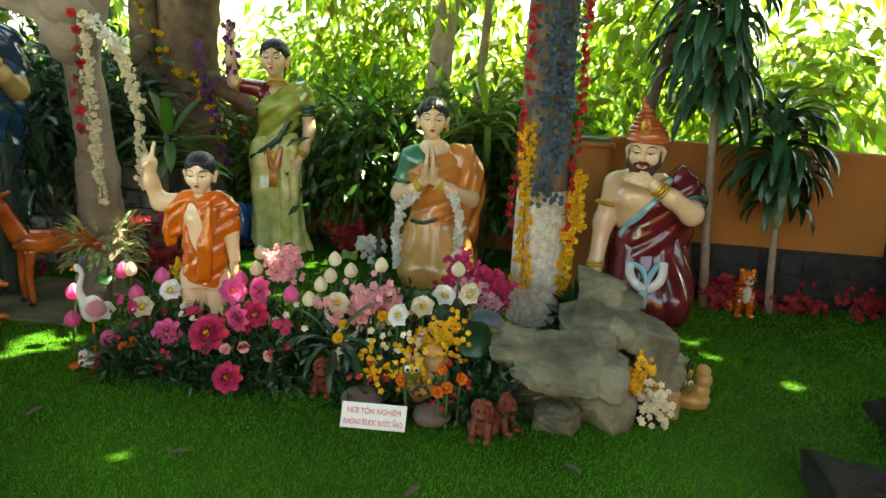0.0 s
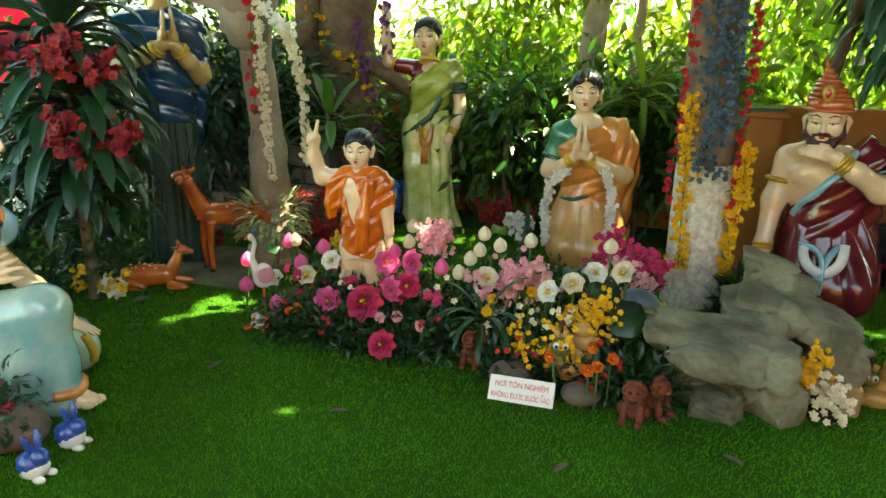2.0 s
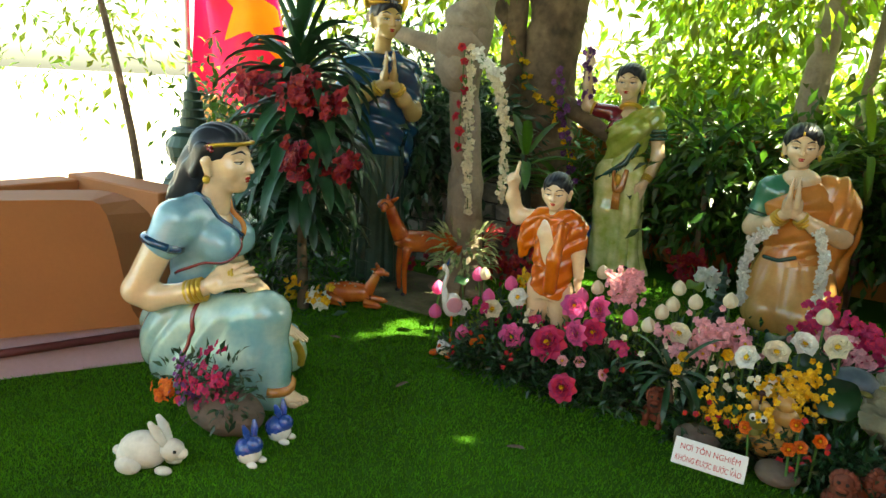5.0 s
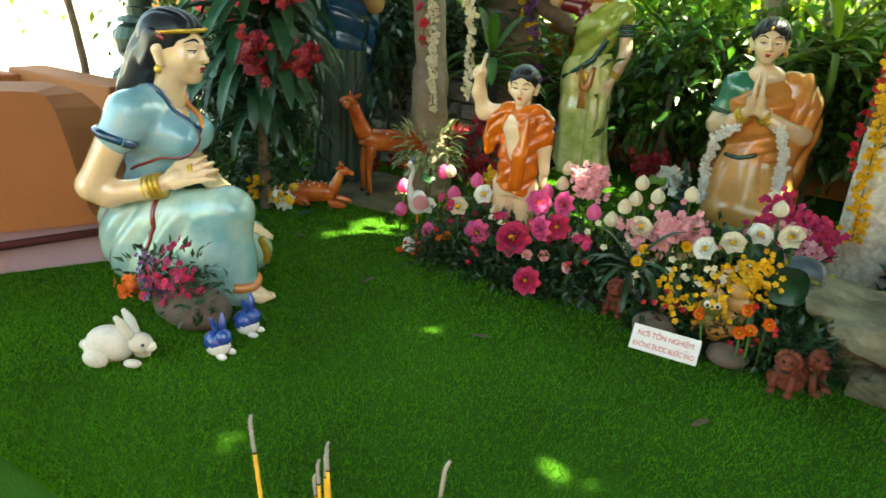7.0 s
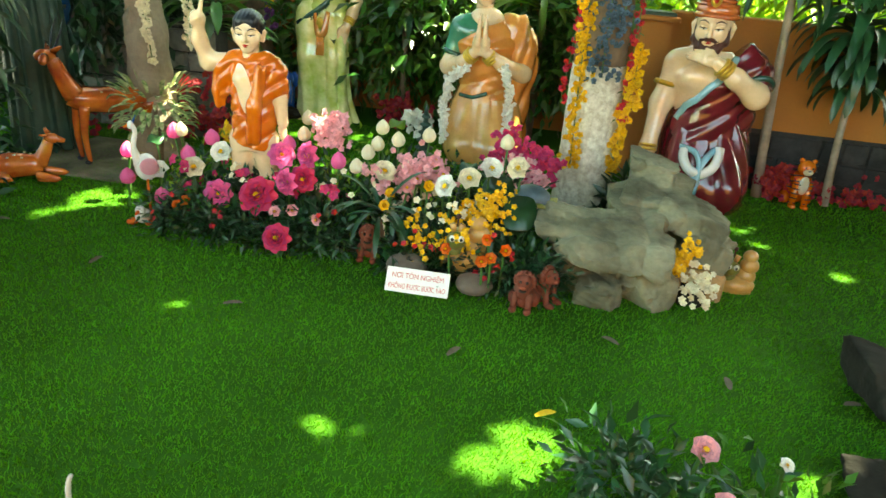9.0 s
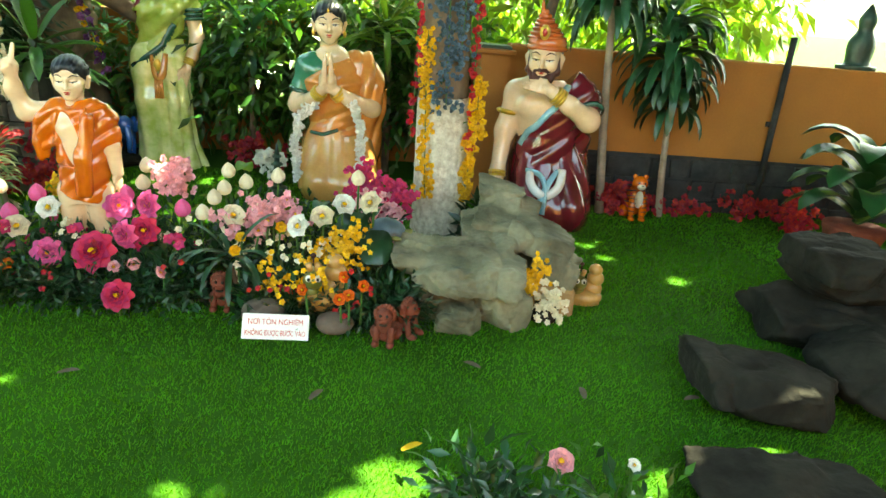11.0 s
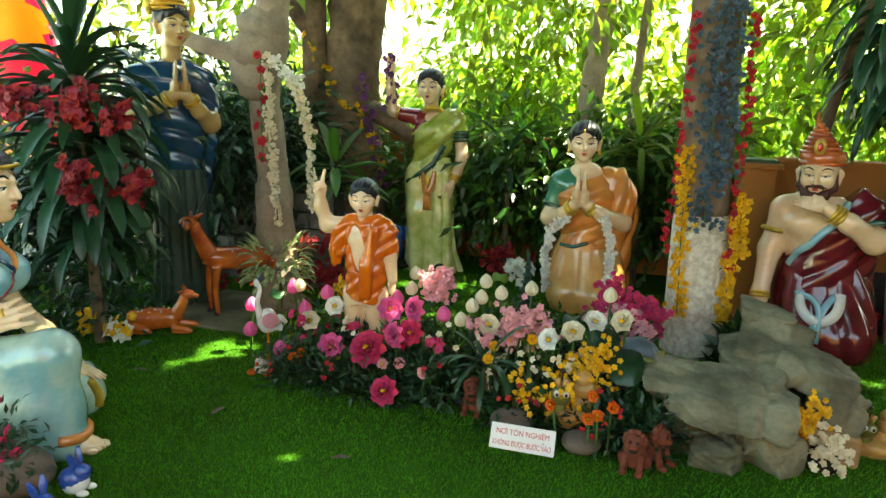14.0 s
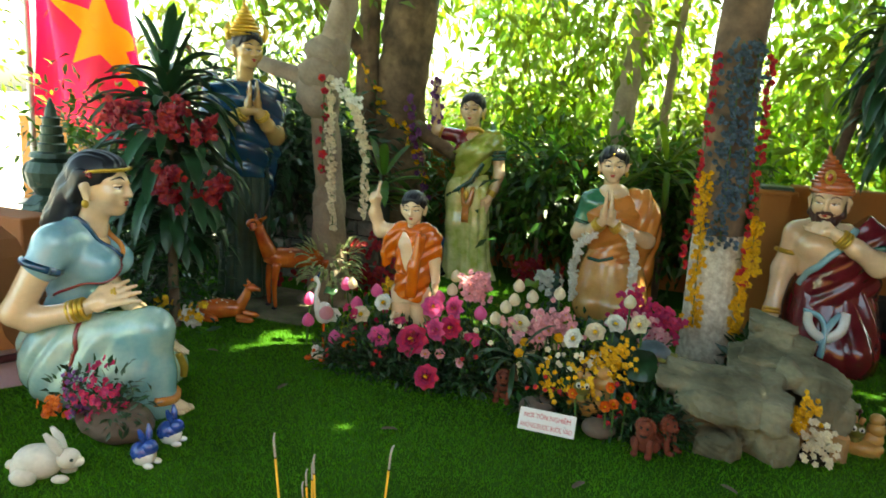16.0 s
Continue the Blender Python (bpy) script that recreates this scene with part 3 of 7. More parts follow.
dracaena = tiered("dracaena_plant", (-2.95, 2.97, 0), [((-2.96, 2.96, 0.75), 34, 0.5, 0.085, 0.1, 3.2), ((-2.95, 2.97, 1.0), 40, 0.55, 0.09, 0.25, 3.2), ((-2.94, 2.97, 1.25), 44, 0.55, 0.09, 0.3, 3.0), ((-2.95, 2.96, 1.5), 42, 0.5, 0.088, 0.4, 2.4), ((-2.97, 2.95, 1.68), 24, 0.44, 0.085, 0.7, 1.4), ((-2.97, 2.95, 1.8), 9, 0.36, 0.08, 2.4, 0.5)],
                  0.035, "tall dark green dracaena with long drooping lance leaves", 4, M_STRAP)
tiered("dracaena_plant", (1.97, 5.0, 0), [((1.82, 5.0, 1.62), 40, 0.42, 0.07, 0.1, 5.0), ((1.76, 5.0, 1.85), 52, 0.5, 0.075, 0.3, 5.0), ((1.74, 5.0, 2.1), 52, 0.52, 0.075, 0.4, 4.6), ((1.72, 5.0, 2.35), 40, 0.5, 0.075, 0.7, 4.0)], 0.032, "slim tree with a hanging dark strap-leaf crown by the wall", 6, M_STRAP)
tiered("dracaena_plant", (2.46, 5.0, 0), [((2.38, 5.0, 0.98), 34, 0.36, 0.075, 0.1, 4.4), ((2.34, 5.0, 1.18), 44, 0.44, 0.08, 0.3, 4.0), ((2.3, 5.0, 1.38), 40, 0.42, 0.08, 0.5, 3.2), ((2.27, 5.0, 1.52), 16, 0.3, 0.07, 1.2, 2.0)], 0.026, "slender dracaena with drooping leaves beside the wall", 8, M_LEAF_DARK)
rosette("cordyline_plant", (-2.2, 4.7, 0), (-2.18, 4.7, 0.8), 0.03, 26, 0.46, 0.09, 1.3, "fresh green broad-leaved cordyline between the trunks", 0.0, 0.3, 0.15, 12, M_LEAF)
rosette("cordyline_plant", (0.18, 5.9, 0), (0.15, 5.85, 1.1), 0.03, 30, 0.55, 0.07, 1.4, "bright green cordyline behind the kneeling statue", 0.0, 0.25, 0.15, 13, M_LEAF_SUN)
rosette("cordyline_plant", (-1.02, 5.85, 0), (-1.0, 5.82, 0.85), 0.03, 22, 0.36, 0.09, 1.8, "dark cordyline beside the standing statue", 0.0, 0.35, 0.15, 14, M_STRAP)
rosette("variegated_shrub", (-2.2, 3.85, 0), (-2.2, 3.85, 0.38), 0.02, 120, 0.13, 0.032, 1.6, "cream-variegated shrub at the foot of the garlanded tree", -0.12, 0.16, 0.55, 15, M_VARIEG)

# ---- statues ----
def wave(p):
    """Soft ridges with narrow hollows between them, from -1 to 1."""
    return 0.75 * (1.9 * np.abs(np.sin(p / 2)) - 1.0) + 0.2 * np.sin(p * 1.7 + 0.6)


def lattice(P, s):
    """Smooth value noise from -1 to 1 at points P (n, 3), cells of size 1 / s."""
    q = P * s
    i = np.floor(q).astype(np.int64)
    f = q - i
    f = f * f * (3 - 2 * f)
    out = 0
    for a in (0, 1):
        for b in (0, 1):
            for c in (0, 1):
                h = ((i[:, 0] + a) * 73856093) ^ ((i[:, 1] + b) * 19349663) ^ ((i[:, 2] + c) * 83492791)
                h = (h * 1103515245 + 12345) & 0x7fffffff
                h = ((h >> 7) * 48271) & 0xffff
                w = (f[:, 0] if a else 1 - f[:, 0]) * (f[:, 1] if b else 1 - f[:, 1]) * (f[:, 2] if c else 1 - f[:, 2])
                out = out + w * (h / 32767.5 - 1)
    return out


class Form:
    """A solid modelled from bones, lumps and stacked rings that melt into one another like clay."""

    def __init__(self, fold=None):
        self.items, self.cuts, self.fold = [], [], fold

    def bone(self, pts, rad, melt=0.03):
        pts = [np.array(p, float) for p in pts]
        rad = list(rad) if hasattr(rad, "__len__") else [rad] * len(pts)
        for a, b, ra, rb in zip(pts, pts[1:], rad, rad[1:]):
            ab = b - a

            def d(P, a=a, ab=ab, ra=ra, rb=rb):
                t = np.clip((P - a) @ ab / (ab @ ab + 1e-12), 0, 1)
                return np.linalg.norm(P - a - t[:, None] * ab, axis=1) - (ra + (rb - ra) * t)
            r = max(ra, rb)
            self.items.append((d, np.minimum(a, b) - r, np.maximum(a, b) + r, melt))
        return self

    def lump(self, c, r, rot=(0, 0, 0), melt=0.03, cut=False):
        c = np.array(c, float)
        r = np.array(r if hasattr(r, "__len__") else (r, r, r), float)
        q = np.array(Euler([radians(v) for v in rot]).to_matrix())

        def d(P):
            L_ = (P - c) @ q
            k0 = np.linalg.norm(L_ / r, axis=1)
            return k0 * (k0 - 1) / (np.linalg.norm(L_ / (r * r), axis=1) + 1e-9)
        (self.cuts if cut else self.items).append((d, c - r.max(), c + r.max(), melt))
        return self

    def stack(self, rings, melt=0.03):
        """Oval rings (x, y, z, rx, ry) from the foot up."""
        R = np.array(rings, float)

        def d(P):
            z = np.clip(P[:, 2], R[0, 2], R[-1, 2])
            x, y, rx, ry = (np.interp(z, R[:, 2], R[:, k]) for k in (0, 1, 3, 4))
            u, v = P[:, 0] - x, P[:, 1] - y
            k0 = np.sqrt((u / rx) ** 2 + (v / ry) ** 2)
            side = k0 * (k0 - 1) / (np.sqrt((u / rx ** 2) ** 2 + (v / ry ** 2) ** 2) + 1e-6)
            return np.maximum(side, np.maximum(R[0, 2] - P[:, 2], P[:, 2] - R[-1, 2]))
        m = np.array((R[:, 3].max(), R[:, 4].max(), 0))
        self.items.append((d, R[:, :3].min(0) - m, R[:, :3].max(0) + m, melt))
        return self

    def below(self, z0, sx=0.0, sy=0.0, melt=0.01):
        """Keeps what lies under the plane z = z0 + sx x + sy y."""
        n = math.sqrt(1 + sx * sx + sy * sy)
        self.cuts.append((lambda P: (z0 + sx * P[:, 0] + sy * P[:, 1] - P[:, 2]) / n, None, None, melt))
        return self

    def above(self, z0, sx=0.0, sy=0.0, melt=0.01):
        n = math.sqrt(1 + sx * sx + sy * sy)
        self.cuts.append((lambda P: (P[:, 2] - z0 - sx * P[:, 0] - sy * P[:, 1]) / n, None, None, melt))
        return self

    def dist(self, P):
        v = np.full(len(P), 0.3)
        for d, lo, hi, k in self.items:
            m = np.all((P > lo - k - 0.05) & (P < hi + k + 0.05), axis=1)
            a, b = v[m], d(P[m])
            h = np.maximum(k - np.abs(a - b), 0) / k
            v[m] = np.minimum(a, b) - h * h * k * 0.25
        if self.fold is not None:
            m = np.abs(v) < 0.08
            v[m] -= self.fold(P[m])
        for d, lo, hi, k in self.cuts:
            b = -d(P)
            h = np.maximum(k - np.abs(v - b), 0) / k
            v = np.maximum(v, b) + h * h * k * 0.25
        return v

    def onto(self, pts, lift=0.0, steps=5):
        """Points laid onto the skin of the form."""
        P = np.array(pts, float)
        for _ in range(steps):
            v = self.dist(P)
            g = np.stack([(self.dist(P + e) - v) / 0.004 for e in np.eye(3) * 0.004], axis=1)
            g /= np.linalg.norm(g, axis=1, keepdims=True) + 1e-6
            P = P - g * np.clip(v - lift, -0.05, 0.05)[:, None]
        return [Vector(p) for p in P]

    def sieve(self, G, n, h, step=4):
        """The field on a grid, worked out in full only in the coarse cells near the skin."""
        G = G.reshape(*n, 3)
        C = G[step // 2::step, step // 2::step, step // 2::step]
        c = self.dist(C.reshape(-1, 3)).reshape(C.shape[:3])
        near = np.abs(c) < h * step * 1.15 + 0.022 * min(1.0, h / 0.009)
        ix = [np.minimum(np.arange(n[a]) // step, C.shape[a] - 1) for a in range(3)]
        V = c[np.ix_(*ix)].copy()
        m = near[np.ix_(*ix)]
        V[m] = self.dist(G[m])
        return V

    def into(self, mb, k, h=0.008):
        """Skins the form with quads into a mesh."""
        lo = np.min([i[1] for i in self.items], axis=0) - 0.05
        hi = np.max([i[2] for i in self.items], axis=0) + 0.05
        n = np.ceil((hi - lo) / h).astype(int) + 1
        G = np.stack(np.meshgrid(*[lo[a] + h * np.arange(n[a]) for a in range(3)], indexing="ij"), axis=-1).reshape(-1, 3)
        V = self.sieve(G, n, h)
        S = V < 0
        cor = [(a, b, c) for a in (0, 1) for b in (0, 1) for c in (0, 1)]
        sl = lambda A, o: A[o[0]:n[0] - 1 + o[0], o[1]:n[1] - 1 + o[1], o[2]:n[2] - 1 + o[2]]
        cnt = sum(sl(S, o).astype(np.int8) for o in cor)
        act = (cnt > 0) & (cnt < 8)
        idx = np.argwhere(act)
        val = [sl(V, o)[act] for o in cor]
        acc, num = np.zeros((len(idx), 3)), np.zeros(len(idx))
        for i in range(8):
            for j in range(i + 1, 8):
                e = np.subtract(cor[j], cor[i])
                if abs(e).sum() != 1:
                    continue
                x = (val[i] < 0) != (val[j] < 0)
                t = np.where(x, val[i] / np.where(x, val[i] - val[j], 1), 0)
                acc += (np.array(cor[i]) + t[:, None] * e) * x[:, None]
                num += x
        pos = lo + h * (idx + acc / num[:, None])
        ids = np.full(act.shape, -1)
        ids[act] = np.arange(len(idx))
        faces = []
        for a in range(3):
            b, c = (a + 1) % 3, (a + 2) % 3
            s0, s1 = [slice(1, -1)] * 3, [slice(1, -1)] * 3
            s0[a], s1[a] = slice(0, -1), slice(1, None)
            A, B = S[tuple(s0)], S[tuple(s1)]
            o = np.argwhere(A != B)
            flip = A[A != B]
            o = o + np.array([0 if q == a else 1 for q in range(3)])
            eb, ec = np.eye(3, dtype=int)[b], np.eye(3, dtype=int)[c]
            q = np.stack([ids[tuple((o - v).T)] for v in (eb + ec, ec, 0 * eb, eb)], axis=1)
            q[~flip] = q[~flip][:, ::-1]
            faces.append(q)
        m = np.array(mb.m)
        o, F = len(mb.v), np.concatenate(faces)
        mb.v += list(map(tuple, (pos @ m[:3, :3].T + m[:3, 3]).tolist()))
        mb.f += list(map(tuple, (F + o).tolist()))
        mb.k += [k] * len(F)


def head(mb, c, r, skin, hair, yaw=0.0, pitch=0.0, white=None, lip=9, cap=True, tail=0.0, beard=None, lids=0.5):
    """A modelled head: brow, sockets, lids, nose, lips, chin, ears; faces -y before the turn."""
    old = mb.m
    mb.m = old @ Matrix.Translation(c) @ pose(0, 0, 0, 0, 0, yaw) @ pose(0, 0, 0, pitch, 0, 0) @ Matrix.Scale(r, 4)
    f = Form()
    f.lump((0, 0.1, 0.18), (0.72, 0.84, 0.8), melt=0.2).lump((0, -0.2, -0.3), (0.58, 0.62, 0.64), melt=0.3)
    f.lump((0, -0.6, -0.74), (0.24, 0.2, 0.18), melt=0.25)
    f.bone([(-0.42, -0.6, 0.27), (0, -0.76, 0.22), (0.42, -0.6, 0.27)], 0.08, 0.2)
    f.bone([(0, -0.8, 0.2), (0, -0.98, -0.2)], [0.06, 0.1], 0.1).bone([(-0.1, -0.86, -0.24), (0.1, -0.86, -0.24)], 0.075, 0.06)
    f.bone([(-0.15, -0.76, -0.48), (0.15, -0.76, -0.48)], 0.09, 0.14)
    for s in (-1, 1):
        f.lump((s * 0.36, -0.5, -0.22), (0.24, 0.22, 0.24), melt=0.25)
        f.lump((s * 0.31, -0.93, 0.07), (0.2, 0.17, 0.1), melt=0.12, cut=True)
        f.bone([(s * 0.72, 0.06, 0.12), (s * 0.78, 0.1, 0.0), (s * 0.72, 0.02, -0.42)], [0.12, 0.13, 0.1], 0.06)
    f.bone([(0, 0.16, -0.4), (0, 0.2, -1.5)], [0.42, 0.46], 0.3)
    f.into(mb, skin, 0.045)
    for s in (-1, 1):
        mb.ell((s * 0.3, -0.70, 0.05), (0.17, 0.1, 0.085), white if white is not None else skin, (0, 0, s * 18), n=14, rows=9)
        mb.ell((s * 0.29, -0.765, 0.04), (0.055, 0.045, 0.06), hair, n=10, rows=7)
        mb.ell((s * 0.3, -0.705, 0.05 + 0.1 * lids), (0.185, 0.115, 0.075), skin, (0, 0, s * 18), n=14, rows=9)
        mb.tube([(s * 0.13, -0.77, 0.05), (s * 0.3, -0.82, 0.07), (s * 0.5, -0.68, 0.06)], [0.012, 0.026, 0.014], hair, 6)
        mb.tube([(s * 0.12, -0.83, 0.26), (s * 0.32, -0.79, 0.37), (s * 0.54, -0.6, 0.27)], [0.016, 0.034, 0.012], hair, 6)
    mb.ell((0, -0.855, -0.45), (0.16, 0.055, 0.045), lip, n=12, rows=7)
    mb.ell((0, -0.84, -0.53), (0.13, 0.055, 0.045), lip, n=12, rows=7)
    if cap:
        g = Form()
        g.lump((0, 0.2, 0.3), (0.83, 0.84, 0.8), melt=0.2).lump((0, -0.2, 0.56), (0.66, 0.56, 0.46), melt=0.2)
        if tail:
            g.bone([(0, 0.62, 0.2), (0, 0.72, -0.5), (0.1 * tail, 0.7, -1.2), (0.2 * tail, 0.8, -1.2 - 0.5 * abs(tail))], [0.5, 0.42, 0.36, 0.12], 0.3)
            g.bone([(-0.6, 0.1, 0.3), (-0.62, 0.45, -0.5)], 0.2, 0.2).bone([(0.6, 0.1, 0.3), (0.62, 0.45, -0.5)], 0.2, 0.2)
        g.fold = lambda P: 0.018 * np.sin(P[:, 0] * 30 + 3 * np.sin(P[:, 2] * 4))
        g.lump((0, -0.95, -0.14), (0.56, 0.6, 0.86), melt=0.08, cut=True)
        g.into(mb, hair, 0.05)
    if beard is not None:
        g = Form(lambda P: 0.03 * wave(P[:, 0] * 24 + 4 * P[:, 2]))
        g.bone([(-0.62, -0.1, 0.05), (-0.56, -0.3, -0.5), (-0.26, -0.62, -0.8), (0, -0.7, -0.95), (0.26, -0.62, -0.8), (0.56, -0.3, -0.5), (0.62, -0.1, 0.05)], [0.1, 0.2, 0.24, 0.27, 0.24, 0.2, 0.1], 0.15)
        g.bone([(-0.34, -0.74, -0.46), (0, -0.9, -0.34), (0.34, -0.74, -0.46)], [0.06, 0.1, 0.06], 0.06)
        g.lump((0, -0.98, -0.5), (0.13, 0.14, 0.06), melt=0.03, cut=True)
        g.into(mb, beard, 0.045)
    mb.m = old


def hand(mb, p, way, side, size, k, spread=0.1, curl=0.0):
    """Palm, four fingers and a thumb along way; side runs across the palm towards the thumb."""
    p, d = np.array(p, float), np.array(Vector(way).normalized())
    s = np.array(side, float)
    s = s - d * (s @ d)
    s /= np.linalg.norm(s)
    n = np.cross(d, s)
    f = Form()
    f.bone([p, p + d * size * 0.25], [size * 0.16, size * 0.17], size * 0.1)
    for i in range(4):
        o = s * (1.5 - i) * size * 0.115
        L_ = size * (1.0, 1.06, 1.0, 0.86)[3 - i]
        f.bone([p + d * size * 0.15 + o * 0.8, p + d * size * 0.48 + o, p + d * L_ * 0.75 + o * (1 + spread) + n * curl * size * 0.12, p + d * L_ + o * (1 + 2 * spread) + n * curl * size * 0.36], [size * 0.1, size * 0.075, size * 0.062, size * 0.042], size * 0.05)
    f.bone([p + d * size * 0.1 + s * size * 0.12, p + d * size * 0.3 + s * size * 0.27, p + d * size * 0.52 + s * size * 0.3], [size * 0.1, size * 0.075, size * 0.05], size * 0.08)
    f.into(mb, k, size * 0.035)


def bangle(mb, c, axis, r, k, turns=2):
    c, d = Vector(c), Vector(axis).normalized()
    u = d.orthogonal().normalized()
    w = d.cross(u)
    for t in range(turns):
        o = d * (t - (turns - 1) / 2) * r * 0.45
        mb.tube([c + o + (u * math.cos(a) + w * math.sin(a)) * r for a in np.linspace(0, math.tau, 13)], r * 0.24, k, 6, cap=False, sub=2)


def trim_line(mb, form, pts, rad, k, lift=0.0, n=24, flat=1.0):
    """A painted rim or cord laid along the surface of a form."""
    pts = np.array(pts, float)
    u = np.linspace(0, len(pts) - 1, n)
    line = np.stack([np.interp(u, np.arange(len(pts)), pts[:, a]) for a in range(3)], axis=1)
    mb.tube(form.onto(line, lift), rad, k, 8, flat=flat, sub=1)


def kneeling_woman():
    P = [M_SKIN, M_HAIR, M_GOLD, M_PEACH, M_ORANGE, M_TEAL, M_DKGREEN, M_WINE, M_SNOW, M_LIP, M_WHITE]
    mb = Mesh()
    skirt = Form(lambda q: 0.012 * wave(np.arctan2(q[:, 1], q[:, 0]) * 11 + q[:, 2] * 5) * np.clip(1.2 - 1.5 * q[:, 2], 0.1, 1))
    skirt.stack([(0.01, 0.02, 0.0, 0.31, 0.32), (0.01, 0.02, 0.1, 0.315, 0.33), (0.0, 0.02, 0.3, 0.265, 0.26), (-0.02, 0.01, 0.46, 0.225, 0.19), (-0.03, 0.0, 0.62, 0.2, 0.15)])
    skirt.bone([(-0.14, 0.0, 0.36), (-0.16, -0.2, 0.13)], [0.15, 0.14], 0.1).bone([(0.12, 0.0, 0.36), (0.14, -0.2, 0.13)], [0.15, 0.14], 0.1)
    skirt.into(mb, 3, 0.009)
    wrap = Form(lambda q: 0.011 * wave(48 * (q[:, 2] - 0.42 * q[:, 0] + 0.3 * q[:, 0] ** 2)))
    wrap.stack([(-0.02, 0, 0.5, 0.225, 0.18), (-0.03, 0, 0.6, 0.205, 0.16), (-0.03, -0.02, 0.76, 0.22, 0.175), (-0.04, -0.03, 0.88, 0.24, 0.18), (-0.05, 0.0, 1.0, 0.225, 0.13), (-0.06, 0.0, 1.08, 0.12, 0.09)])
    wrap.below(1.06, 0.62).above(0.47, 0.14)
    wrap.into(mb, 4, 0.009)
    fall = Form(lambda q: 0.014 * wave(52 * (q[:, 0] - 0.25 * q[:, 2]) + 14 * q[:, 1]))
    fall.bone([(0.04, 0.02, 1.05), (0.15, 0.02, 1.0), (0.2, 0.0, 0.86), (0.21, -0.02, 0.7)], [0.05, 0.1, 0.125, 0.13], 0.08)
    fall.bone([(0.21, 0.02, 0.72), (0.22, 0.06, 0.4), (0.22, 0.08, 0.06)], [0.11, 0.1, 0.1], 0.06)
    fall.into(mb, 4, 0.009)
    blouse = Form()
    blouse.lump((-0.17, 0.0, 0.95), (0.13, 0.13, 0.13)).bone([(-0.16, 0.0, 1.04), (-0.25, 0.0, 0.98), (-0.3, -0.01, 0.8)], [0.06, 0.085, 0.085], 0.05)
    blouse.into(mb, 5, 0.009)
    bangle(mb, (-0.3, -0.01, 0.8), (-0.25, 0, -1), 0.082, 6, 1)
    arms = Form()
    arms.bone([(-0.29, -0.01, 0.84), (-0.325, -0.06, 0.7), (-0.2, -0.2, 0.76), (-0.12, -0.25, 0.85)], [0.066, 0.066, 0.052, 0.04], 0.03)
    arms.bone([(0.24, -0.04, 0.8), (0.24, -0.1, 0.7), (0.08, -0.22, 0.77), (-0.05, -0.25, 0.85)], [0.066, 0.066, 0.052, 0.04], 0.03)
    arms.lump((-0.07, -0.02, 1.06), (0.13, 0.1, 0.09))
    arms.into(mb, 0, 0.009)
    for s in (-1, 1):
        hand(mb, (-0.087 + s * 0.03, -0.262, 0.87), (-s * 0.05, 0.0, 1), (0, 1, 0), 0.225, 0, 0.0)
    bangle(mb, (-0.155, -0.225, 0.81), (0.5, -0.4, 0.6), 0.048, 2, 3)
    bangle(mb, (-0.01, -0.235, 0.81), (-0.6, -0.3, 0.6), 0.048, 2, 3)
    trim_line(mb, wrap, [(-0.22, -0.1, 0.5), (-0.1, -0.2, 0.5), (0.0, -0.2, 0.53)], [0.016] * 24, 6)
    head(mb, (-0.095, -0.05, 1.3), 0.146, 0, 1, 4, 8, white=10, tail=0.5)
    mb.ell((-0.095, -0.185, 1.385), (0.008, 0.006, 0.014), 2, n=8, rows=6)
    for s in (-1, 1):
        mb.ell((-0.095 + s * 0.115, -0.045, 1.225), (0.013, 0.013, 0.024), 2, n=10, rows=7)
    return mb, P


mb, P = kneeling_woman()
solid("kneeling_woman_statue", mb, P, "glossy painted kneeling woman statue in orange robe with praying palms", "statue", pose(-0.14, 5.1, 0, 0, 0, 4))


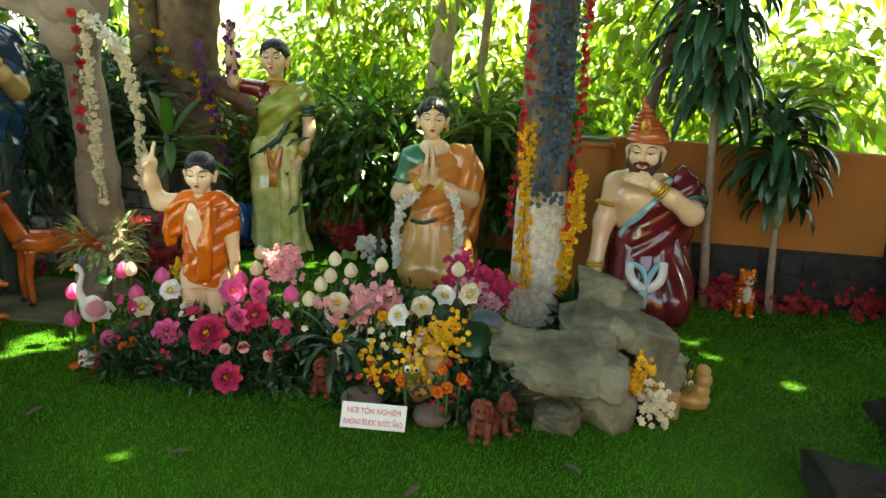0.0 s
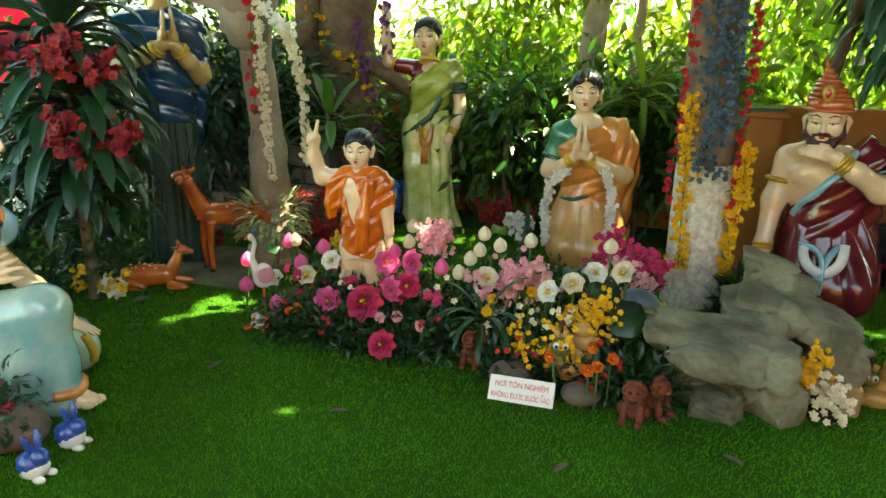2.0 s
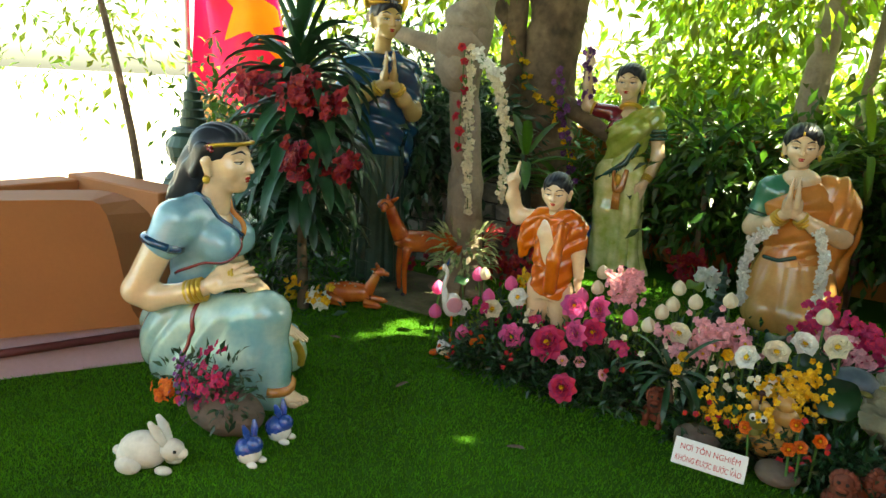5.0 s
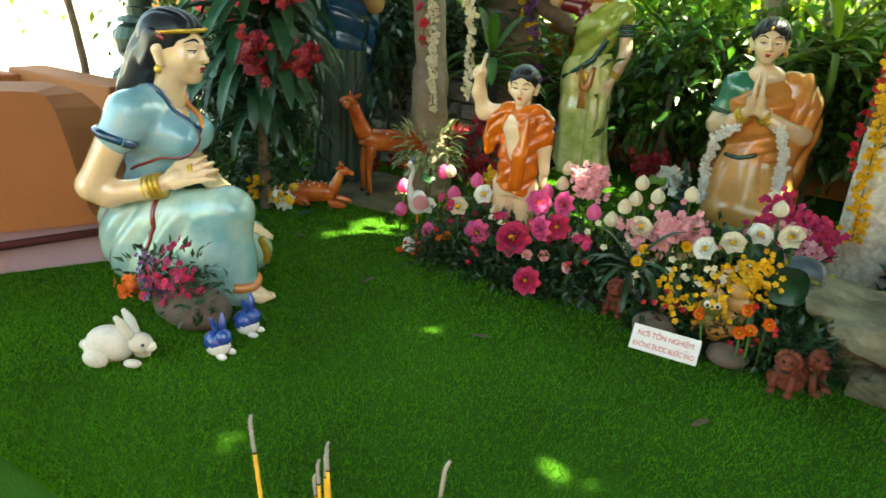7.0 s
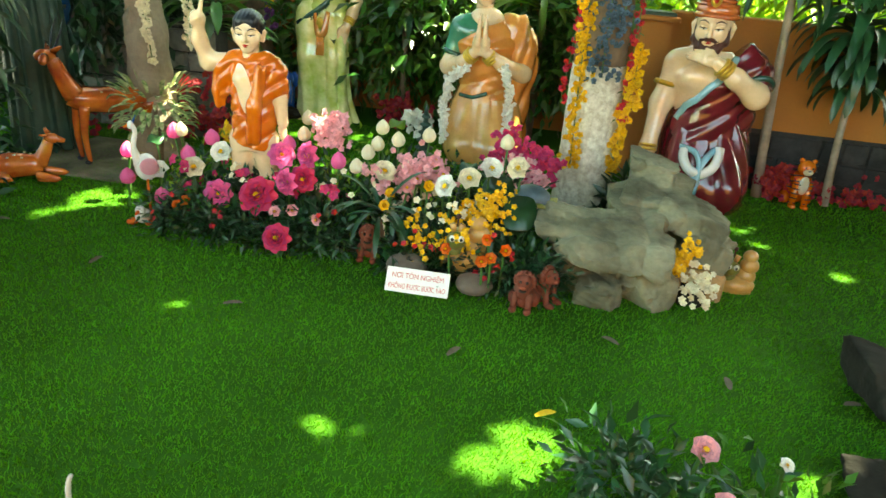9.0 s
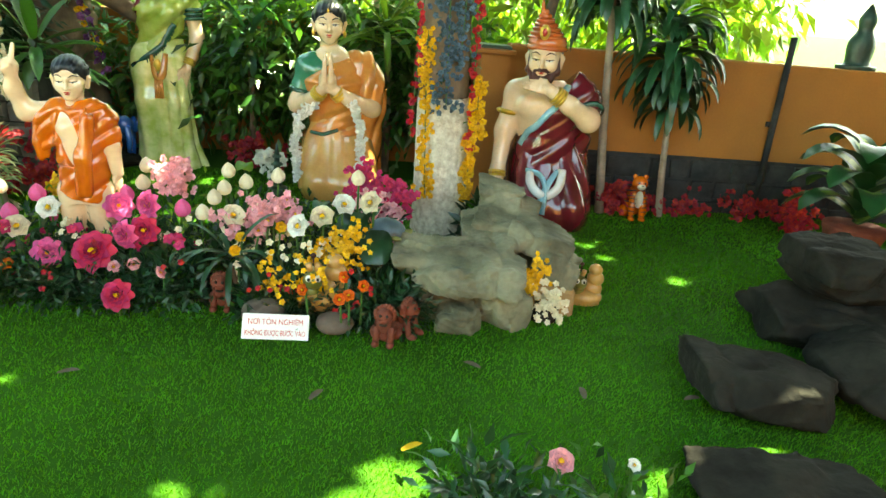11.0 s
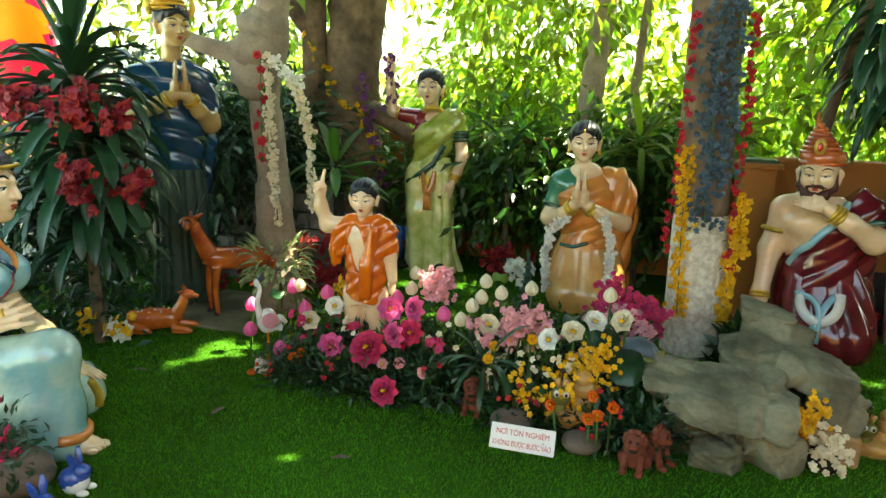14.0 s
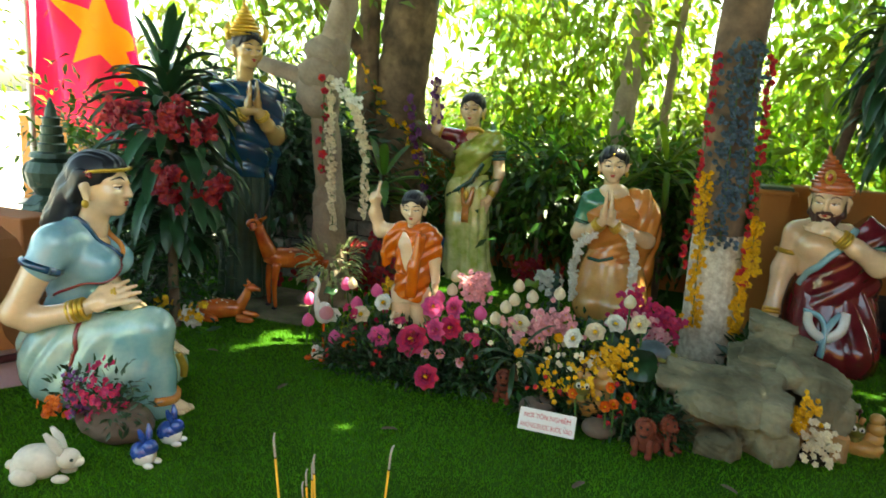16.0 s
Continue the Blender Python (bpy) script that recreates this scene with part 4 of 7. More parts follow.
def standing_woman():
    P = [M_SKIN, M_HAIR, M_GOLD, M_PALEGREEN, M_GREEN, M_WINE, M_DKGREEN, M_ORANGE, M_BROWN, M_LIP, M_WHITE]
    mb = Mesh()
    skirt = Form(lambda q: np.clip(1.25 - 1.15 * q[:, 2], 0, 1) * 0.02 * wave(np.arctan2(q[:, 1] - 0.05, q[:, 0] - 0.02) * 13 + 1.5 * q[:, 2]) * np.clip(1.3 - 7 * np.maximum(-q[:, 0] - 0.05, 0), 0.15, 1))
    skirt.stack([(0.02, 0, 0.0, 0.29, 0.21), (0.02, 0, 0.05, 0.275, 0.205), (0.0, 0, 0.2, 0.22, 0.175), (-0.02, 0, 0.5, 0.195, 0.15), (-0.04, 0, 0.78, 0.215, 0.155), (-0.03, 0, 0.95, 0.19, 0.14), (0, 0, 1.06, 0.16, 0.12)])
    skirt.bone([(-0.13, -0.05, 0.9), (-0.12, -0.12, 0.56), (-0.13, -0.06, 0.12)], [0.11, 0.085, 0.09], 0.08)
    skirt.bone([(0.08, -0.02, 0.9), (0.09, -0.06, 0.55), (0.12, -0.04, 0.12)], [0.12, 0.09, 0.09], 0.08)
    skirt.into(mb, 3, 0.009)
    sari = Form(lambda q: 0.012 * wave(46 * (q[:, 2] - 0.8 * q[:, 0] - 0.5 * q[:, 0] ** 2)))
    sari.stack([(-0.05, 0, 0.7, 0.235, 0.18), (-0.04, 0, 0.85, 0.225, 0.175), (-0.01, 0, 1.05, 0.175, 0.135), (0.0, -0.02, 1.2, 0.18, 0.15), (0.01, -0.03, 1.3, 0.19, 0.15), (0.02, 0, 1.42, 0.19, 0.1), (0.04, 0.01, 1.5, 0.09, 0.07)])
    sari.lump((-0.08, -0.11, 1.28), 0.09, melt=0.06).lump((0.09, -0.11, 1.28), 0.09, melt=0.06)
    sari.bone([(0.1, 0.0, 1.45), (0.2, 0.0, 1.42), (0.24, 0.0, 1.3)], [0.05, 0.075, 0.078], 0.05)
    sari.below(1.41, 0.75).above(0.985, 0.72)
    sari.into(mb, 4, 0.009)
    edge = [(x, -0.22, 0.995 + 0.72 * x) for x in np.linspace(-0.26, 0.18, 12)]
    trim_line(mb, sari, edge, 0.024, 6, n=26)
    for p in sari.onto([(x, -0.22, 0.98 + 0.72 * x) for x in np.linspace(-0.25, 0.17, 22)], 0.004):
        mb.tube([p, p + Vector((0.004, -0.008, -0.045))], [0.009, 0.006], 6, 5)
    trim_line(mb, sari, [(-0.2, -0.1, 1.26), (-0.1, -0.16, 1.335), (0.0, -0.14, 1.41), (0.06, -0.06, 1.46)], 0.012, 4, n=16)
    blouse = Form()
    blouse.stack([(0, -0.01, 1.1, 0.15, 0.12), (0, -0.02, 1.28, 0.18, 0.145), (0.0, 0.0, 1.4, 0.185, 0.095), (0, 0.01, 1.44, 0.12, 0.075)]).lump((-0.09, -0.1, 1.28), 0.085, melt=0.06)
    blouse.bone([(-0.14, 0.0, 1.42), (-0.29, -0.02, 1.44)], [0.072, 0.066], 0.05).lump((0, -0.14, 1.46), (0.075, 0.1, 0.1), cut=True)
    blouse.into(mb, 5, 0.009)
    skin = Form()
    skin.lump((0, -0.01, 1.38), (0.13, 0.09, 0.09)).bone([(-0.27, -0.02, 1.44), (-0.385, -0.03, 1.47), (-0.4, -0.05, 1.66), (-0.4, -0.06, 1.8)], [0.055, 0.052, 0.042, 0.032])
    skin.bone([(0.24, 0, 1.32), (0.272, -0.01, 1.08), (0.235, -0.06, 0.93), (0.2, -0.1, 0.84)], [0.062, 0.056, 0.046, 0.034])
    skin.into(mb, 0, 0.009)
    hand(mb, (-0.4, -0.06, 1.8), (0, -0.05, 1), (1, 0.2, 0), 0.15, 0, 0.0, 0.3)
    hand(mb, (0.2, -0.1, 0.85), (-0.35, -0.1, -1), (-1, -0.5, 0), 0.18, 0, 0.15)
    bangle(mb, (0.245, 0, 1.26), (0.1, 0, -1), 0.075, 6, 3)
    bangle(mb, (0.215, -0.085, 0.885), (0.4, 0.4, 1), 0.042, 2, 3)
    bangle(mb, (-0.335, -0.025, 1.455), (1, 0.1, -0.3), 0.055, 2, 1)
    mb.tube([(-0.06, -0.17, 0.93), (-0.035, -0.21, 0.8), (-0.01, -0.215, 0.76), (0.03, -0.21, 0.8), (0.05, -0.17, 0.95)], [0.02, 0.03, 0.036, 0.03, 0.02], 7, 10, flat=0.5)
    mb.ell((-0.01, -0.205, 0.86), (0.032, 0.02, 0.05), 2)
    for i in range(5):
        mb.tube([(-0.03 + i * 0.012, -0.215, 0.76), (-0.034 + i * 0.014, -0.222, 0.6)], [0.01, 0.009], 7, 6)
    bangle(mb, (0, -0.03, 1.47), (0, 0.5, 1), 0.085, 2, 1)
    mb.ell((0.13, -0.2, 0.03), (0.045, 0.09, 0.03), 0)
    bangle(mb, (0.13, -0.21, 0.045), (0.1, -1, 0.2), 0.05, 1, 1)
    head(mb, (-0.035, -0.03, 1.69), 0.15, 0, 1, -2, 6, white=10, tail=0.3)
    for s in (-1, 1):
        mb.ell((-0.035 + s * 0.112, -0.03, 1.615), (0.014, 0.014, 0.028), 2, n=10, rows=7)
    return mb, P


mb, P = standing_woman()
solid("standing_woman_statue", mb, P, "glossy standing woman statue in a green sari holding a branch", "statue", pose(-1.67, 5.66, 0, 0, 0, 8))


def boy():
    P = [M_SKIN, M_HAIR, M_GOLD, M_ROBE, M_WHITE, M_LIP, M_LIP, M_LIP, M_LIP, M_LIP]
    mb = Mesh()
    body = Form()
    for s in (-1, 1):
        body.bone([(s * 0.07, -0.01, 0.02), (s * 0.07, 0, 0.2), (s * 0.065, 0, 0.45)], [0.045, 0.055, 0.075]).lump((s * 0.075, -0.06, 0.03), (0.045, 0.09, 0.03))
    body.stack([(0, 0, 0.4, 0.105, 0.085), (0.005, -0.01, 0.55, 0.095, 0.08), (0, -0.008, 0.74, 0.1, 0.076), (-0.005, 0, 0.86, 0.105, 0.065), (0, 0.01, 0.92, 0.05, 0.045)])
    body.lump((-0.045, -0.05, 0.78), (0.045, 0.034, 0.04))
    body.bone([(-0.11, 0, 0.86), (-0.225, -0.02, 0.85), (-0.26, -0.045, 0.96), (-0.255, -0.06, 1.03)], [0.046, 0.045, 0.038, 0.03])
    body.bone([(0.1, 0, 0.86), (0.145, -0.005, 0.7), (0.17, -0.03, 0.56)], [0.046, 0.042, 0.03])
    body.lump((-0.255, -0.065, 1.068), (0.042, 0.036, 0.042), melt=0.02).bone([(-0.24, -0.075, 1.09), (-0.222, -0.075, 1.17)], [0.014, 0.01], 0.01)
    body.bone([(-0.275, -0.09, 1.05), (-0.24, -0.1, 1.075)], [0.013, 0.012], 0.01)
    body.into(mb, 0, 0.007)
    hand(mb, (0.17, -0.03, 0.57), (0.06, -0.12, -1), (-0.4, -1, 0), 0.11, 0)
    robe = Form(lambda q: 0.007 * wave(75 * (q[:, 2] - 0.75 * q[:, 0]) + 20 * q[:, 0] ** 2))
    robe.stack([(0.0, 0, 0.4, 0.122, 0.1), (0.005, -0.005, 0.55, 0.12, 0.105), (0.005, -0.005, 0.74, 0.124, 0.1), (-0.005, 0, 0.87, 0.122, 0.08), (0, 0.01, 0.915, 0.065, 0.06)])
    robe.bone([(-0.1, 0, 0.88), (-0.15, 0, 0.83), (-0.175, 0.0, 0.7)], [0.045, 0.052, 0.045]).bone([(0.09, 0, 0.88), (0.125, 0, 0.83), (0.14, -0.0, 0.72)], [0.045, 0.056, 0.058])
    robe.lump((-0.035, -0.15, 0.76), (0.062, 0.11, 0.2), rot=(0, -14, 0), melt=0.012, cut=True).lump((-0.02, -0.1, 0.95), (0.05, 0.1, 0.07), melt=0.01, cut=True)
    robe.above(0.42, -0.25)
    robe.into(mb, 3, 0.006)
    fall = Form(lambda q: 0.007 * wave(110 * q[:, 0] + 30 * q[:, 1]))
    fall.bone([(-0.175, 0.0, 0.8), (-0.185, 0.0, 0.7), (-0.185, -0.005, 0.635)], [0.04, 0.042, 0.03], 0.02)
    fall.bone([(0.07, -0.085, 0.84), (0.045, -0.105, 0.65), (0.03, -0.105, 0.48)], [0.03, 0.04, 0.04], 0.02)
    fall.into(mb, 3, 0.006)
    trim_line(mb, robe, [(0.06, -0.08, 0.9), (0.045, -0.1, 0.75), (-0.01, -0.11, 0.6), (-0.09, -0.08, 0.6)], 0.008, 3)
    head(mb, (-0.005, -0.03, 1.022), 0.1, 0, 1, 6, 10, white=4)
    for i in range(60):
        a, h = i * 2.4, 0.3 + 1.1 * (i / 60)
        mb.ell((-0.005 + math.cos(a) * 0.08 * math.cos(h), -0.008 + math.sin(a) * 0.078 * math.cos(h), 1.045 + 0.079 * math.sin(h)), (0.011, 0.011, 0.009), 1, n=6, rows=4)
    return mb, P


mb, P = boy()
solid("boy_statue", mb, P, "small glossy boy statue in an orange robe pointing upward among flowers", "statue", pose(-1.235, 3.27, 0.0, 0, 0, 6))


def bearded_king():
    P = [M_SKIN, M_BROWN, M_GOLD, M_MAROON, M_MAROON, M_SKY, M_CROWN, M_WHITE, M_DKGREEN, M_LIP]
    mb = Mesh()
    skirt = Form(lambda q: 0.012 * wave(np.arctan2(q[:, 1], q[:, 0] - 0.05) * 10 + 7 * q[:, 2]))
    skirt.stack([(0.06, 0.0, 0.0, 0.3, 0.3), (0.06, 0.0, 0.1, 0.3, 0.3), (0.03, 0, 0.32, 0.275, 0.25), (0.0, 0, 0.5, 0.235, 0.19), (-0.02, 0, 0.62, 0.22, 0.17)])
    skirt.bone([(-0.1, 0, 0.42), (-0.1, -0.2, 0.14)], [0.15, 0.14], 0.1).bone([(0.16, 0, 0.42), (0.18, -0.2, 0.14)], [0.15, 0.15], 0.1)
    skirt.into(mb, 3, 0.009)
    skin = Form()
    skin.stack([(-0.02, 0, 0.5, 0.19, 0.14), (-0.03, 0, 0.65, 0.2, 0.15), (-0.05, -0.02, 0.82, 0.225, 0.165), (-0.05, 0, 0.95, 0.22, 0.13), (-0.06, 0.02, 1.04, 0.12, 0.09)], 0.05)
    skin.lump((-0.15, -0.11, 0.86), (0.12, 0.085, 0.09), melt=0.05).lump((0.05, -0.11, 0.86), (0.12, 0.085, 0.09), melt=0.05)
    skin.bone([(-0.17, 0, 0.99), (-0.265, 0.0, 0.93), (-0.33, -0.03, 0.66), (-0.36, -0.13, 0.36), (-0.36, -0.17, 0.28)], [0.07, 0.088, 0.07, 0.052, 0.042], 0.05)
    skin.bone([(0.23, -0.05, 0.87), (0.245, -0.16, 0.79), (0.08, -0.25, 0.9), (-0.06, -0.27, 0.99)], [0.082, 0.078, 0.06, 0.042], 0.04)
    skin.into(mb, 0, 0.009)
    hand(mb, (-0.36, -0.17, 0.3), (0, -0.3, -1), (0.6, -1, 0), 0.2, 0)
    hand(mb, (-0.06, -0.27, 0.99), (-1, 0.0, 0.25), (0.1, 0.3, 1), 0.18, 0, 0.0, 0.5)
    bangle(mb, (-0.31, -0.015, 0.79), (-0.15, -0.1, -1), 0.078, 2, 1)
    bangle(mb, (-0.36, -0.14, 0.36), (0, -0.3, -1), 0.054, 2, 2)
    bangle(mb, (0.0, -0.262, 0.95), (-1, -0.1, 0.6), 0.054, 2, 3)
    robe = Form(lambda q: 0.009 * wave(42 * (q[:, 2] - 0.72 * q[:, 0] - 0.4 * q[:, 0] ** 2)))
    robe.stack([(0.0, 0, 0.36, 0.265, 0.225), (-0.005, 0, 0.5, 0.245, 0.205), (-0.01, 0, 0.65, 0.235, 0.19), (-0.02, -0.02, 0.84, 0.25, 0.205), (-0.01, 0, 0.96, 0.235, 0.16), (0.0, 0.02, 1.06, 0.12, 0.1)])
    robe.bone([(0.04, 0.02, 1.05), (0.15, 0.0, 1.0), (0.225, -0.03, 0.92), (0.245, -0.07, 0.86)], [0.06, 0.09, 0.1, 0.098], 0.06)
    robe.bone([(0.2, 0.02, 0.85), (0.2, 0.04, 0.6), (0.22, 0.05, 0.3)], [0.1, 0.1, 0.1], 0.06)
    robe.below(0.91, 1.29, 0.0)
    robe.into(mb, 4, 0.009)
    trim_line(mb, robe, [(-0.24, -0.12, 0.59), (-0.14, -0.22, 0.72), (-0.02, -0.23, 0.87), (0.05, -0.18, 0.965), (0.08, -0.1, 1.01)], 0.026, 5, 0.0, flat=0.7)
    bangle(mb, (0.25, -0.09, 0.845), (0.2, -0.8, -0.8), 0.092, 8, 1)
    mb.tube([(-0.13, -0.25, 0.42), (-0.13, -0.29, 0.36), (-0.09, -0.335, 0.3), (-0.02, -0.35, 0.27), (0.05, -0.345, 0.31), (0.085, -0.31, 0.37), (0.09, -0.27, 0.45)], 0.034, 7, 10, flat=0.6)
    mb.tube([(-0.16, -0.24, 0.42), (-0.06, -0.29, 0.4), (-0.02, -0.34, 0.3), (-0.03, -0.36, 0.14)], [0.026, 0.032, 0.03, 0.045], 5, 10, flat=0.5)
    mb.tube([(0.06, -0.27, 0.44), (0.0, -0.33, 0.36), (-0.05, -0.355, 0.22)], [0.024, 0.028, 0.03], 5, 10, flat=0.5)
    head(mb, (-0.105, -0.06, 1.19), 0.155, 0, 1, -12, 8, white=7, cap=False, beard=1)
    mb.ell((-0.095, 0.02, 1.2), (0.13, 0.12, 0.16), 1, n=20, rows=12)
    mb.ell((-0.095, -0.02, 1.285), (0.142, 0.15, 0.09), 6, n=24, rows=12)
    for i in range(7):
        w = 1 - i / 7.6
        mb.loft([(-0.1 - 0.006 * i, -0.015, 1.31 + 0.028 * i, 0.13 * w, 0.135 * w), (-0.1 - 0.006 * i, -0.015, 1.326 + 0.028 * i, 0.142 * w, 0.147 * w), (-0.1 - 0.006 * i, -0.015, 1.34 + 0.028 * i, 0.118 * w, 0.122 * w)], 6, 26, 7)
    mb.tube([(-0.145, -0.015, 1.49), (-0.157, -0.015, 1.575)], [0.022, 0.005], 6, 10)
    mb.loft([(-0.095, -0.025, 1.24, 0.138, 0.148), (-0.095, -0.025, 1.256, 0.15, 0.16), (-0.095, -0.02, 1.275, 0.142, 0.15)], 6, 28, 7)
    mb.ell((-0.135, -0.165, 1.36), (0.036, 0.02, 0.052), 2)
    mb.ell((-0.137, -0.18, 1.36), (0.018, 0.012, 0.028), 9)
    return mb, P


mb, P = bearded_king()
solid("bearded_king_statue", mb, P, "glossy bearded king statue kneeling in maroon robe and red crown", "statue", pose(1.43, 4.75, 0, 0, 0, -4))


def blue_king():
    P = [M_SKIN_GOLD, M_HAIR, M_GOLD, M_NAVY, M_DKGREEN, M_GLAZE, M_WHITE, M_LIP, M_LIP, M_LIP]
    mb = Mesh()
    skirt = Form(lambda q: 0.014 * wave(np.arctan2(q[:, 1], q[:, 0] + 0.1) * 14))
    skirt.stack([(-0.09, 0, 0.0, 0.22, 0.2), (-0.09, 0, 0.6, 0.19, 0.17), (-0.1, 0, 1.1, 0.18, 0.15), (-0.1, 0, 1.25, 0.18, 0.15)])
    skirt.into(mb, 5, 0.01)
    robe = Form(lambda q: 0.013 * wave(40 * (q[:, 2] + 0.9 * (q[:, 0] + 0.12) ** 2 + 0.25 * q[:, 0])))
    robe.stack([(-0.11, -0.02, 1.0, 0.18, 0.15), (-0.11, -0.01, 1.2, 0.22, 0.18), (-0.12, -0.02, 1.45, 0.23, 0.18), (-0.12, 0, 1.64, 0.23, 0.14), (-0.11, 0.01, 1.76, 0.12, 0.09)])
    robe.bone([(-0.02, 0, 1.7), (0.1, 0.0, 1.62), (0.13, -0.03, 1.42)], [0.06, 0.09, 0.1], 0.06).bone([(-0.22, 0, 1.7), (-0.33, 0.0, 1.62), (-0.36, -0.03, 1.45)], [0.06, 0.09, 0.1], 0.06)
    robe.bone([(0.1, 0.03, 1.5), (0.11, 0.06, 1.2), (0.1, 0.07, 0.85)], [0.1, 0.09, 0.06], 0.05)
    robe.into(mb, 3, 0.01)
    skin = Form()
    skin.bone([(0.13, -0.03, 1.45), (0.13, -0.1, 1.33), (0.03, -0.24, 1.42), (-0.06, -0.3, 1.53)], [0.075, 0.07, 0.055, 0.042]).bone([(-0.36, -0.03, 1.48), (-0.37, -0.1, 1.4), (-0.25, -0.24, 1.45), (-0.13, -0.3, 1.53)], [0.075, 0.07, 0.055, 0.042])
    skin.into(mb, 0, 0.009)
    for s in (-1, 1):
        hand(mb, (-0.095 + s * 0.036, -0.305, 1.54), (-s * 0.05, 0.0, 1), (0, 1, 0), 0.2, 0, 0.02)
    bangle(mb, (-0.02, -0.275, 1.485), (-0.6, -0.4, 0.7), 0.05, 2, 2)
    bangle(mb, (-0.17, -0.275, 1.495), (0.6, -0.4, 0.6), 0.05, 2, 2)
    head(mb, (-0.085, -0.04, 2.0), 0.145, 0, 1, 14, 8, white=6)
    for i in range(8):
        w = 1 - i / 8.8
        mb.loft([(-0.1, 0.0, 2.09 + 0.03 * i, 0.13 * w, 0.135 * w), (-0.1, 0.0, 2.107 + 0.03 * i, 0.148 * w, 0.153 * w), (-0.1, 0.0, 2.12 + 0.03 * i, 0.115 * w, 0.12 * w)], 2, 26, 7)
    mb.tube([(-0.1, 0, 2.3), (-0.115, 0, 2.4)], [0.022, 0.005], 2, 10)
    for s in (-1, 1):
        mb.tube([(-0.1 + s * 0.13, -0.05, 2.06), (-0.1 + s * 0.15, -0.06, 2.13), (-0.1 + s * 0.13, -0.05, 2.2)], [0.025, 0.03, 0.006], 2, 8, flat=0.5)
    return mb, P


mb, P = blue_king()
solid("blue_robed_king_statue", mb, P, "tall standing king statue in blue robe with gold crown", "statue", pose(-2.98, 3.95, 0.03, 0, 0, 48))


def sitting_woman():
    P = [M_SKIN, M_HAIR, M_GOLD, M_BLUE, M_BLUE, M_SKY, M_NAVY, M_WINE, M_ORANGE, M_LIP, M_WHITE]
    mb = Mesh()
    skirt = Form(lambda q: 0.012 * wave(40 * (q[:, 1] + 0.62 * q[:, 2] + 0.3 * q[:, 0])) * np.clip((q[:, 1] + 0.42) / 0.14, 0.0, 1) * np.clip((0.5 - q[:, 2]) / 0.1, 0, 1)
                 + 0.01 * wave(52 * (q[:, 1] + 0.18 * q[:, 2])) * np.clip((0.36 - q[:, 2]) / 0.2, 0, 1) * np.clip((-0.3 - q[:, 1]) / 0.1, 0, 1))
    skirt.lump((-0.02, 0.05, 0.2), (0.27, 0.2, 0.24), melt=0.08).lump((-0.03, 0.02, 0.36), (0.2, 0.16, 0.14), melt=0.08)
    skirt.bone([(-0.13, 0.04, 0.3), (-0.24, -0.47, 0.455)], [0.17, 0.105], 0.08).bone([(-0.24, -0.48, 0.45), (-0.25, -0.49, 0.22), (-0.25, -0.5, 0.06)], [0.105, 0.09, 0.1], 0.06)
    skirt.bone([(-0.18, -0.06, 0.17), (-0.235, -0.4, 0.25)], [0.16, 0.1], 0.1).bone([(-0.235, -0.38, 0.2), (-0.235, -0.4, 0.05)], [0.09, 0.08], 0.08)
    skirt.bone([(0.1, 0.0, 0.17), (0.17, -0.36, 0.15)], [0.17, 0.13], 0.08).lump((0.1, -0.44, 0.12), (0.13, 0.11, 0.12), melt=0.06)
    skirt.into(mb, 3, 0.0075)
    bodice = Form(lambda q: 0.006 * wave(52 * (q[:, 2] + 0.55 * q[:, 1] + 0.2 * q[:, 0])) * np.clip((0.72 - q[:, 2]) / 0.1, 0.12, 1))
    bodice.stack([(0, 0.02, 0.4, 0.185, 0.15), (0, 0.01, 0.52, 0.155, 0.13), (0, -0.03, 0.66, 0.165, 0.14), (0, -0.07, 0.78, 0.18, 0.14), (0, -0.06, 0.88, 0.185, 0.105), (0, -0.07, 0.95, 0.1, 0.075)], 0.05)
    bodice.lump((-0.09, -0.17, 0.74), (0.1, 0.105, 0.1), melt=0.07).lump((0.09, -0.17, 0.74), (0.1, 0.105, 0.1), melt=0.07)
    bodice.bone([(-0.1, -0.05, 0.92), (-0.2, -0.01, 0.87), (-0.25, 0.03, 0.77)], [0.07, 0.088, 0.088], 0.06).bone([(0.1, -0.05, 0.92), (0.2, -0.01, 0.87), (0.24, 0.0, 0.77)], [0.07, 0.088, 0.088], 0.06)
    bodice.lump((0.01, -0.19, 0.93), (0.095, 0.13, 0.13), melt=0.012, cut=True)
    bodice.into(mb, 5, 0.0075)
    skin = Form()
    skin.stack([(0, -0.06, 0.7, 0.14, 0.12), (0, -0.06, 0.84, 0.15, 0.125), (0, -0.06, 0.92, 0.11, 0.075), (0, -0.08, 0.98, 0.06, 0.06)], 0.04)
    skin.bone([(-0.24, 0.02, 0.82), (-0.31, 0.14, 0.54), (-0.29, 0.08, 0.5), (-0.265, -0.1, 0.535), (-0.25, -0.19, 0.57)], [0.074, 0.068, 0.062, 0.05, 0.038], 0.03)
    skin.bone([(0.23, 0.0, 0.82), (0.27, -0.06, 0.56), (0.2, -0.26, 0.4), (0.12, -0.42, 0.28)], [0.07, 0.06, 0.05, 0.036], 0.03)
    skin.lump((-0.25, -0.58, 0.035), (0.05, 0.085, 0.035)).bone([(-0.25, -0.5, 0.1), (-0.25, -0.57, 0.05)], [0.045, 0.045])
    skin.into(mb, 0, 0.0075)
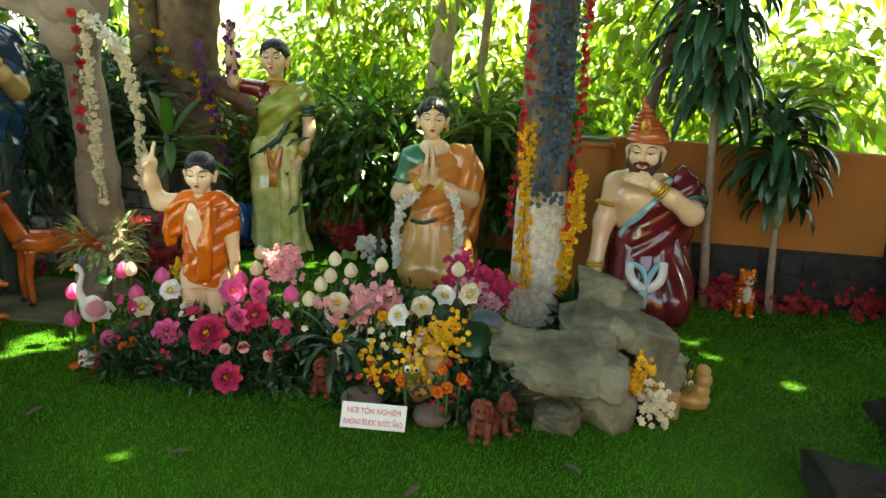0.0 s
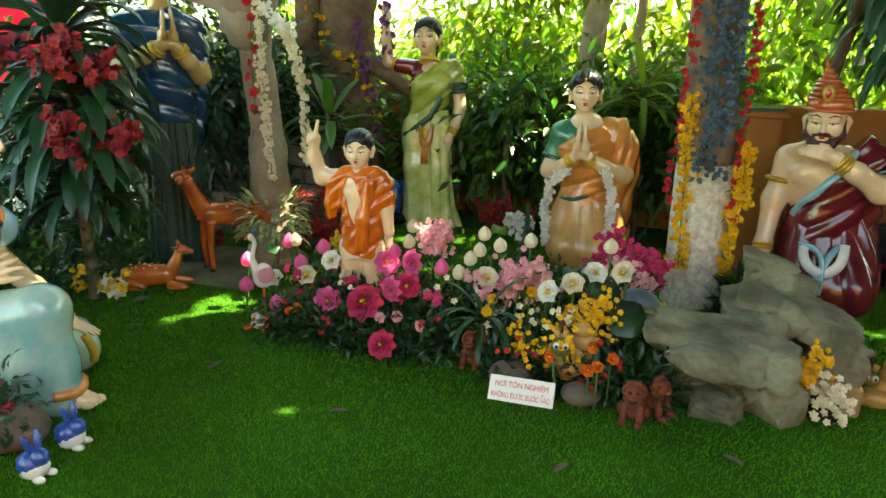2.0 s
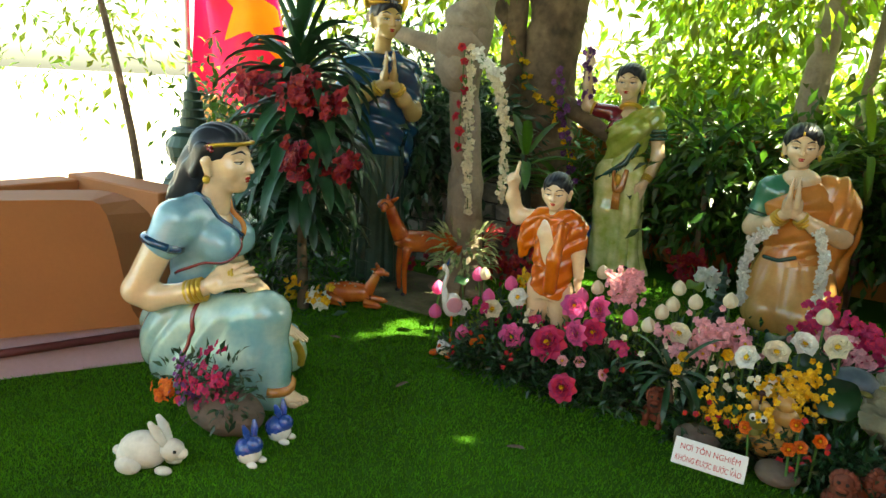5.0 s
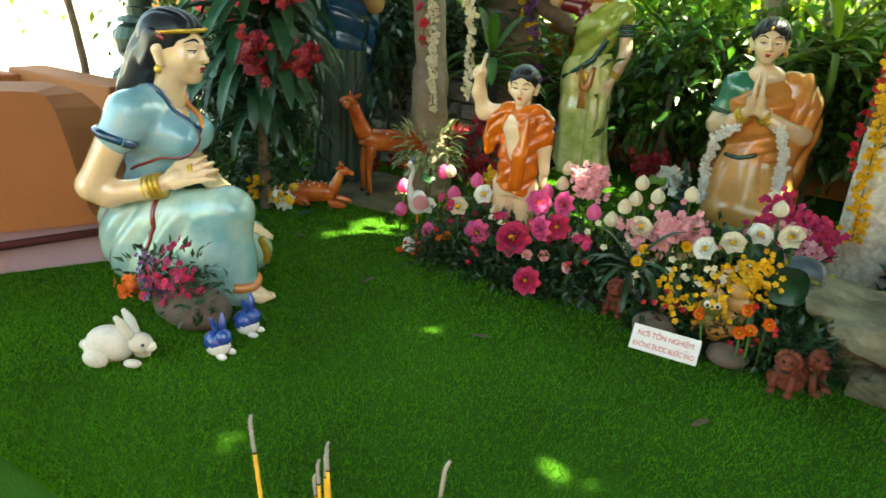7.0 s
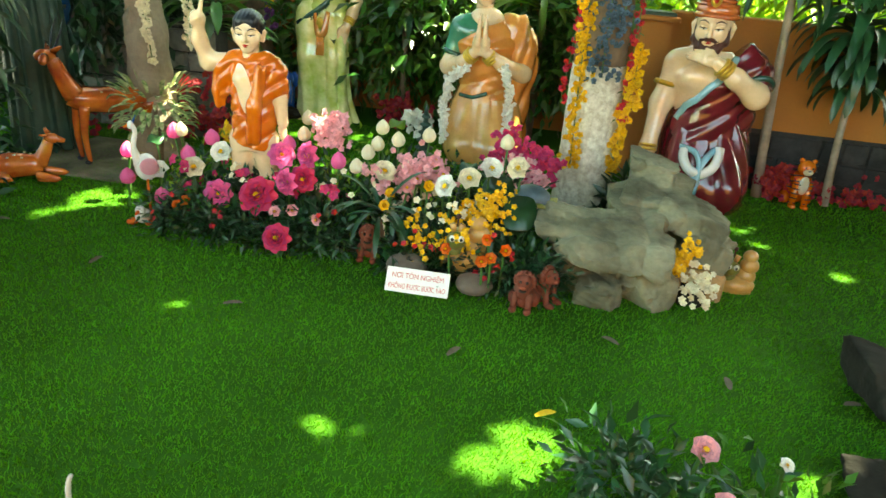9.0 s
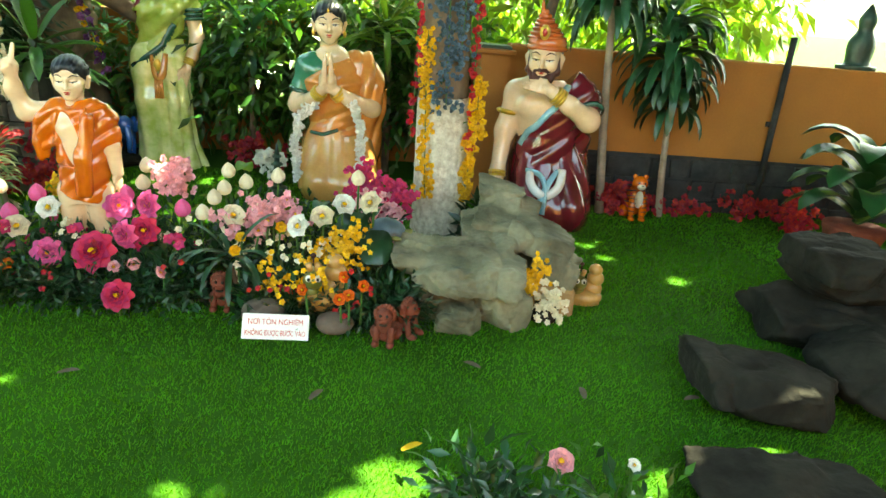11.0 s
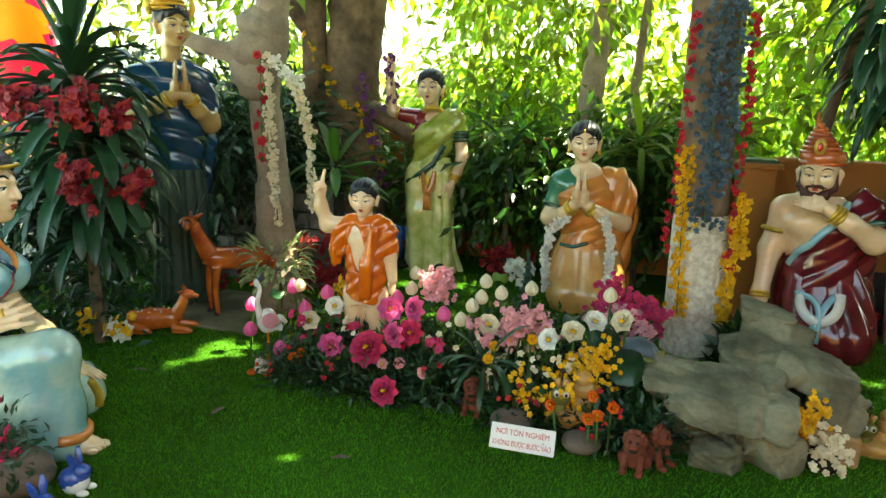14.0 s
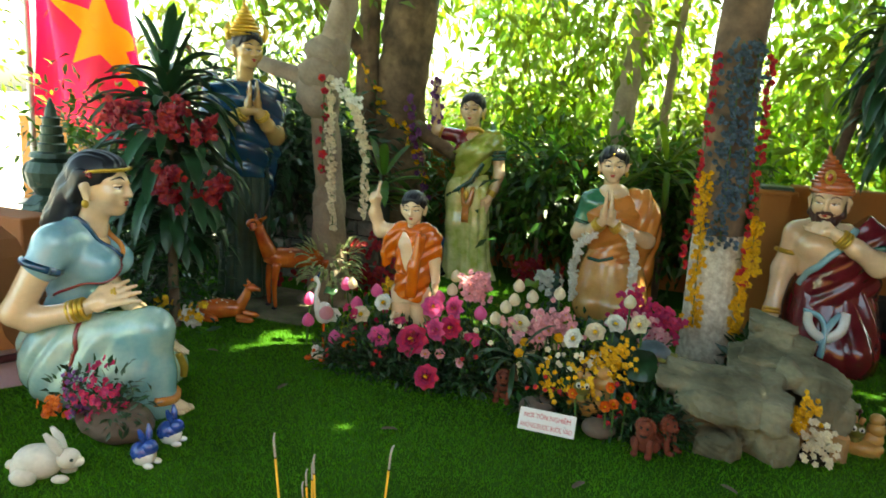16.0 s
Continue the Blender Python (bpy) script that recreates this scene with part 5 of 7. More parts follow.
    for i in range(5):
        mb.ell((-0.292 + i * 0.021, -0.655 + 0.01 * abs(i - 3), 0.022), (0.012, 0.03, 0.015), 0, n=10, rows=7)
    hand(mb, (-0.25, -0.185, 0.57), (0.1, -1, 0.45), (0.6, -0.1, 0.8), 0.235, 0, 0.35, -0.25)
    hand(mb, (0.12, -0.41, 0.28), (-0.1, -0.8, -0.5), (-1, 0, 0), 0.16, 0, 0.2)
    bangle(mb, (-0.26, -0.13, 0.545), (0.1, -1, 0.3), 0.05, 2, 4)
    bangle(mb, (-0.215, -0.3, 0.625), (0.1, -1, 0.45), 0.03, 2, 2)
    bangle(mb, (-0.253, 0.035, 0.765), (-0.25, 0.35, -1), 0.088, 6, 1)
    trim_line(mb, bodice, [(-0.11, -0.06, 0.97), (-0.09, -0.17, 0.9), (-0.05, -0.25, 0.84), (0.0, -0.29, 0.79)], 0.013, 6, n=20)
    trim_line(mb, bodice, [(0.12, -0.06, 0.97), (0.1, -0.16, 0.9), (0.06, -0.24, 0.85), (0.0, -0.29, 0.79)], 0.014, 8, n=20)
    trim_line(mb, bodice, [(0.0, -0.29, 0.77), (-0.1, -0.28, 0.7), (-0.17, -0.14, 0.65), (-0.18, 0.05, 0.6)], 0.008, 7, n=24)
    trim_line(mb, skirt, [(-0.14, -0.14, 0.5), (-0.24, -0.14, 0.44), (-0.32, -0.12, 0.3), (-0.32, -0.08, 0.12)], 0.012, 7, n=26)
    trim_line(mb, skirt, [(-0.34, -0.52, 0.1), (-0.27, -0.6, 0.09), (-0.16, -0.54, 0.1)], 0.024, 8, n=14)
    mb.tube([(-0.02, -0.54, 0.24), (0.0, -0.565, 0.16), (0.0, -0.56, 0.1)], [0.018, 0.022, 0.018], 2, 8)
    old = mb.m
    head(mb, (0, -0.155, 1.15), 0.163, 0, 1, -6, 4, white=10)
    mb.m = old @ pose(0, -0.155, 1.15, 0, 0, -6)
    hair = Form(lambda q: 0.005 * np.sin(q[:, 0] * 150 + 30 * q[:, 2]))
    hair.bone([(0, 0.06, 0.05), (0, 0.12, -0.05), (0, 0.17, -0.13), (-0.02, 0.24, -0.2), (-0.02, 0.29, -0.225)], [0.11, 0.1, 0.085, 0.055, 0.015], 0.05)
    hair.bone([(-0.1, 0.03, 0.05), (-0.1, 0.08, -0.06)], [0.05, 0.04], 0.04)
    hair.into(mb, 1, 0.009)
    mb.tube([(-0.13, 0.0, 0.075), (-0.115, -0.07, 0.085), (-0.07, -0.128, 0.088), (0.0, -0.148, 0.09), (0.07, -0.128, 0.088), (0.115, -0.07, 0.085), (0.13, 0.0, 0.075)], 0.011, 2, 8, flat=0.8)
    for i in range(7):
        mb.ell((-0.128, -0.02 + 0.014 * (i % 4), 0.055 + 0.018 * (i // 4) + 0.006 * (i % 2)), (0.012, 0.012, 0.012), 7, n=8, rows=5)
    mb.ell((-0.13, 0.01, -0.085), (0.018, 0.018, 0.022), 2)
    mb.m = old
    return mb, P


mb, P = sitting_woman()
solid("sitting_woman_statue", mb, P, "glossy sitting woman statue in pale blue sari, one knee raised", "statue", pose(-2.59, 1.86, 0, 0, 0, 116))

# ---- rocks ----
def facets(seed, n, flat=0.6):
    r = random.Random(seed)
    out = []
    for _ in range(n):
        v = np.array((r.gauss(0, 1), r.gauss(0, 1), r.gauss(0, flat)))
        out.append((v / np.linalg.norm(v), r.uniform(0.68, 0.95)))
    return out


class Stone(Form):
    """Broken rock: blocks cut by chance planes, joined, then bedded, chipped and weathered."""

    def block(self, lo, hi, seed, cuts=12, melt=0.03, tilt=(0, 0, 0), flat=0.6, round_=False):
        c, h = (np.array(lo, float) + hi) / 2, (np.array(hi, float) - lo) / 2
        planes = facets(seed, cuts, flat)
        q = np.array(Euler([radians(v) for v in tilt]).to_matrix())

        def d(P):
            W = (P - c) @ q
            if round_:
                k = np.linalg.norm(W / h, axis=1)
                return k * (k - 1) / (np.linalg.norm(W / (h * h), axis=1) + 1e-9)
            k = (np.abs(W) - h).max(1)
            for v, o in planes:
                k = np.maximum(k, (W / h @ v - o * np.abs(v).sum() * 0.8) / np.linalg.norm(v / h))
            return k
        self.items.append((d, c - np.abs(h).max() * 0.4 - h, c + h + np.abs(h).max() * 0.4, melt))
        return self


def weather(amp, s=1.0, shift=0.0):
    def f(P):
        Q = P + shift
        w = Q + 0.06 * np.stack([lattice(Q, 5 * s), lattice(Q + 7, 5 * s), lattice(Q + 13, 5 * s)], axis=1)
        bed = w[:, 2] * 34 * s + 1.2 * lattice(Q * np.array((1, 1, 0.3)), 4 * s)
        bed = bed - np.floor(bed)
        step = lattice(np.floor(w * np.array((5, 5, 12)) * s) + 0.37, 1.0)
        return amp * (0.016 * np.abs(lattice(w, 4 * s)) + 0.016 * step - 0.022 * (1 - np.abs(lattice(w + 3, 5 * s))) ** 7 + 0.016 * (np.abs(bed - 0.5) - 0.25) * np.clip(0.6 + lattice(Q + 31, 3 * s), 0, 1.3) + 0.006 * lattice(Q, 22 * s) + 0.004 * lattice(Q, 55 * s))
    return f


rock = thing("garden_rock", pose(0.8, 3.2, 0), "large weathered grey-green ledge rock beside the flower bed", "rock")
for nm, blocks in (
        ("base", [((0.5, 2.8, -0.1), (1.04, 3.35, 0.25), 3, (0, 0, 6)), ((0.58, 2.74, -0.05), (0.84, 3.0, 0.12), 5, (0, 0, -10)), ((0.78, 2.8, -0.05), (1.06, 3.2, 0.2), 8, (0, 0, 20))]),
        ("ledge", [((0.28, 2.92, 0.18), (1.0, 3.3, 0.31), 12, (2, 3, 8)), ((0.46, 2.72, 0.2), (1.02, 3.12, 0.325), 14, (2, -2, -6)), ((0.42, 2.98, 0.28), (0.98, 3.3, 0.345), 16, (1, 2, 4)), ((0.74, 3.12, 0.22), (1.12, 3.7, 0.375), 15, (6, -4, 0))]),
        ("crest", [((0.84, 3.26, 0.32), (1.18, 3.86, 0.46), 22, (7, 5, -12)), ((0.82, 3.46, 0.4), (1.14, 3.86, 0.515), 23, (4, 6, -4))]),
        ("shoulder", [((1.0, 3.12, 0.27), (1.36, 3.52, 0.39), 31, (0, 10, -16)), ((1.12, 3.02, 0.13), (1.37, 3.3, 0.29), 33, (0, 14, 10)), ((1.02, 3.34, 0.0), (1.26, 3.66, 0.34), 35, (0, 0, 0))])):
    st = Stone(weather(1.0))
    for lo, hi, sd, tl in blocks:
        st.block(lo, hi, sd, 9, 0.015, tl, 0.5)
    st.above(0.0, melt=0.001)
    mb = Mesh()
    mb.m = Matrix.Translation((-0.8, -3.2, 0))
    st.into(mb, 0, 0.0095)
    part(nm, mb, M_ROCK, rock)


def stone(name, lo, hi, seed, m, label, group="", h=0.014):
    smooth_stone = m is M_STONE
    st = Stone(weather(0.3 if smooth_stone else 0.9, 1.6 if smooth_stone else 0.9, seed * 1.7))
    st.block(lo, (hi[0], hi[1], hi[2]), seed, 11, 0.015, round_=smooth_stone)
    st.above(lo[2] - 0.002, melt=0.001)
    mb = Mesh()
    st.into(mb, 0, h)
    return solid(name, mb, m, label, "rock", group=group)


stone("border_stone", (0.03, 2.62, 0), (0.21, 2.8, 0.1), 11, M_STONE, "smooth brown stone beside the warning sign")
stone("border_stone", (-0.33, 2.66, 0), (-0.12, 2.86, 0.13), 12, M_STONE, "rounded brown stone behind the warning sign")
stone("border_stone", (1.08, 2.88, 0), (1.24, 3.02, 0.09), 13, M_ROCK_DARK, "small dark stone at the foot of the rock")
stone("border_stone", (-2.2, 1.42, 0), (-1.78, 1.68, 0.2), 14, M_STONE, "brown stone in front of the sitting statue")
for i, (lo, hi) in enumerate((((1.68, 2.02, 0), (2.28, 2.5, 0.2)), ((1.38, 1.3, 0), (2.02, 1.9, 0.15)), ((2.28, 2.72, 0), (3.0, 3.3, 0.24)), ((2.46, 2.82, 0.2), (3.0, 3.3, 0.4)), ((2.34, 2.72, 0.36), (2.9, 3.2, 0.5)), ((2.28, 2.0, 0), (2.95, 2.7, 0.24)))):
    stone("edge_rock", lo, hi, 20 + i, M_ROCK_DARK, "dark rough rock stacked along the lawn edge", "edge rocks")
mb = Mesh()
mb.box((1.05, 3.02, 0.0), (1.33, 3.16, 0.15), 0, 0.02)
solid("sandstone_block", mb, mat("sandstone", (0.5, 0.3, 0.13), 0.8, 0.25, 8, 50, 0.4), "tan sandstone block under the rock ledge", "stone", smooth=False)

# ---- flowers ----
def flower_thing(name, p, axis, kind, petal, size, label, group, stem=True):
    p = Vector(p)
    if p.y > 2:
        p += Vector((-0.035 * (p.x - 0.4), -0.11, 0.046))
    t = thing(name, Matrix.Translation((p.x, p.y, 0.0)), label, "flower", group)
    z = Vector((0, 0, p.z))
    mb = Mesh()
    if kind == "open":
        mb.petals(z, axis, 8, size * 0.62, size * 0.52, 76, 0, 0.0, 0.4)
        mb.petals(z, axis, 8, size * 0.56, size * 0.5, 56, 0, 0.5, 0.45)
        mb.petals(z, axis, 7, size * 0.5, size * 0.44, 36, 0, 0.2, 0.5)
        mb.petals(z, axis, 5, size * 0.42, size * 0.36, 18, 0, 0.7, 0.5)
    elif kind == "bud":
        mb.loft([(0, 0, p.z - size * 0.42, size * 0.06, size * 0.06), (0, 0, p.z - size * 0.3, size * 0.3, size * 0.3), (0, 0, p.z, size * 0.38, size * 0.38), (0, 0, p.z + size * 0.3, size * 0.24, size * 0.24), (0, 0, p.z + size * 0.48, size * 0.03, size * 0.03)], 0, 30, 14, 5, 0.06, twist=2, fade=0.0)
    elif kind == "rose":
        for i in range(5):
            mb.petals(z, axis, 6, size * (0.2 + 0.08 * i), size * (0.36 + 0.07 * i), 12 + 13 * i, 0, i * 0.37, 0.45)
    part("bloom", mb, petal, t)
    if kind != "bud":
        mb = Mesh()
        a = Vector(axis).normalized()
        mb.ell(z + a * size * 0.12, (size * 0.14, size * 0.14, size * 0.12), 0, wob=0.4)
        for i in range(10):
            u = a.orthogonal().normalized()
            u.rotate(Matrix.Rotation(i * 0.63, 3, a))
            mb.tube([z + u * size * 0.08, z + a * size * 0.16 + u * size * 0.17], size * 0.015, 0, 4)
        part("flower_centre", mb, M_YELLOW, t)
    if stem:
        mb = Mesh()
        s = (noise.noise(p * 5) * 0.06, abs(noise.noise(p * 7)) * 0.05, 0.02)
        mb.tube([Vector(s), Vector((s[0] * 0.7, s[1], p.z * 0.55)), z - Vector(axis).normalized() * size * 0.2], 0.006, 0, 6)
        part("stem", mb, M_STEM, t)
    return t


OPEN_PINK = [(-1.13, 3.07, 0.19), (-1.37, 3.08, 0.17), (-1.0, 3.16, 0.26), (-0.92, 2.83, 0.08), (-1.1, 3.31, 0.35), (-0.94, 3.32, 0.37), (-0.92, 3.19, 0.28)]
PINK_BUD = [(-1.35, 3.58, 0.53), (-1.57, 3.4, 0.37), (-1.67, 3.3, 0.29), (-1.83, 3.43, 0.37), (-1.97, 3.16, 0.16), (-2.06, 3.31, 0.26), (-0.76, 3.29, 0.37), (-1.09, 3.38, 0.4), (-1.69, 3.05, 0.12)]
WHITE_BUD = [(-1.38, 3.48, 0.45), (-1.79, 3.44, 0.38), (-1.03, 3.53, 0.52), (-1.02, 3.44, 0.45), (-0.57, 3.49, 0.53), (-0.46, 3.43, 0.49), (-0.57, 3.4, 0.46), (-0.61, 3.35, 0.42), (-0.29, 3.45, 0.53), (0.15, 3.43, 0.55), (-0.65, 3.27, 0.36), (-0.36, 3.29, 0.4)]
WHITE_OPEN = [(-1.79, 3.19, 0.2), (-1.59, 3.22, 0.24), (-0.12, 3.17, 0.35), (-0.01, 3.21, 0.39), (0.09, 3.27, 0.44), (0.24, 3.28, 0.46), (-1.46, 3.31, 0.32), (-0.48, 3.23, 0.36)]
SMALL_ROSE = [(-1.0, 2.99, 0.15), (-0.91, 3.0, 0.17), (-0.75, 2.95, 0.16), (-0.33, 3.16, 0.32), (-0.27, 3.26, 0.39), (-0.21, 3.32, 0.44), (-0.29, 3.21, 0.36), (-0.16, 3.24, 0.39)]
ORANGE_BLOOM = [(0.18, 2.77, 0.17), (0.24, 2.82, 0.2), (0.15, 2.87, 0.22), (-1.54, 3.03, 0.12), (-1.57, 3.0, 0.1), (-0.04, 2.81, 0.17), (0.14, 2.75, 0.16)]
YELLOW_BLOOM = [(-0.41, 3.12, 0.29), (-0.22, 3.17, 0.34), (-0.36, 3.3, 0.41), (-0.42, 3.04, 0.25)]
PAD = [(-1.31, 3.3, 0.32), (-1.92, 3.39, 0.33), (-0.49, 3.53, 0.57), (-0.03, 3.3, 0.44), (0.15, 3.16, 0.37), (-1.64, 3.05, 0.12), (0.28, 3.04, 0.32), (-0.21, 3.3, 0.43), (-1.26, 3.08, 0.18), (-0.84, 3.04, 0.2)]


def face_way(i, up=0.5):
    return (0.5 * math.sin(i * 2.1), -0.9, up + 0.3 * math.cos(i * 1.7))


for i, p in enumerate(OPEN_PINK):
    flower_thing("lotus_flower", p, face_way(i, 0.35), "open", M_PINK if i % 3 else M_MAGENTA, 0.175 if i == 0 else 0.125, "open pink silk lotus with a yellow centre in the bed", "open pink lotuses")
for i, p in enumerate(PINK_BUD):
    flower_thing("lotus_bud", p, (0.3 * math.sin(i), -0.2, 1), "bud", M_PINK, 0.105, "pink silk lotus bud on a green stem", "pink lotus buds")
for i, p in enumerate(WHITE_BUD):
    flower_thing("lotus_bud", p, (0.3 * math.sin(i * 2), -0.15, 1), "bud", M_CREAM, 0.095, "cream white silk lotus bud on a stem", "white lotus buds")
for i, p in enumerate(WHITE_OPEN):
    flower_thing("lotus_flower", p, face_way(i, 0.8), "rose", M_CREAM if i % 2 else M_SNOW, 0.125, "open white silk lotus in the flower bed", "open white lotuses")
for i, p in enumerate(SMALL_ROSE):
    flower_thing("rose_flower", p, face_way(i, 0.3), "rose", M_ROSE, 0.065, "small pale pink silk rose in the bed", "pale pink roses")
for i, p in enumerate(ORANGE_BLOOM):
    flower_thing("marigold_flower", p, face_way(i, 0.5), "rose", M_FLAME, 0.06, "orange silk marigold among the leaves", "orange marigolds")
for i, p in enumerate(YELLOW_BLOOM):
    flower_thing("rose_flower", p, face_way(i, 0.5), "rose", M_YELLOW, 0.06, "yellow silk rose in the flower bed", "yellow roses")
for i, p in enumerate(PAD):
    t = thing("lotus_pad", Matrix.Translation((p[0], p[1], 0)), "round green silk lotus leaf on a stem", "leaf", "lotus leaves")
    mb = Mesh()
    r = 0.05 + 0.035 * (i in (4, 5, 6, 8))
    ring = [(math.cos(a) * r, math.sin(a) * r * 0.9 - 0.03 * math.cos(3 * a) * r, p[2] + 0.012 * math.sin(3 * a) + math.sin(a) * r * (0.35 if i < 4 else 0.9)) for a in np.linspace(0, math.tau, 17)[:-1]]
    mb.add(ring + [(0, 0, p[2] - 0.01)] + [(x, y, z - 0.004) for x, y, z in ring], [(j, (j + 1) % 16, 16) for j in range(16)] + [(17 + j, 17 + (j + 1) % 16, (j + 1) % 16, j) for j in range(16)])
    part("blade", mb, M_LEAF_SUN if i in (0, 2, 7) else M_LEAF_DARK, t)
    mb = Mesh()
    mb.tube([(0.0, 0.02, 0.0), (0.01, 0.02, p[2] * 0.6), (0, 0, p[2] - 0.012)], 0.005, 0, 6)
    part("stem", mb, M_STEM, t)


def spray(name, boxes, n, per, size, petal, label, spread=0.035):
    """Many tiny blossoms: five petals each, in loose clusters."""
    mb = Mesh()
    r = random.Random(len(name) + n)
    for _ in range(n):
        lo, hi = boxes[r.randrange(len(boxes))]
        c = Vector([r.uniform(a, b) for a, b in zip(lo, hi)])
        for _ in range(per):
            p = c + Vector((r.gauss(0, spread), r.gauss(0, spread), r.gauss(0, spread)))
            mb.petals(p, (r.uniform(-0.6, 0.6), -0.8, r.uniform(0, 0.9)), 5, size * r.uniform(0.8, 1.2), size * 0.8, 68, 0, r.random())
    return solid(name, mb, petal, label, "flowers", kind="stuff")


spray("filler_blossom", [((-1.6, 3.0, 0.12), (-0.6, 3.3, 0.32)), ((-0.5, 2.95, 0.15), (0.1, 3.2, 0.35))], 34, 3, 0.02, M_CREAM, "small cream filler blossoms in the bed", 0.03)
spray("magenta_filler", [((-1.6, 2.95, 0.12), (-0.6, 3.3, 0.36))], 18, 2, 0.03, M_MAGENTA, "small magenta filler flowers in the bed", 0.03)
spray("hydrangea_blossom", [((-0.86, 3.25, 0.52), (-0.70, 3.34, 0.6))], 14, 8, 0.022, M_ROSE, "pink hydrangea head of many tiny petals")
spray("cherry_blossom", [((-0.38, 3.1, 0.33), (-0.18, 3.3, 0.5)), ((-0.5, 3.1, 0.3), (-0.3, 3.2, 0.4))], 22, 7, 0.022, M_ROSE, "pale pink silk cherry blossom sprays")
spray("yellow_blossom", [((-0.05, 2.9, 0.2), (0.18, 3.1, 0.42)), ((-0.22, 2.78, 0.14), (0.05, 2.86, 0.28)), ((0.1, 3.0, 0.3), (0.25, 3.2, 0.4))], 48, 6, 0.016, M_YELLOW, "yellow orchid sprays in the flower bed")
spray("red_blossom", [((0.1, 3.85, 0.15), (0.42, 4.0, 0.4)), ((0.05, 3.9, 0.2), (0.3, 4.1, 0.46))], 40, 6, 0.026, M_MAGENTA, "crimson silk blossom by the white tree")
spray("pink_blossom", [((0.1, 3.75, 0.12), (0.36, 3.9, 0.34))], 24, 6, 0.024, M_ROSE, "pale pink silk blossom by the white tree")
spray("small_red_flowers", [((0.1, 2.72, 0.05), (0.5, 2.85, 0.22)), ((-0.3, 2.76, 0.1), (0.1, 2.85, 0.2)), ((-1.6, 2.8, 0.05), (-0.6, 3.0, 0.25))], 26, 2, 0.016, M_RED, "tiny red filler flowers among leaves")
spray("wall_foot_flowers", [((2.1, 4.95, 0.03), (2.9, 5.12, 0.14)), ((3.0, 4.98, 0.03), (3.6, 5.12, 0.15)), ((1.95, 4.9, 0.03), (2.2, 5.1, 0.25))], 60, 8, 0.026, M_CRIMSON, "red silk flowers along the foot of the wall")
spray("hanging_red_flowers", [((3.42, 4.7, 0.02), (3.58, 4.85, 0.32))], 16, 8, 0.03, M_RED, "red silk flowers before the potted plant", 0.04)
spray("back_red_flowers", [((-1.15, 5.6, 0.05), (-0.5, 5.8, 0.25)), ((-2.2, 4.1, 0.1), (-1.75, 4.4, 0.55)), ((-2.9, 4.2, 0.05), (-2.4, 4.3, 0.3))], 60, 7, 0.028, M_CRIMSON, "dark red silk flowers between the statues")
spray("white_orchids", [((-0.85, 5.3, 0.12), (-0.62, 5.4, 0.22)), ((-2.9, 2.98, 0.04), (-2.8, 3.06, 0.1))], 8, 4, 0.05, M_SNOW, "white silk orchids resting near the lawn", 0.03)
spray("dracaena_blossom", [((-2.74, 2.6, 1.42), (-2.56, 2.72, 1.53)), ((-2.58, 2.72, 1.4), (-2.48, 2.82, 1.47)), ((-2.72, 2.6, 0.95), (-2.64, 2.68, 1.15)), ((-2.54, 2.8, 1.0), (-2.44, 2.88, 1.1)), ((-2.92, 2.44, 1.46), (-2.84, 2.52, 1.54))], 60, 5, 0.032, M_CRIMSON, "red silk poinsettia flowers tied in the dracaena", 0.04)
spray("orange_back_flowers", [((-1.55, 3.45, 0.25), (-1.35, 3.6, 0.45)), ((-3.2, 2.9, 0.03), (-2.7, 3.1, 0.15))], 18, 5, 0.03, M_YELLOW, "yellow silk flowers behind the boy statue")
spray("rock_blossom_yellow", [((1.0, 2.9, 0.12), (1.12, 3.0, 0.32))], 12, 6, 0.018, M_YELLOW, "yellow silk sprig at the end of the rock", 0.03)
spray("rock_blossom_white", [((1.08, 2.84, 0.05), (1.2, 2.93, 0.2))], 12, 7, 0.018, M_CREAM, "cream silk sprig at the end of the rock", 0.03)


def mound(name, boxes, n, per, spread, size, leaf, label, hang=0.0, slope=0.0):
    pts = []
    for _ in range(n):
        lo, hi = boxes[rnd.randrange(len(boxes))]
        pts.append([rnd.uniform(a, b) for a, b in zip(lo, hi)])
    if slope:
        pts = [(x, y, min(z, 0.02 + max(0, y - 2.8) * slope)) for x, y, z in pts]
    pos, way, sz = clumps(pts, per, spread, size, hang)
    pos[:, 2] = np.maximum(pos[:, 2], 0.012)
    return cloud(name, pos, way, sz, leaf, None, label=label, category="foliage")


BED = [((-1.70, 2.92, 0.0), (-0.5, 3.5, 0.26)), ((-1.5, 2.86, 0.0), (-0.6, 3.3, 0.34)), ((-0.6, 3.0, 0.0), (0.3, 3.6, 0.3)), ((-0.3, 2.82, 0.0), (0.42, 3.1, 0.16)), ((-0.3, 2.84, 0.04), (0.0, 2.9, 0.14))]
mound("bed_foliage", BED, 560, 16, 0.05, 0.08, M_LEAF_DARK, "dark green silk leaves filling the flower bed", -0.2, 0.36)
mound("bed_sprigs", BED, 230, 14, 0.045, 0.05, M_LEAF, "fresh green leaf sprigs in the flower bed", -0.3, 0.46)
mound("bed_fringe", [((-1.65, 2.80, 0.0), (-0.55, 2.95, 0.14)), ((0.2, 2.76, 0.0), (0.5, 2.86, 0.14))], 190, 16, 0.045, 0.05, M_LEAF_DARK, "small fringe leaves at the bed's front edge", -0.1)
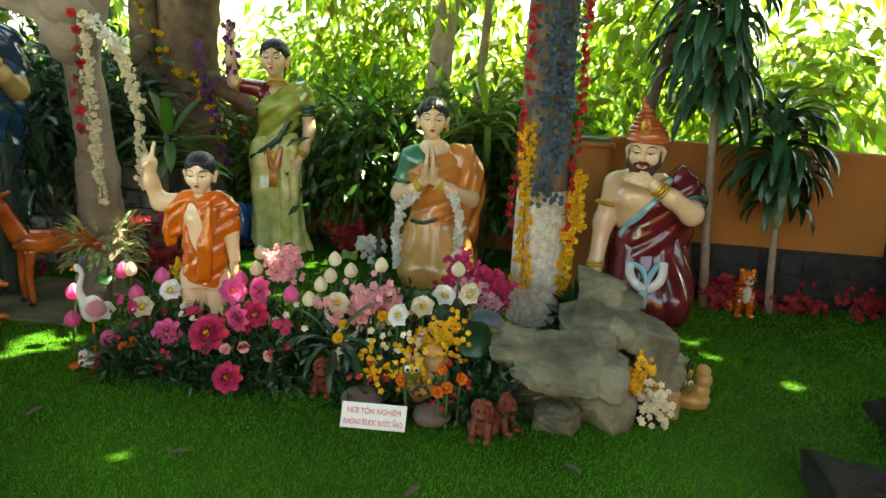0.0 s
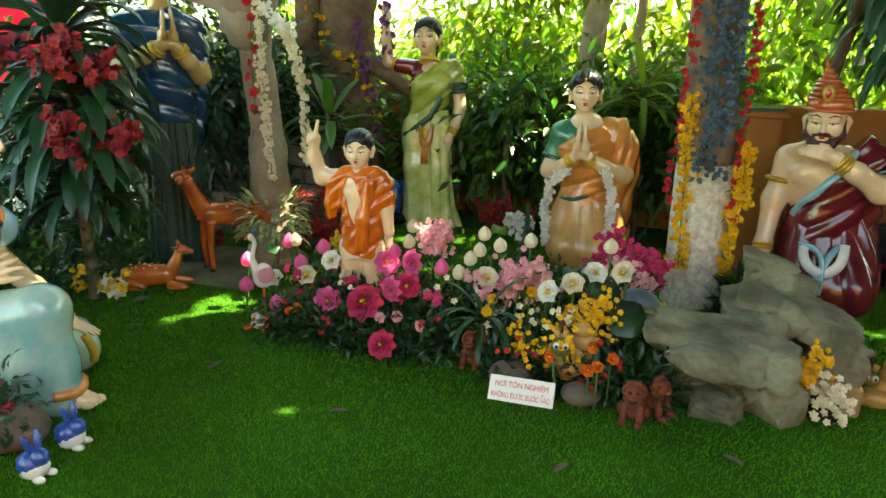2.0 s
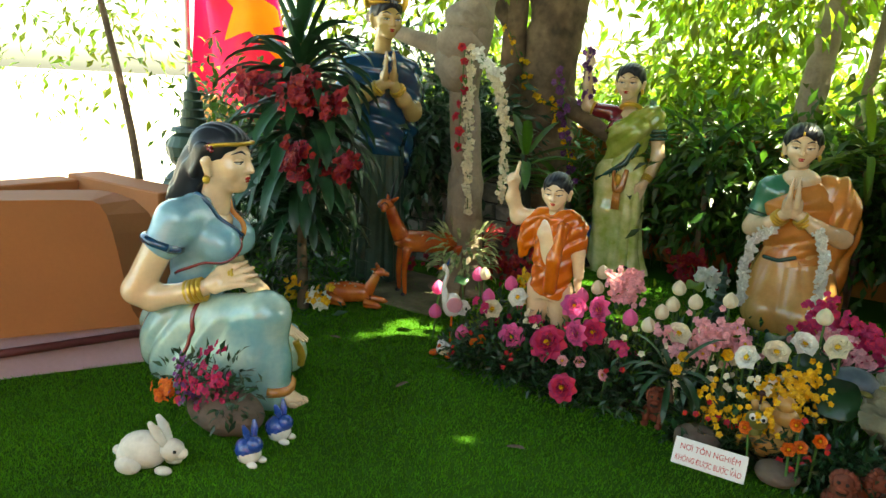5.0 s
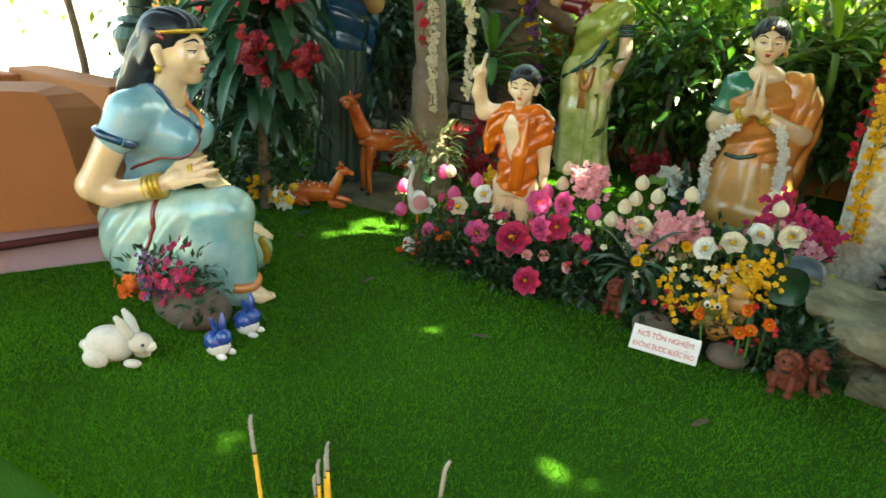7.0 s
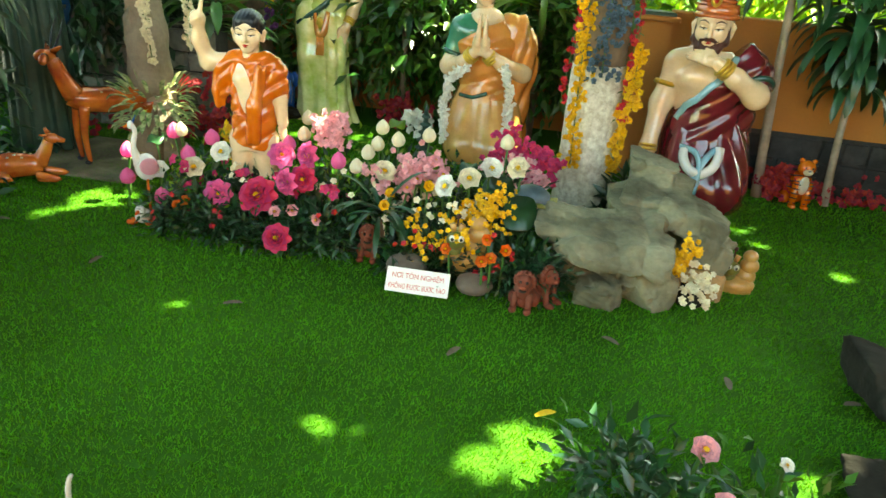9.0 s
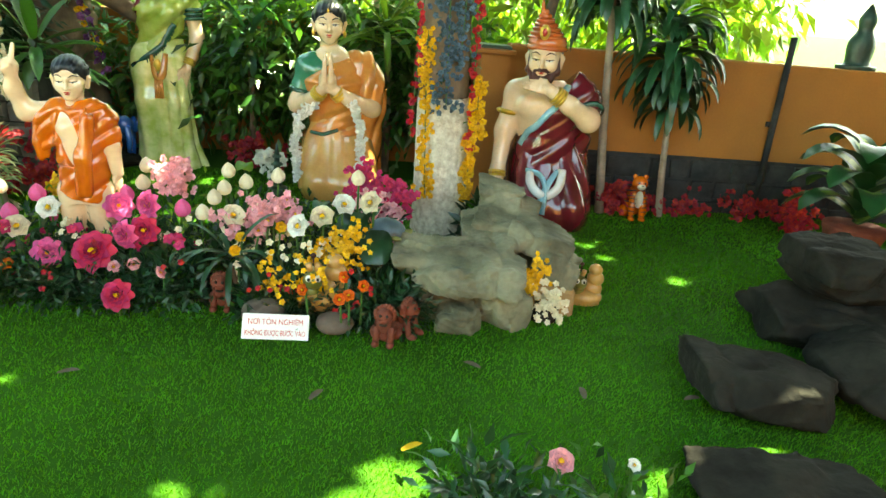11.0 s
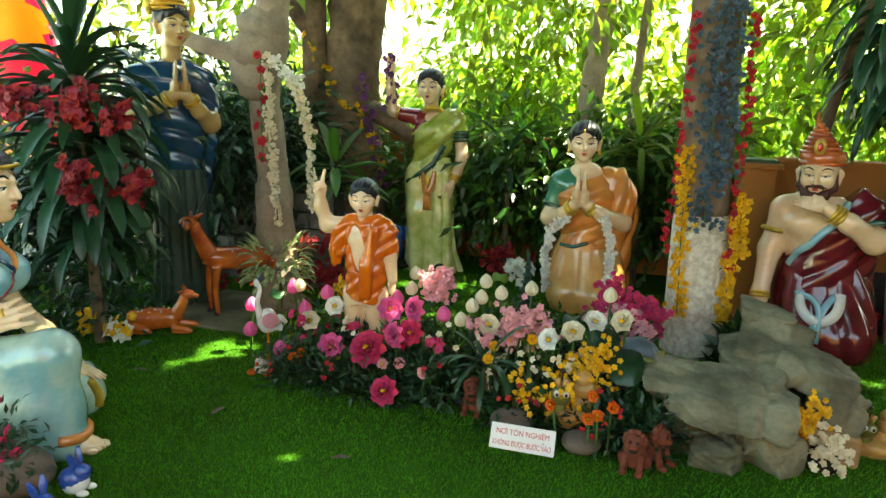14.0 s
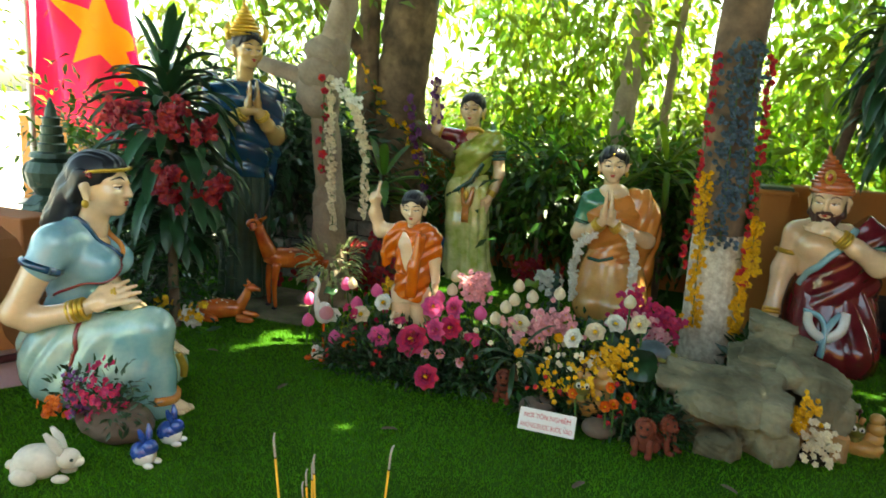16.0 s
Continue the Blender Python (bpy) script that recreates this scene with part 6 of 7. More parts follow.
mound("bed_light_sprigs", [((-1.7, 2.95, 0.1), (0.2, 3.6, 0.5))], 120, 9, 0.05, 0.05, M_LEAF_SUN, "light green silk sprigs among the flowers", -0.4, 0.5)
mound("rock_fringe", [((0.85, 4.0, 0.0), (1.02, 4.2, 0.2))], 20, 14, 0.05, 0.12, M_LEAF_DARK, "dark leaves behind the rock", -0.3)
soil = Mesh()
soil.loft([(-0.66, 3.36, 0.0, 0.98, 0.4), (-0.66, 3.36, 0.06, 0.9, 0.34), (-0.66, 3.36, 0.1, 0.6, 0.2), (-0.66, 3.36, 0.11, 0.1, 0.05)], 0, 48, 10, 7, 0.03)
solid("flower_bed_soil", soil, M_SOIL, "dark mounded soil under the silk flower bed", "soil", kind="structure")
rosette("strap_leaf_plant", (-0.42, 2.95, 0), (-0.42, 2.95, 0.22), 0.015, 18, 0.26, 0.035, 2.6, "arching dark strap-leaf plant in the flower bed", 0.0, 0.08, 0.1, 31)

# ---- strands of silk flowers ----
def strand(name, pts, n, size, petal, leaf, label, per=3, jit=0.02, width=0.0, kind="", parts=None):
    """A hanging strand: a cord set with small blossoms and leaves."""
    pts = [Vector(p) for p in pts]
    t = thing(name, Matrix.Translation(pts[0]), label, "garland", "flower strands")
    r = random.Random(int(abs(pts[0].x * 1000)) + n)
    o = pts[0]
    path = []
    for i in range(n):
        u = i / (n - 1) * (len(pts) - 1)
        k = min(int(u), len(pts) - 2)
        path.append(pts[k].lerp(pts[k + 1], u - k) - o)
    mb = Mesh()
    mb.tube([p - o for p in pts], 0.004, 0, 5)
    part("cord", mb, M_STEM, t)
    mb, lm = Mesh(), Mesh()
    for p in path:
        for _ in range(per):
            q = p + Vector((r.gauss(0, jit + width), r.gauss(0, jit), r.gauss(0, jit)))
            mb.petals(q, (r.uniform(-0.8, 0.8), -1, r.uniform(-0.4, 0.7)), 5, size * r.uniform(0.8, 1.2), size * 0.9, 62, 0, r.random())
            mb.petals(q, (r.uniform(-0.8, 0.8), -1, r.uniform(-0.4, 0.7)), 4, size * 0.6, size * 0.6, 35, 0, r.random())
        if leaf and r.random() < 0.7:
            lm.strap(p + Vector((r.gauss(0, jit + width), 0.01, 0)), (r.uniform(-1, 1), -0.4, r.uniform(-0.8, 0.5)), size * 2.0, size * 0.9, 0.6, 0, 3)
    part("blossoms", mb, petal, t)
    if leaf and lm.v:
        part("leaves", lm, leaf, t)
    return t


TX, TY = 0.6, 4.16
strand("flower_strand", [(0.49, 4.19, 1.33), (0.50, 4.18, 0.9), (0.53, 4.17, 0.28)], 56, 0.02, M_YELLOW, None, "yellow silk flower strand hung on the whitewashed trunk", 3, 0.014, 0.014)
strand("flower_strand", [(0.6, 4.17, 2.2), (0.61, 4.17, 1.6), (0.63, 4.16, 0.86)], 60, 0.021, M_BLUEP, M_LEAF_DARK, "blue-grey silk flower strand down the tree trunk", 4, 0.018, 0.036)
strand("flower_strand", [(0.70, 4.18, 2.2), (0.71, 4.18, 1.6), (0.70, 4.18, 1.15)], 36, 0.021, M_BLUEP, M_LEAF_DARK, "short blue-grey silk flower strand on the trunk", 3, 0.016, 0.016)
strand("flower_strand", [(0.46, 4.22, 2.1), (0.45, 4.21, 1.4), (0.41, 4.2, 0.7)], 24, 0.024, M_RED, M_LEAF, "red rosebud strand with green leaves on the trunk", 2, 0.012)
strand("flower_strand", [(0.78, 4.24, 2.1), (0.80, 4.24, 1.4), (0.80, 4.23, 0.6)], 28, 0.024, M_RED, M_LEAF, "red rosebud strand down the trunk's edge", 2, 0.012)
strand("flower_strand", [(0.84, 4.24, 1.05), (0.83, 4.23, 0.7), (0.79, 4.22, 0.26)], 30, 0.028, M_YELLOW, None, "large yellow silk flower strand on the trunk", 3, 0.014, 0.012)
strand("flower_strand", [(-2.24, 3.86, 1.83), (-2.22, 3.84, 1.3), (-2.17, 3.82, 0.72)], 46, 0.025, M_CREAM, M_LEAF, "white silk rose strand hung from the tree knot", 3, 0.016)
strand("flower_strand", [(-2.08, 3.9, 1.66), (-1.99, 3.9, 1.5), (-1.94, 3.9, 1.25), (-1.93, 3.88, 0.82)], 40, 0.024, M_CREAM, M_LEAF, "white silk rose strand looped from the tree", 3, 0.016)
strand("flower_strand", [(-2.28, 3.83, 1.82), (-2.28, 3.82, 1.5), (-2.27, 3.81, 1.15)], 8, 0.036, M_RED, M_LEAF, "sparse red rose strand on the knotted tree", 1, 0.014)
strand("flower_strand", [(-2.2, 3.86, 1.8), (-2.1, 3.85, 1.72), (-1.98, 3.86, 1.66)], 12, 0.026, M_SNOW, M_LEAF, "white silk flower swag over the tree knot", 3, 0.018)
strand("flower_strand", [(-2.84, 5.46, 2.1), (-2.6, 5.5, 1.6), (-2.3, 5.48, 1.4), (-2.1, 5.5, 0.9)], 26, 0.034, M_YELLOW, M_LEAF, "yellow silk flower strand wound round the thick trunk", 1, 0.02)
strand("flower_strand", [(-2.3, 5.48, 1.75), (-2.2, 5.5, 1.3), (-2.1, 5.5, 0.8)], 22, 0.034, M_PURPLE, M_LEAF, "purple silk flower strand beside the thick trunk", 2, 0.03)
strand("flower_strand", [(-2.06, 5.56, 1.95), (-2.07, 5.55, 1.75), (-2.04, 5.55, 1.5)], 18, 0.03, M_PURPLE, M_LEAF, "purple flower sprig held by the standing statue", 2, 0.03)
strand("white_garland", [(-0.3, 4.86, 0.74), (-0.42, 4.82, 0.62), (-0.44, 4.82, 0.4), (-0.42, 4.8, 0.18)], 46, 0.02, M_SNOW, None, "white tinsel flower garland over the praying statue's arm", 5, 0.014)
strand("white_garland", [(-0.02, 4.84, 0.76), (0.04, 4.8, 0.6), (0.05, 4.79, 0.35), (0.04, 4.77, 0.06)], 52, 0.02, M_SNOW, None, "white tinsel flower garland hanging from praying hands", 5, 0.014)

# ---- small figures ----
def deer(lying):
    mb = Mesh()
    if not lying:
        mb.tube([(0, 0.26, 0.38), (0, 0.1, 0.37), (0, -0.12, 0.39), (0, -0.2, 0.42)], [0.07, 0.085, 0.08, 0.06], 0, 16)
        mb.tube([(0, -0.18, 0.42), (0, -0.24, 0.55), (0, -0.27, 0.64)], [0.065, 0.045, 0.035], 0, 14)
        mb.ell((0, -0.3, 0.655), (0.04, 0.06, 0.04), 0)
        mb.tube([(0.01, -0.31, 0.655), (0.085, -0.35, 0.635)], [0.03, 0.018], 0, 10)
        for s in (-1, 1):
            mb.tube([(s * 0.03, -0.27, 0.68), (s * 0.09, -0.25, 0.72)], [0.02, 0.008], 0, 8, flat=0.5)
            mb.tube([(s * 0.045, -0.15, 0.36), (s * 0.05, -0.17, 0.2), (s * 0.05, -0.16, 0.02)], [0.035, 0.02, 0.014], 0, 10)
            mb.tube([(s * 0.05, 0.22, 0.36), (s * 0.055, 0.24, 0.22), (s * 0.055, 0.27, 0.18), (s * 0.055, 0.24, 0.02)], [0.05, 0.026, 0.018, 0.014], 0, 10)
            for y in (-0.17, 0.23):
                mb.ell((s * 0.05, y, 0.014), (0.016, 0.022, 0.015), 1, n=8, rows=6)
            mb.ell((s * 0.037, -0.325, 0.665), (0.006, 0.01, 0.01), 1, n=8, rows=6)
            mb.tube([(s * 0.02, -0.26, 0.69), (s * 0.05, -0.23, 0.78), (s * 0.04, -0.2, 0.86)], [0.006, 0.005, 0.003], 1, 6)
        mb.ell((0, 0.33, 0.4), (0.02, 0.03, 0.04), 2)
        for i in range(22):
            a = i * 2.4
            mb.ell((math.sin(a) * 0.065, -0.1 + 0.35 * (i / 22), 0.425 + 0.02 * math.cos(a)), (0.012, 0.012, 0.006), 2, n=7, rows=4)
    else:
        mb.tube([(0, 0.2, 0.08), (0, 0.05, 0.09), (0, -0.12, 0.1)], [0.06, 0.08, 0.06], 0, 16)
        mb.tube([(0, -0.1, 0.11), (0, -0.15, 0.2), (0, -0.17, 0.25)], [0.05, 0.035, 0.028], 0, 12)
        mb.ell((0, -0.19, 0.265), (0.032, 0.045, 0.032), 0)
        mb.tube([(0, -0.2, 0.265), (0, -0.26, 0.25)], [0.024, 0.014], 0, 10)
        for s in (-1, 1):
            mb.tube([(s * 0.025, -0.17, 0.285), (s * 0.07, -0.15, 0.3)], [0.016, 0.006], 0, 8, flat=0.5)
            mb.tube([(s * 0.05, -0.1, 0.05), (s * 0.07, -0.22, 0.03), (s * 0.06, -0.1, 0.02)], [0.028, 0.018, 0.012], 0, 8)
            mb.tube([(s * 0.06, 0.16, 0.06), (s * 0.09, 0.04, 0.03), (s * 0.08, 0.18, 0.02)], [0.045, 0.02, 0.012], 0, 8)
            mb.tube([(s * 0.012, -0.17, 0.29), (s * 0.015, -0.16, 0.33)], [0.006, 0.003], 0, 6)
        for i in range(14):
            a = i * 2.4
            mb.ell((math.sin(a) * 0.055, -0.06 + 0.22 * (i / 14), 0.155 + 0.01 * math.cos(a)), (0.009, 0.009, 0.005), 2, n=6, rows=4)
    return mb


M_FAWN = enamel("orange_deer_enamel", (0.66, 0.19, 0.035), (0.5, 0.1, 0.02), 9.0)
solid("deer_statue", deer(False), [M_DEER, M_HAIR, M_CREAM], "glossy chestnut spotted deer statue standing on the lawn edge", "statue", pose(-2.53, 3.83, 0.012, 0, 0, -32) @ Matrix.Diagonal((1.25, 1.1, 1.06, 1)))
solid("deer_statue", deer(True), [M_FAWN, M_HAIR, M_CREAM], "small glossy orange fawn statue lying on the lawn", "statue", pose(-2.74, 3.26, 0, 0, 0, 112))
mb = Mesh()
mb.box((-2.95, 3.42, 0), (-2.2, 4.25, 0.012), 0, 0.004)
solid("stone_slab", mb, M_ROCK, "flat grey paving slab under the deer", "slab", smooth=False)


def rabbit(ears):
    mb = Mesh()
    mb.ell((0, 0.03, 0.085), (0.07, 0.11, 0.085), 0, n=18, rows=12)
    mb.ell((0, 0.1, 0.06), (0.055, 0.05, 0.055), 0)
    mb.ell((0, -0.1, 0.1), (0.045, 0.055, 0.048), 0, n=16, rows=10)
    mb.ell((0, -0.14, 0.085), (0.028, 0.03, 0.026), 0)
    for s in (-1, 1):
        if ears:
            mb.tube([(s * 0.02, -0.08, 0.13), (s * 0.03, -0.05, 0.19), (s * 0.035, -0.02, 0.24)], [0.016, 0.024, 0.008], 0, 10, flat=0.5)
        mb.ell((s * 0.045, -0.08, 0.02), (0.022, 0.04, 0.02), 0)
        mb.ell((s * 0.06, 0.07, 0.04), (0.03, 0.06, 0.045), 0)
        mb.ell((s * 0.036, -0.13, 0.11), (0.008, 0.008, 0.008), 1, n=8, rows=6)
    mb.ell((0, 0.15, 0.07), (0.022, 0.022, 0.022), 0)
    return mb


WR = solid("rabbit_figurine", rabbit(True), [mat("white_ceramic", (0.72, 0.68, 0.6), 0.5, 0.2, 12, 60, 0.2), M_HAIR], "white ceramic rabbit figurine sitting on the lawn", "figurine", pose(-1.97, 1.17, 0, 0, 0, 118) @ Matrix.Scale(0.92, 4))
BLUE_RABBIT = [mat("blue_white_ceramic", (0.02, 0.06, 0.32), 0.25, 0.2, 22, 60, 0.05, coat=0.6, second=(0.02, 0.07, 0.30)), M_WHITE]


def blue_rabbit():
    mb = Mesh()
    mb.ell((0, 0.0, 0.05), (0.055, 0.06, 0.05), 1, n=16, rows=10, wob=0.1)
    mb.ell((0, 0.008, 0.065), (0.055, 0.062, 0.058), 0, n=16, rows=10)
    mb.ell((0, -0.035, 0.1), (0.036, 0.04, 0.038), 0, n=14, rows=9)
    for s in (-1, 1):
        mb.tube([(s * 0.014, -0.02, 0.12), (s * 0.025, -0.01, 0.16), (s * 0.034, 0.0, 0.2)], [0.011, 0.017, 0.006], 0, 8, flat=0.5)
        mb.ell((s * 0.03, -0.045, 0.015), (0.018, 0.03, 0.015), 1)
    return mb


solid("rabbit_figurine", blue_rabbit(), BLUE_RABBIT, "small blue and white porcelain rabbit beside a stone", "figurine", pose(-1.70, 1.44, 0, 0, 0, 95) @ Matrix.Scale(0.92, 4))
solid("rabbit_figurine", blue_rabbit(), BLUE_RABBIT, "small blue porcelain rabbit near the statue's foot", "figurine", pose(-1.74, 1.64, 0, 0, 0, 105) @ Matrix.Scale(0.92, 4))


def goose():
    mb = Mesh()
    mb.ell((0, 0.02, 0.3), (0.07, 0.11, 0.08), 0, n=16, rows=10)
    mb.tube([(0, -0.05, 0.33), (0, -0.08, 0.42), (0, -0.05, 0.5), (0, -0.07, 0.54)], [0.05, 0.028, 0.022, 0.02], 0, 12)
    mb.ell((0, -0.085, 0.545), (0.022, 0.032, 0.024), 0)
    mb.tube([(0, -0.1, 0.545), (0, -0.15, 0.535)], [0.013, 0.005], 1, 8)
    mb.tube([(0, -0.06, 0.56), (0, -0.03, 0.6)], [0.012, 0.004], 2, 8)
    for s in (-1, 1):
        mb.ell((s * 0.06, 0.04, 0.31), (0.02, 0.09, 0.05), 3)
        mb.tube([(s * 0.03, 0.02, 0.24), (s * 0.03, 0.02, 0.0)], 0.008, 1, 8)
        mb.ell((s * 0.03, -0.01, 0.008), (0.025, 0.04, 0.008), 1)
    return mb


solid("goose_figurine", goose(), [M_WHITE, M_FLAME, M_COBALT, M_ROSE], "white ceramic goose figurine among lotus flowers", "figurine", pose(-1.76, 3.02, 0, 0, 0, -50))
bpy.data.objects["goose_figurine"].scale = (0.6, 0.55, 0.95)


def duck():
    mb = Mesh()
    mb.ell((0, 0.0, 0.04), (0.045, 0.06, 0.04), 0)
    mb.ell((0, -0.04, 0.085), (0.026, 0.03, 0.026), 0)
    mb.tube([(0, -0.06, 0.085), (0, -0.09, 0.08)], [0.012, 0.006], 1, 8)
    for s in (-1, 1):
        mb.ell((s * 0.05, -0.03, 0.015), (0.03, 0.04, 0.015), 1)
    return mb


solid("duck_figurine", duck(), [M_WHITE, M_FLAME], "tiny white duck figurine with orange feet on the lawn", "figurine", pose(-1.73, 2.93, 0, 0, 0, 10))


def elephant():
    mb = Mesh()
    mb.ell((0, 0.05, 0.22), (0.1, 0.14, 0.11), 0, n=18, rows=12)
    mb.ell((0, -0.1, 0.26), (0.075, 0.075, 0.08), 0, n=16, rows=10)
    mb.tube([(0, -0.16, 0.25), (0, -0.2, 0.16), (0, -0.19, 0.06)], [0.035, 0.025, 0.016], 0, 10)
    for s in (-1, 1):
        mb.ell((s * 0.09, -0.07, 0.25), (0.012, 0.05, 0.07), 0, (0, 0, s * 25))
        for y in (-0.04, 0.13):
            mb.tube([(s * 0.06, y, 0.18), (s * 0.06, y, 0.0)], [0.045, 0.04], 0, 12)
    return mb


solid("elephant_figurine", elephant(), M_COBALT, "blue ceramic elephant figurine on a low dark stone", "figurine", pose(-2.03, 5.55, 0.1, 0, 0, 40))
stone("border_stone", (-2.3, 5.35, 0), (-1.8, 5.75, 0.12), 15, M_ROCK_DARK, "low dark stone under the blue elephant")


def lion():
    mb = Mesh()
    mb.ell((0, 0.02, 0.05), (0.06, 0.07, 0.055), 0, wob=0.3)
    mb.ell((0, -0.01, 0.1), (0.05, 0.05, 0.055), 0, wob=0.3)
    mb.ell((0, -0.035, 0.145), (0.042, 0.042, 0.04), 0, wob=0.2)
    for i in range(16):
        a = i * math.tau / 16
        mb.ell((math.cos(a) * 0.045, -0.02, 0.145 + math.sin(a) * 0.04), (0.014, 0.018, 0.014), 0, n=8, rows=6)
    mb.ell((0, -0.075, 0.132), (0.024, 0.014, 0.012), 0)
    mb.ell((0, -0.07, 0.112), (0.02, 0.012, 0.008), 1)
    for s in (-1, 1):
        mb.ell((s * 0.016, -0.073, 0.158), (0.008, 0.006, 0.008), 1, n=8, rows=6)
        mb.tube([(s * 0.035, -0.04, 0.09), (s * 0.036, -0.06, 0.012)], [0.018, 0.016], 0, 8)
        mb.ell((s * 0.036, -0.075, 0.012), (0.02, 0.028, 0.014), 0)
        mb.ell((s * 0.055, 0.03, 0.03), (0.025, 0.045, 0.032), 0)
    return mb


L = solid("lion_figurine", lion(), [M_TERRA, M_SOIL], "red terracotta guardian lion figurine before the flower bed", "figurine", pose(0.36, 2.66, 0, 0, 0, -6), "terracotta lions")
L.scale = (0.95, 0.95, 0.98)
L2 = copy_thing(L, pose(-0.46, 2.93, 0, 0, 0, 4))
tagged(L2, "red terracotta guardian lion figurine under arching leaves")
L3 = copy_thing(L, pose(0.44, 2.74, 0, 0, 0, 60))
tagged(L3, "red terracotta lion figurine turned toward the rock")


def snail(shell):
    mb = Mesh()
    mb.tube([(-0.09, -0.02, 0.03), (0.0, -0.02, 0.03), (0.08, 0, 0.03)], [0.035, 0.055, 0.045], 0, 14)
    mb.ell((0.01, 0.0, 0.04), (0.1, 0.08, 0.045), 0)
    for i, (x, z, r) in enumerate(((0.05, 0.08, 0.055), (0.06, 0.14, 0.048), (0.055, 0.19, 0.038))):
        mb.ell((x, 0.02, z), (r, r, r * 0.9), 0, n=16, rows=10)
    mb.ell((-0.03, -0.04, 0.13), (0.042, 0.042, 0.04), 1, n=16, rows=10)
    mb.ell((-0.03, -0.02, 0.07), (0.035, 0.035, 0.05), 1)
    for s in (-1, 1):
        mb.ell((-0.03 + s * 0.018, -0.075, 0.15), (0.014, 0.012, 0.016), 2, n=10, rows=8)
        mb.ell((-0.03 + s * 0.018, -0.087, 0.15), (0.006, 0.004, 0.008), 3, n=8, rows=6)
        mb.tube([(-0.03 + s * 0.012, -0.03, 0.165), (-0.03 + s * 0.02, -0.03, 0.2)], [0.012, 0.014], 0, 8)
    mb.ell((-0.03, -0.03, 0.235), (0.012, 0.012, 0.012), 4, n=10, rows=8)
    mb.tube([(-0.03, -0.03, 0.19), (-0.03, -0.03, 0.235)], 0.004, 4, 6)
    return mb


M_CARAMEL = mat("caramel_ceramic", (0.55, 0.30, 0.09), 0.35, 0.3, 9, 50, 0.1, coat=0.3)
M_OLIVE = mat("olive_ceramic", (0.19, 0.19, 0.04), 0.4, 0.3, 9, 50, 0.1, coat=0.3)
solid("snail_figurine", snail(0), [M_CARAMEL, M_OLIVE, M_WHITE, M_HAIR, M_BROWN], "caramel and olive ceramic snail figurine on the lawn", "figurine", pose(1.42, 3.22, 0, 0, 0, -8))
S2 = solid("snail_figurine", snail(0), [M_CARAMEL, M_OLIVE, M_WHITE, M_HAIR, M_BROWN], "caramel ceramic snail figurine in yellow orchids", "figurine", pose(0.03, 2.88, 0.06, 0, 0, 8))
S2.scale = (1.2, 1.1, 1.15)
stone("border_stone", (-0.1, 2.8, 0), (0.18, 3.0, 0.1), 16, M_ROCK_DARK, "dark stone hidden under the orchids")


def turtle():
    mb = Mesh()
    mb.loft([(0, 0, 0.0, 0.1, 0.075), (0, 0, 0.03, 0.1, 0.075), (0, 0, 0.065, 0.075, 0.055), (0, 0, 0.085, 0.03, 0.022), (0, 0, 0.088, 0.003, 0.003)], 0, 28, 14)
    mb.tube([(0.08, 0, 0.025), (0.13, 0, 0.035)], [0.02, 0.022], 1, 10)
    for s in (-1, 1):
        for x in (-0.06, 0.06):
            mb.ell((x, s * 0.075, 0.012), (0.03, 0.025, 0.012), 1)
    return mb


solid("turtle_figurine", turtle(), [mat("slate_blue_ceramic", (0.06, 0.09, 0.11), 0.4, 0.3, 14, 50, 0.2), M_OLIVE], "dark blue-grey turtle figurine on the rock's edge", "figurine", pose(0.33, 3.22, 0.33, 0, 6, -10))


def little_pagoda():
    mb = Mesh()
    mb.box((-0.09, -0.09, 0), (0.09, 0.09, 0.06), 0, 0.01)
    for i in range(7):
        r, z = 0.085 - 0.009 * i, 0.06 + 0.055 * i
        mb.loft([(0, 0, z, r * 0.6, r * 0.6), (0, 0, z + 0.03, r * 0.6, r * 0.6), (0, 0, z + 0.036, r, r), (0, 0, z + 0.044, r * 0.95, r * 0.95), (0, 0, z + 0.056, r * 0.5, r * 0.5)], 0, 12, 9)
    mb.tube([(0, 0, 0.44), (0, 0, 0.52)], [0.02, 0.004], 0, 8)
    return mb


solid("miniature_pagoda", little_pagoda(), M_GLAZE, "small dark green tiered pagoda ornament on the lawn", "ornament", pose(-0.49, 4.4, 0))


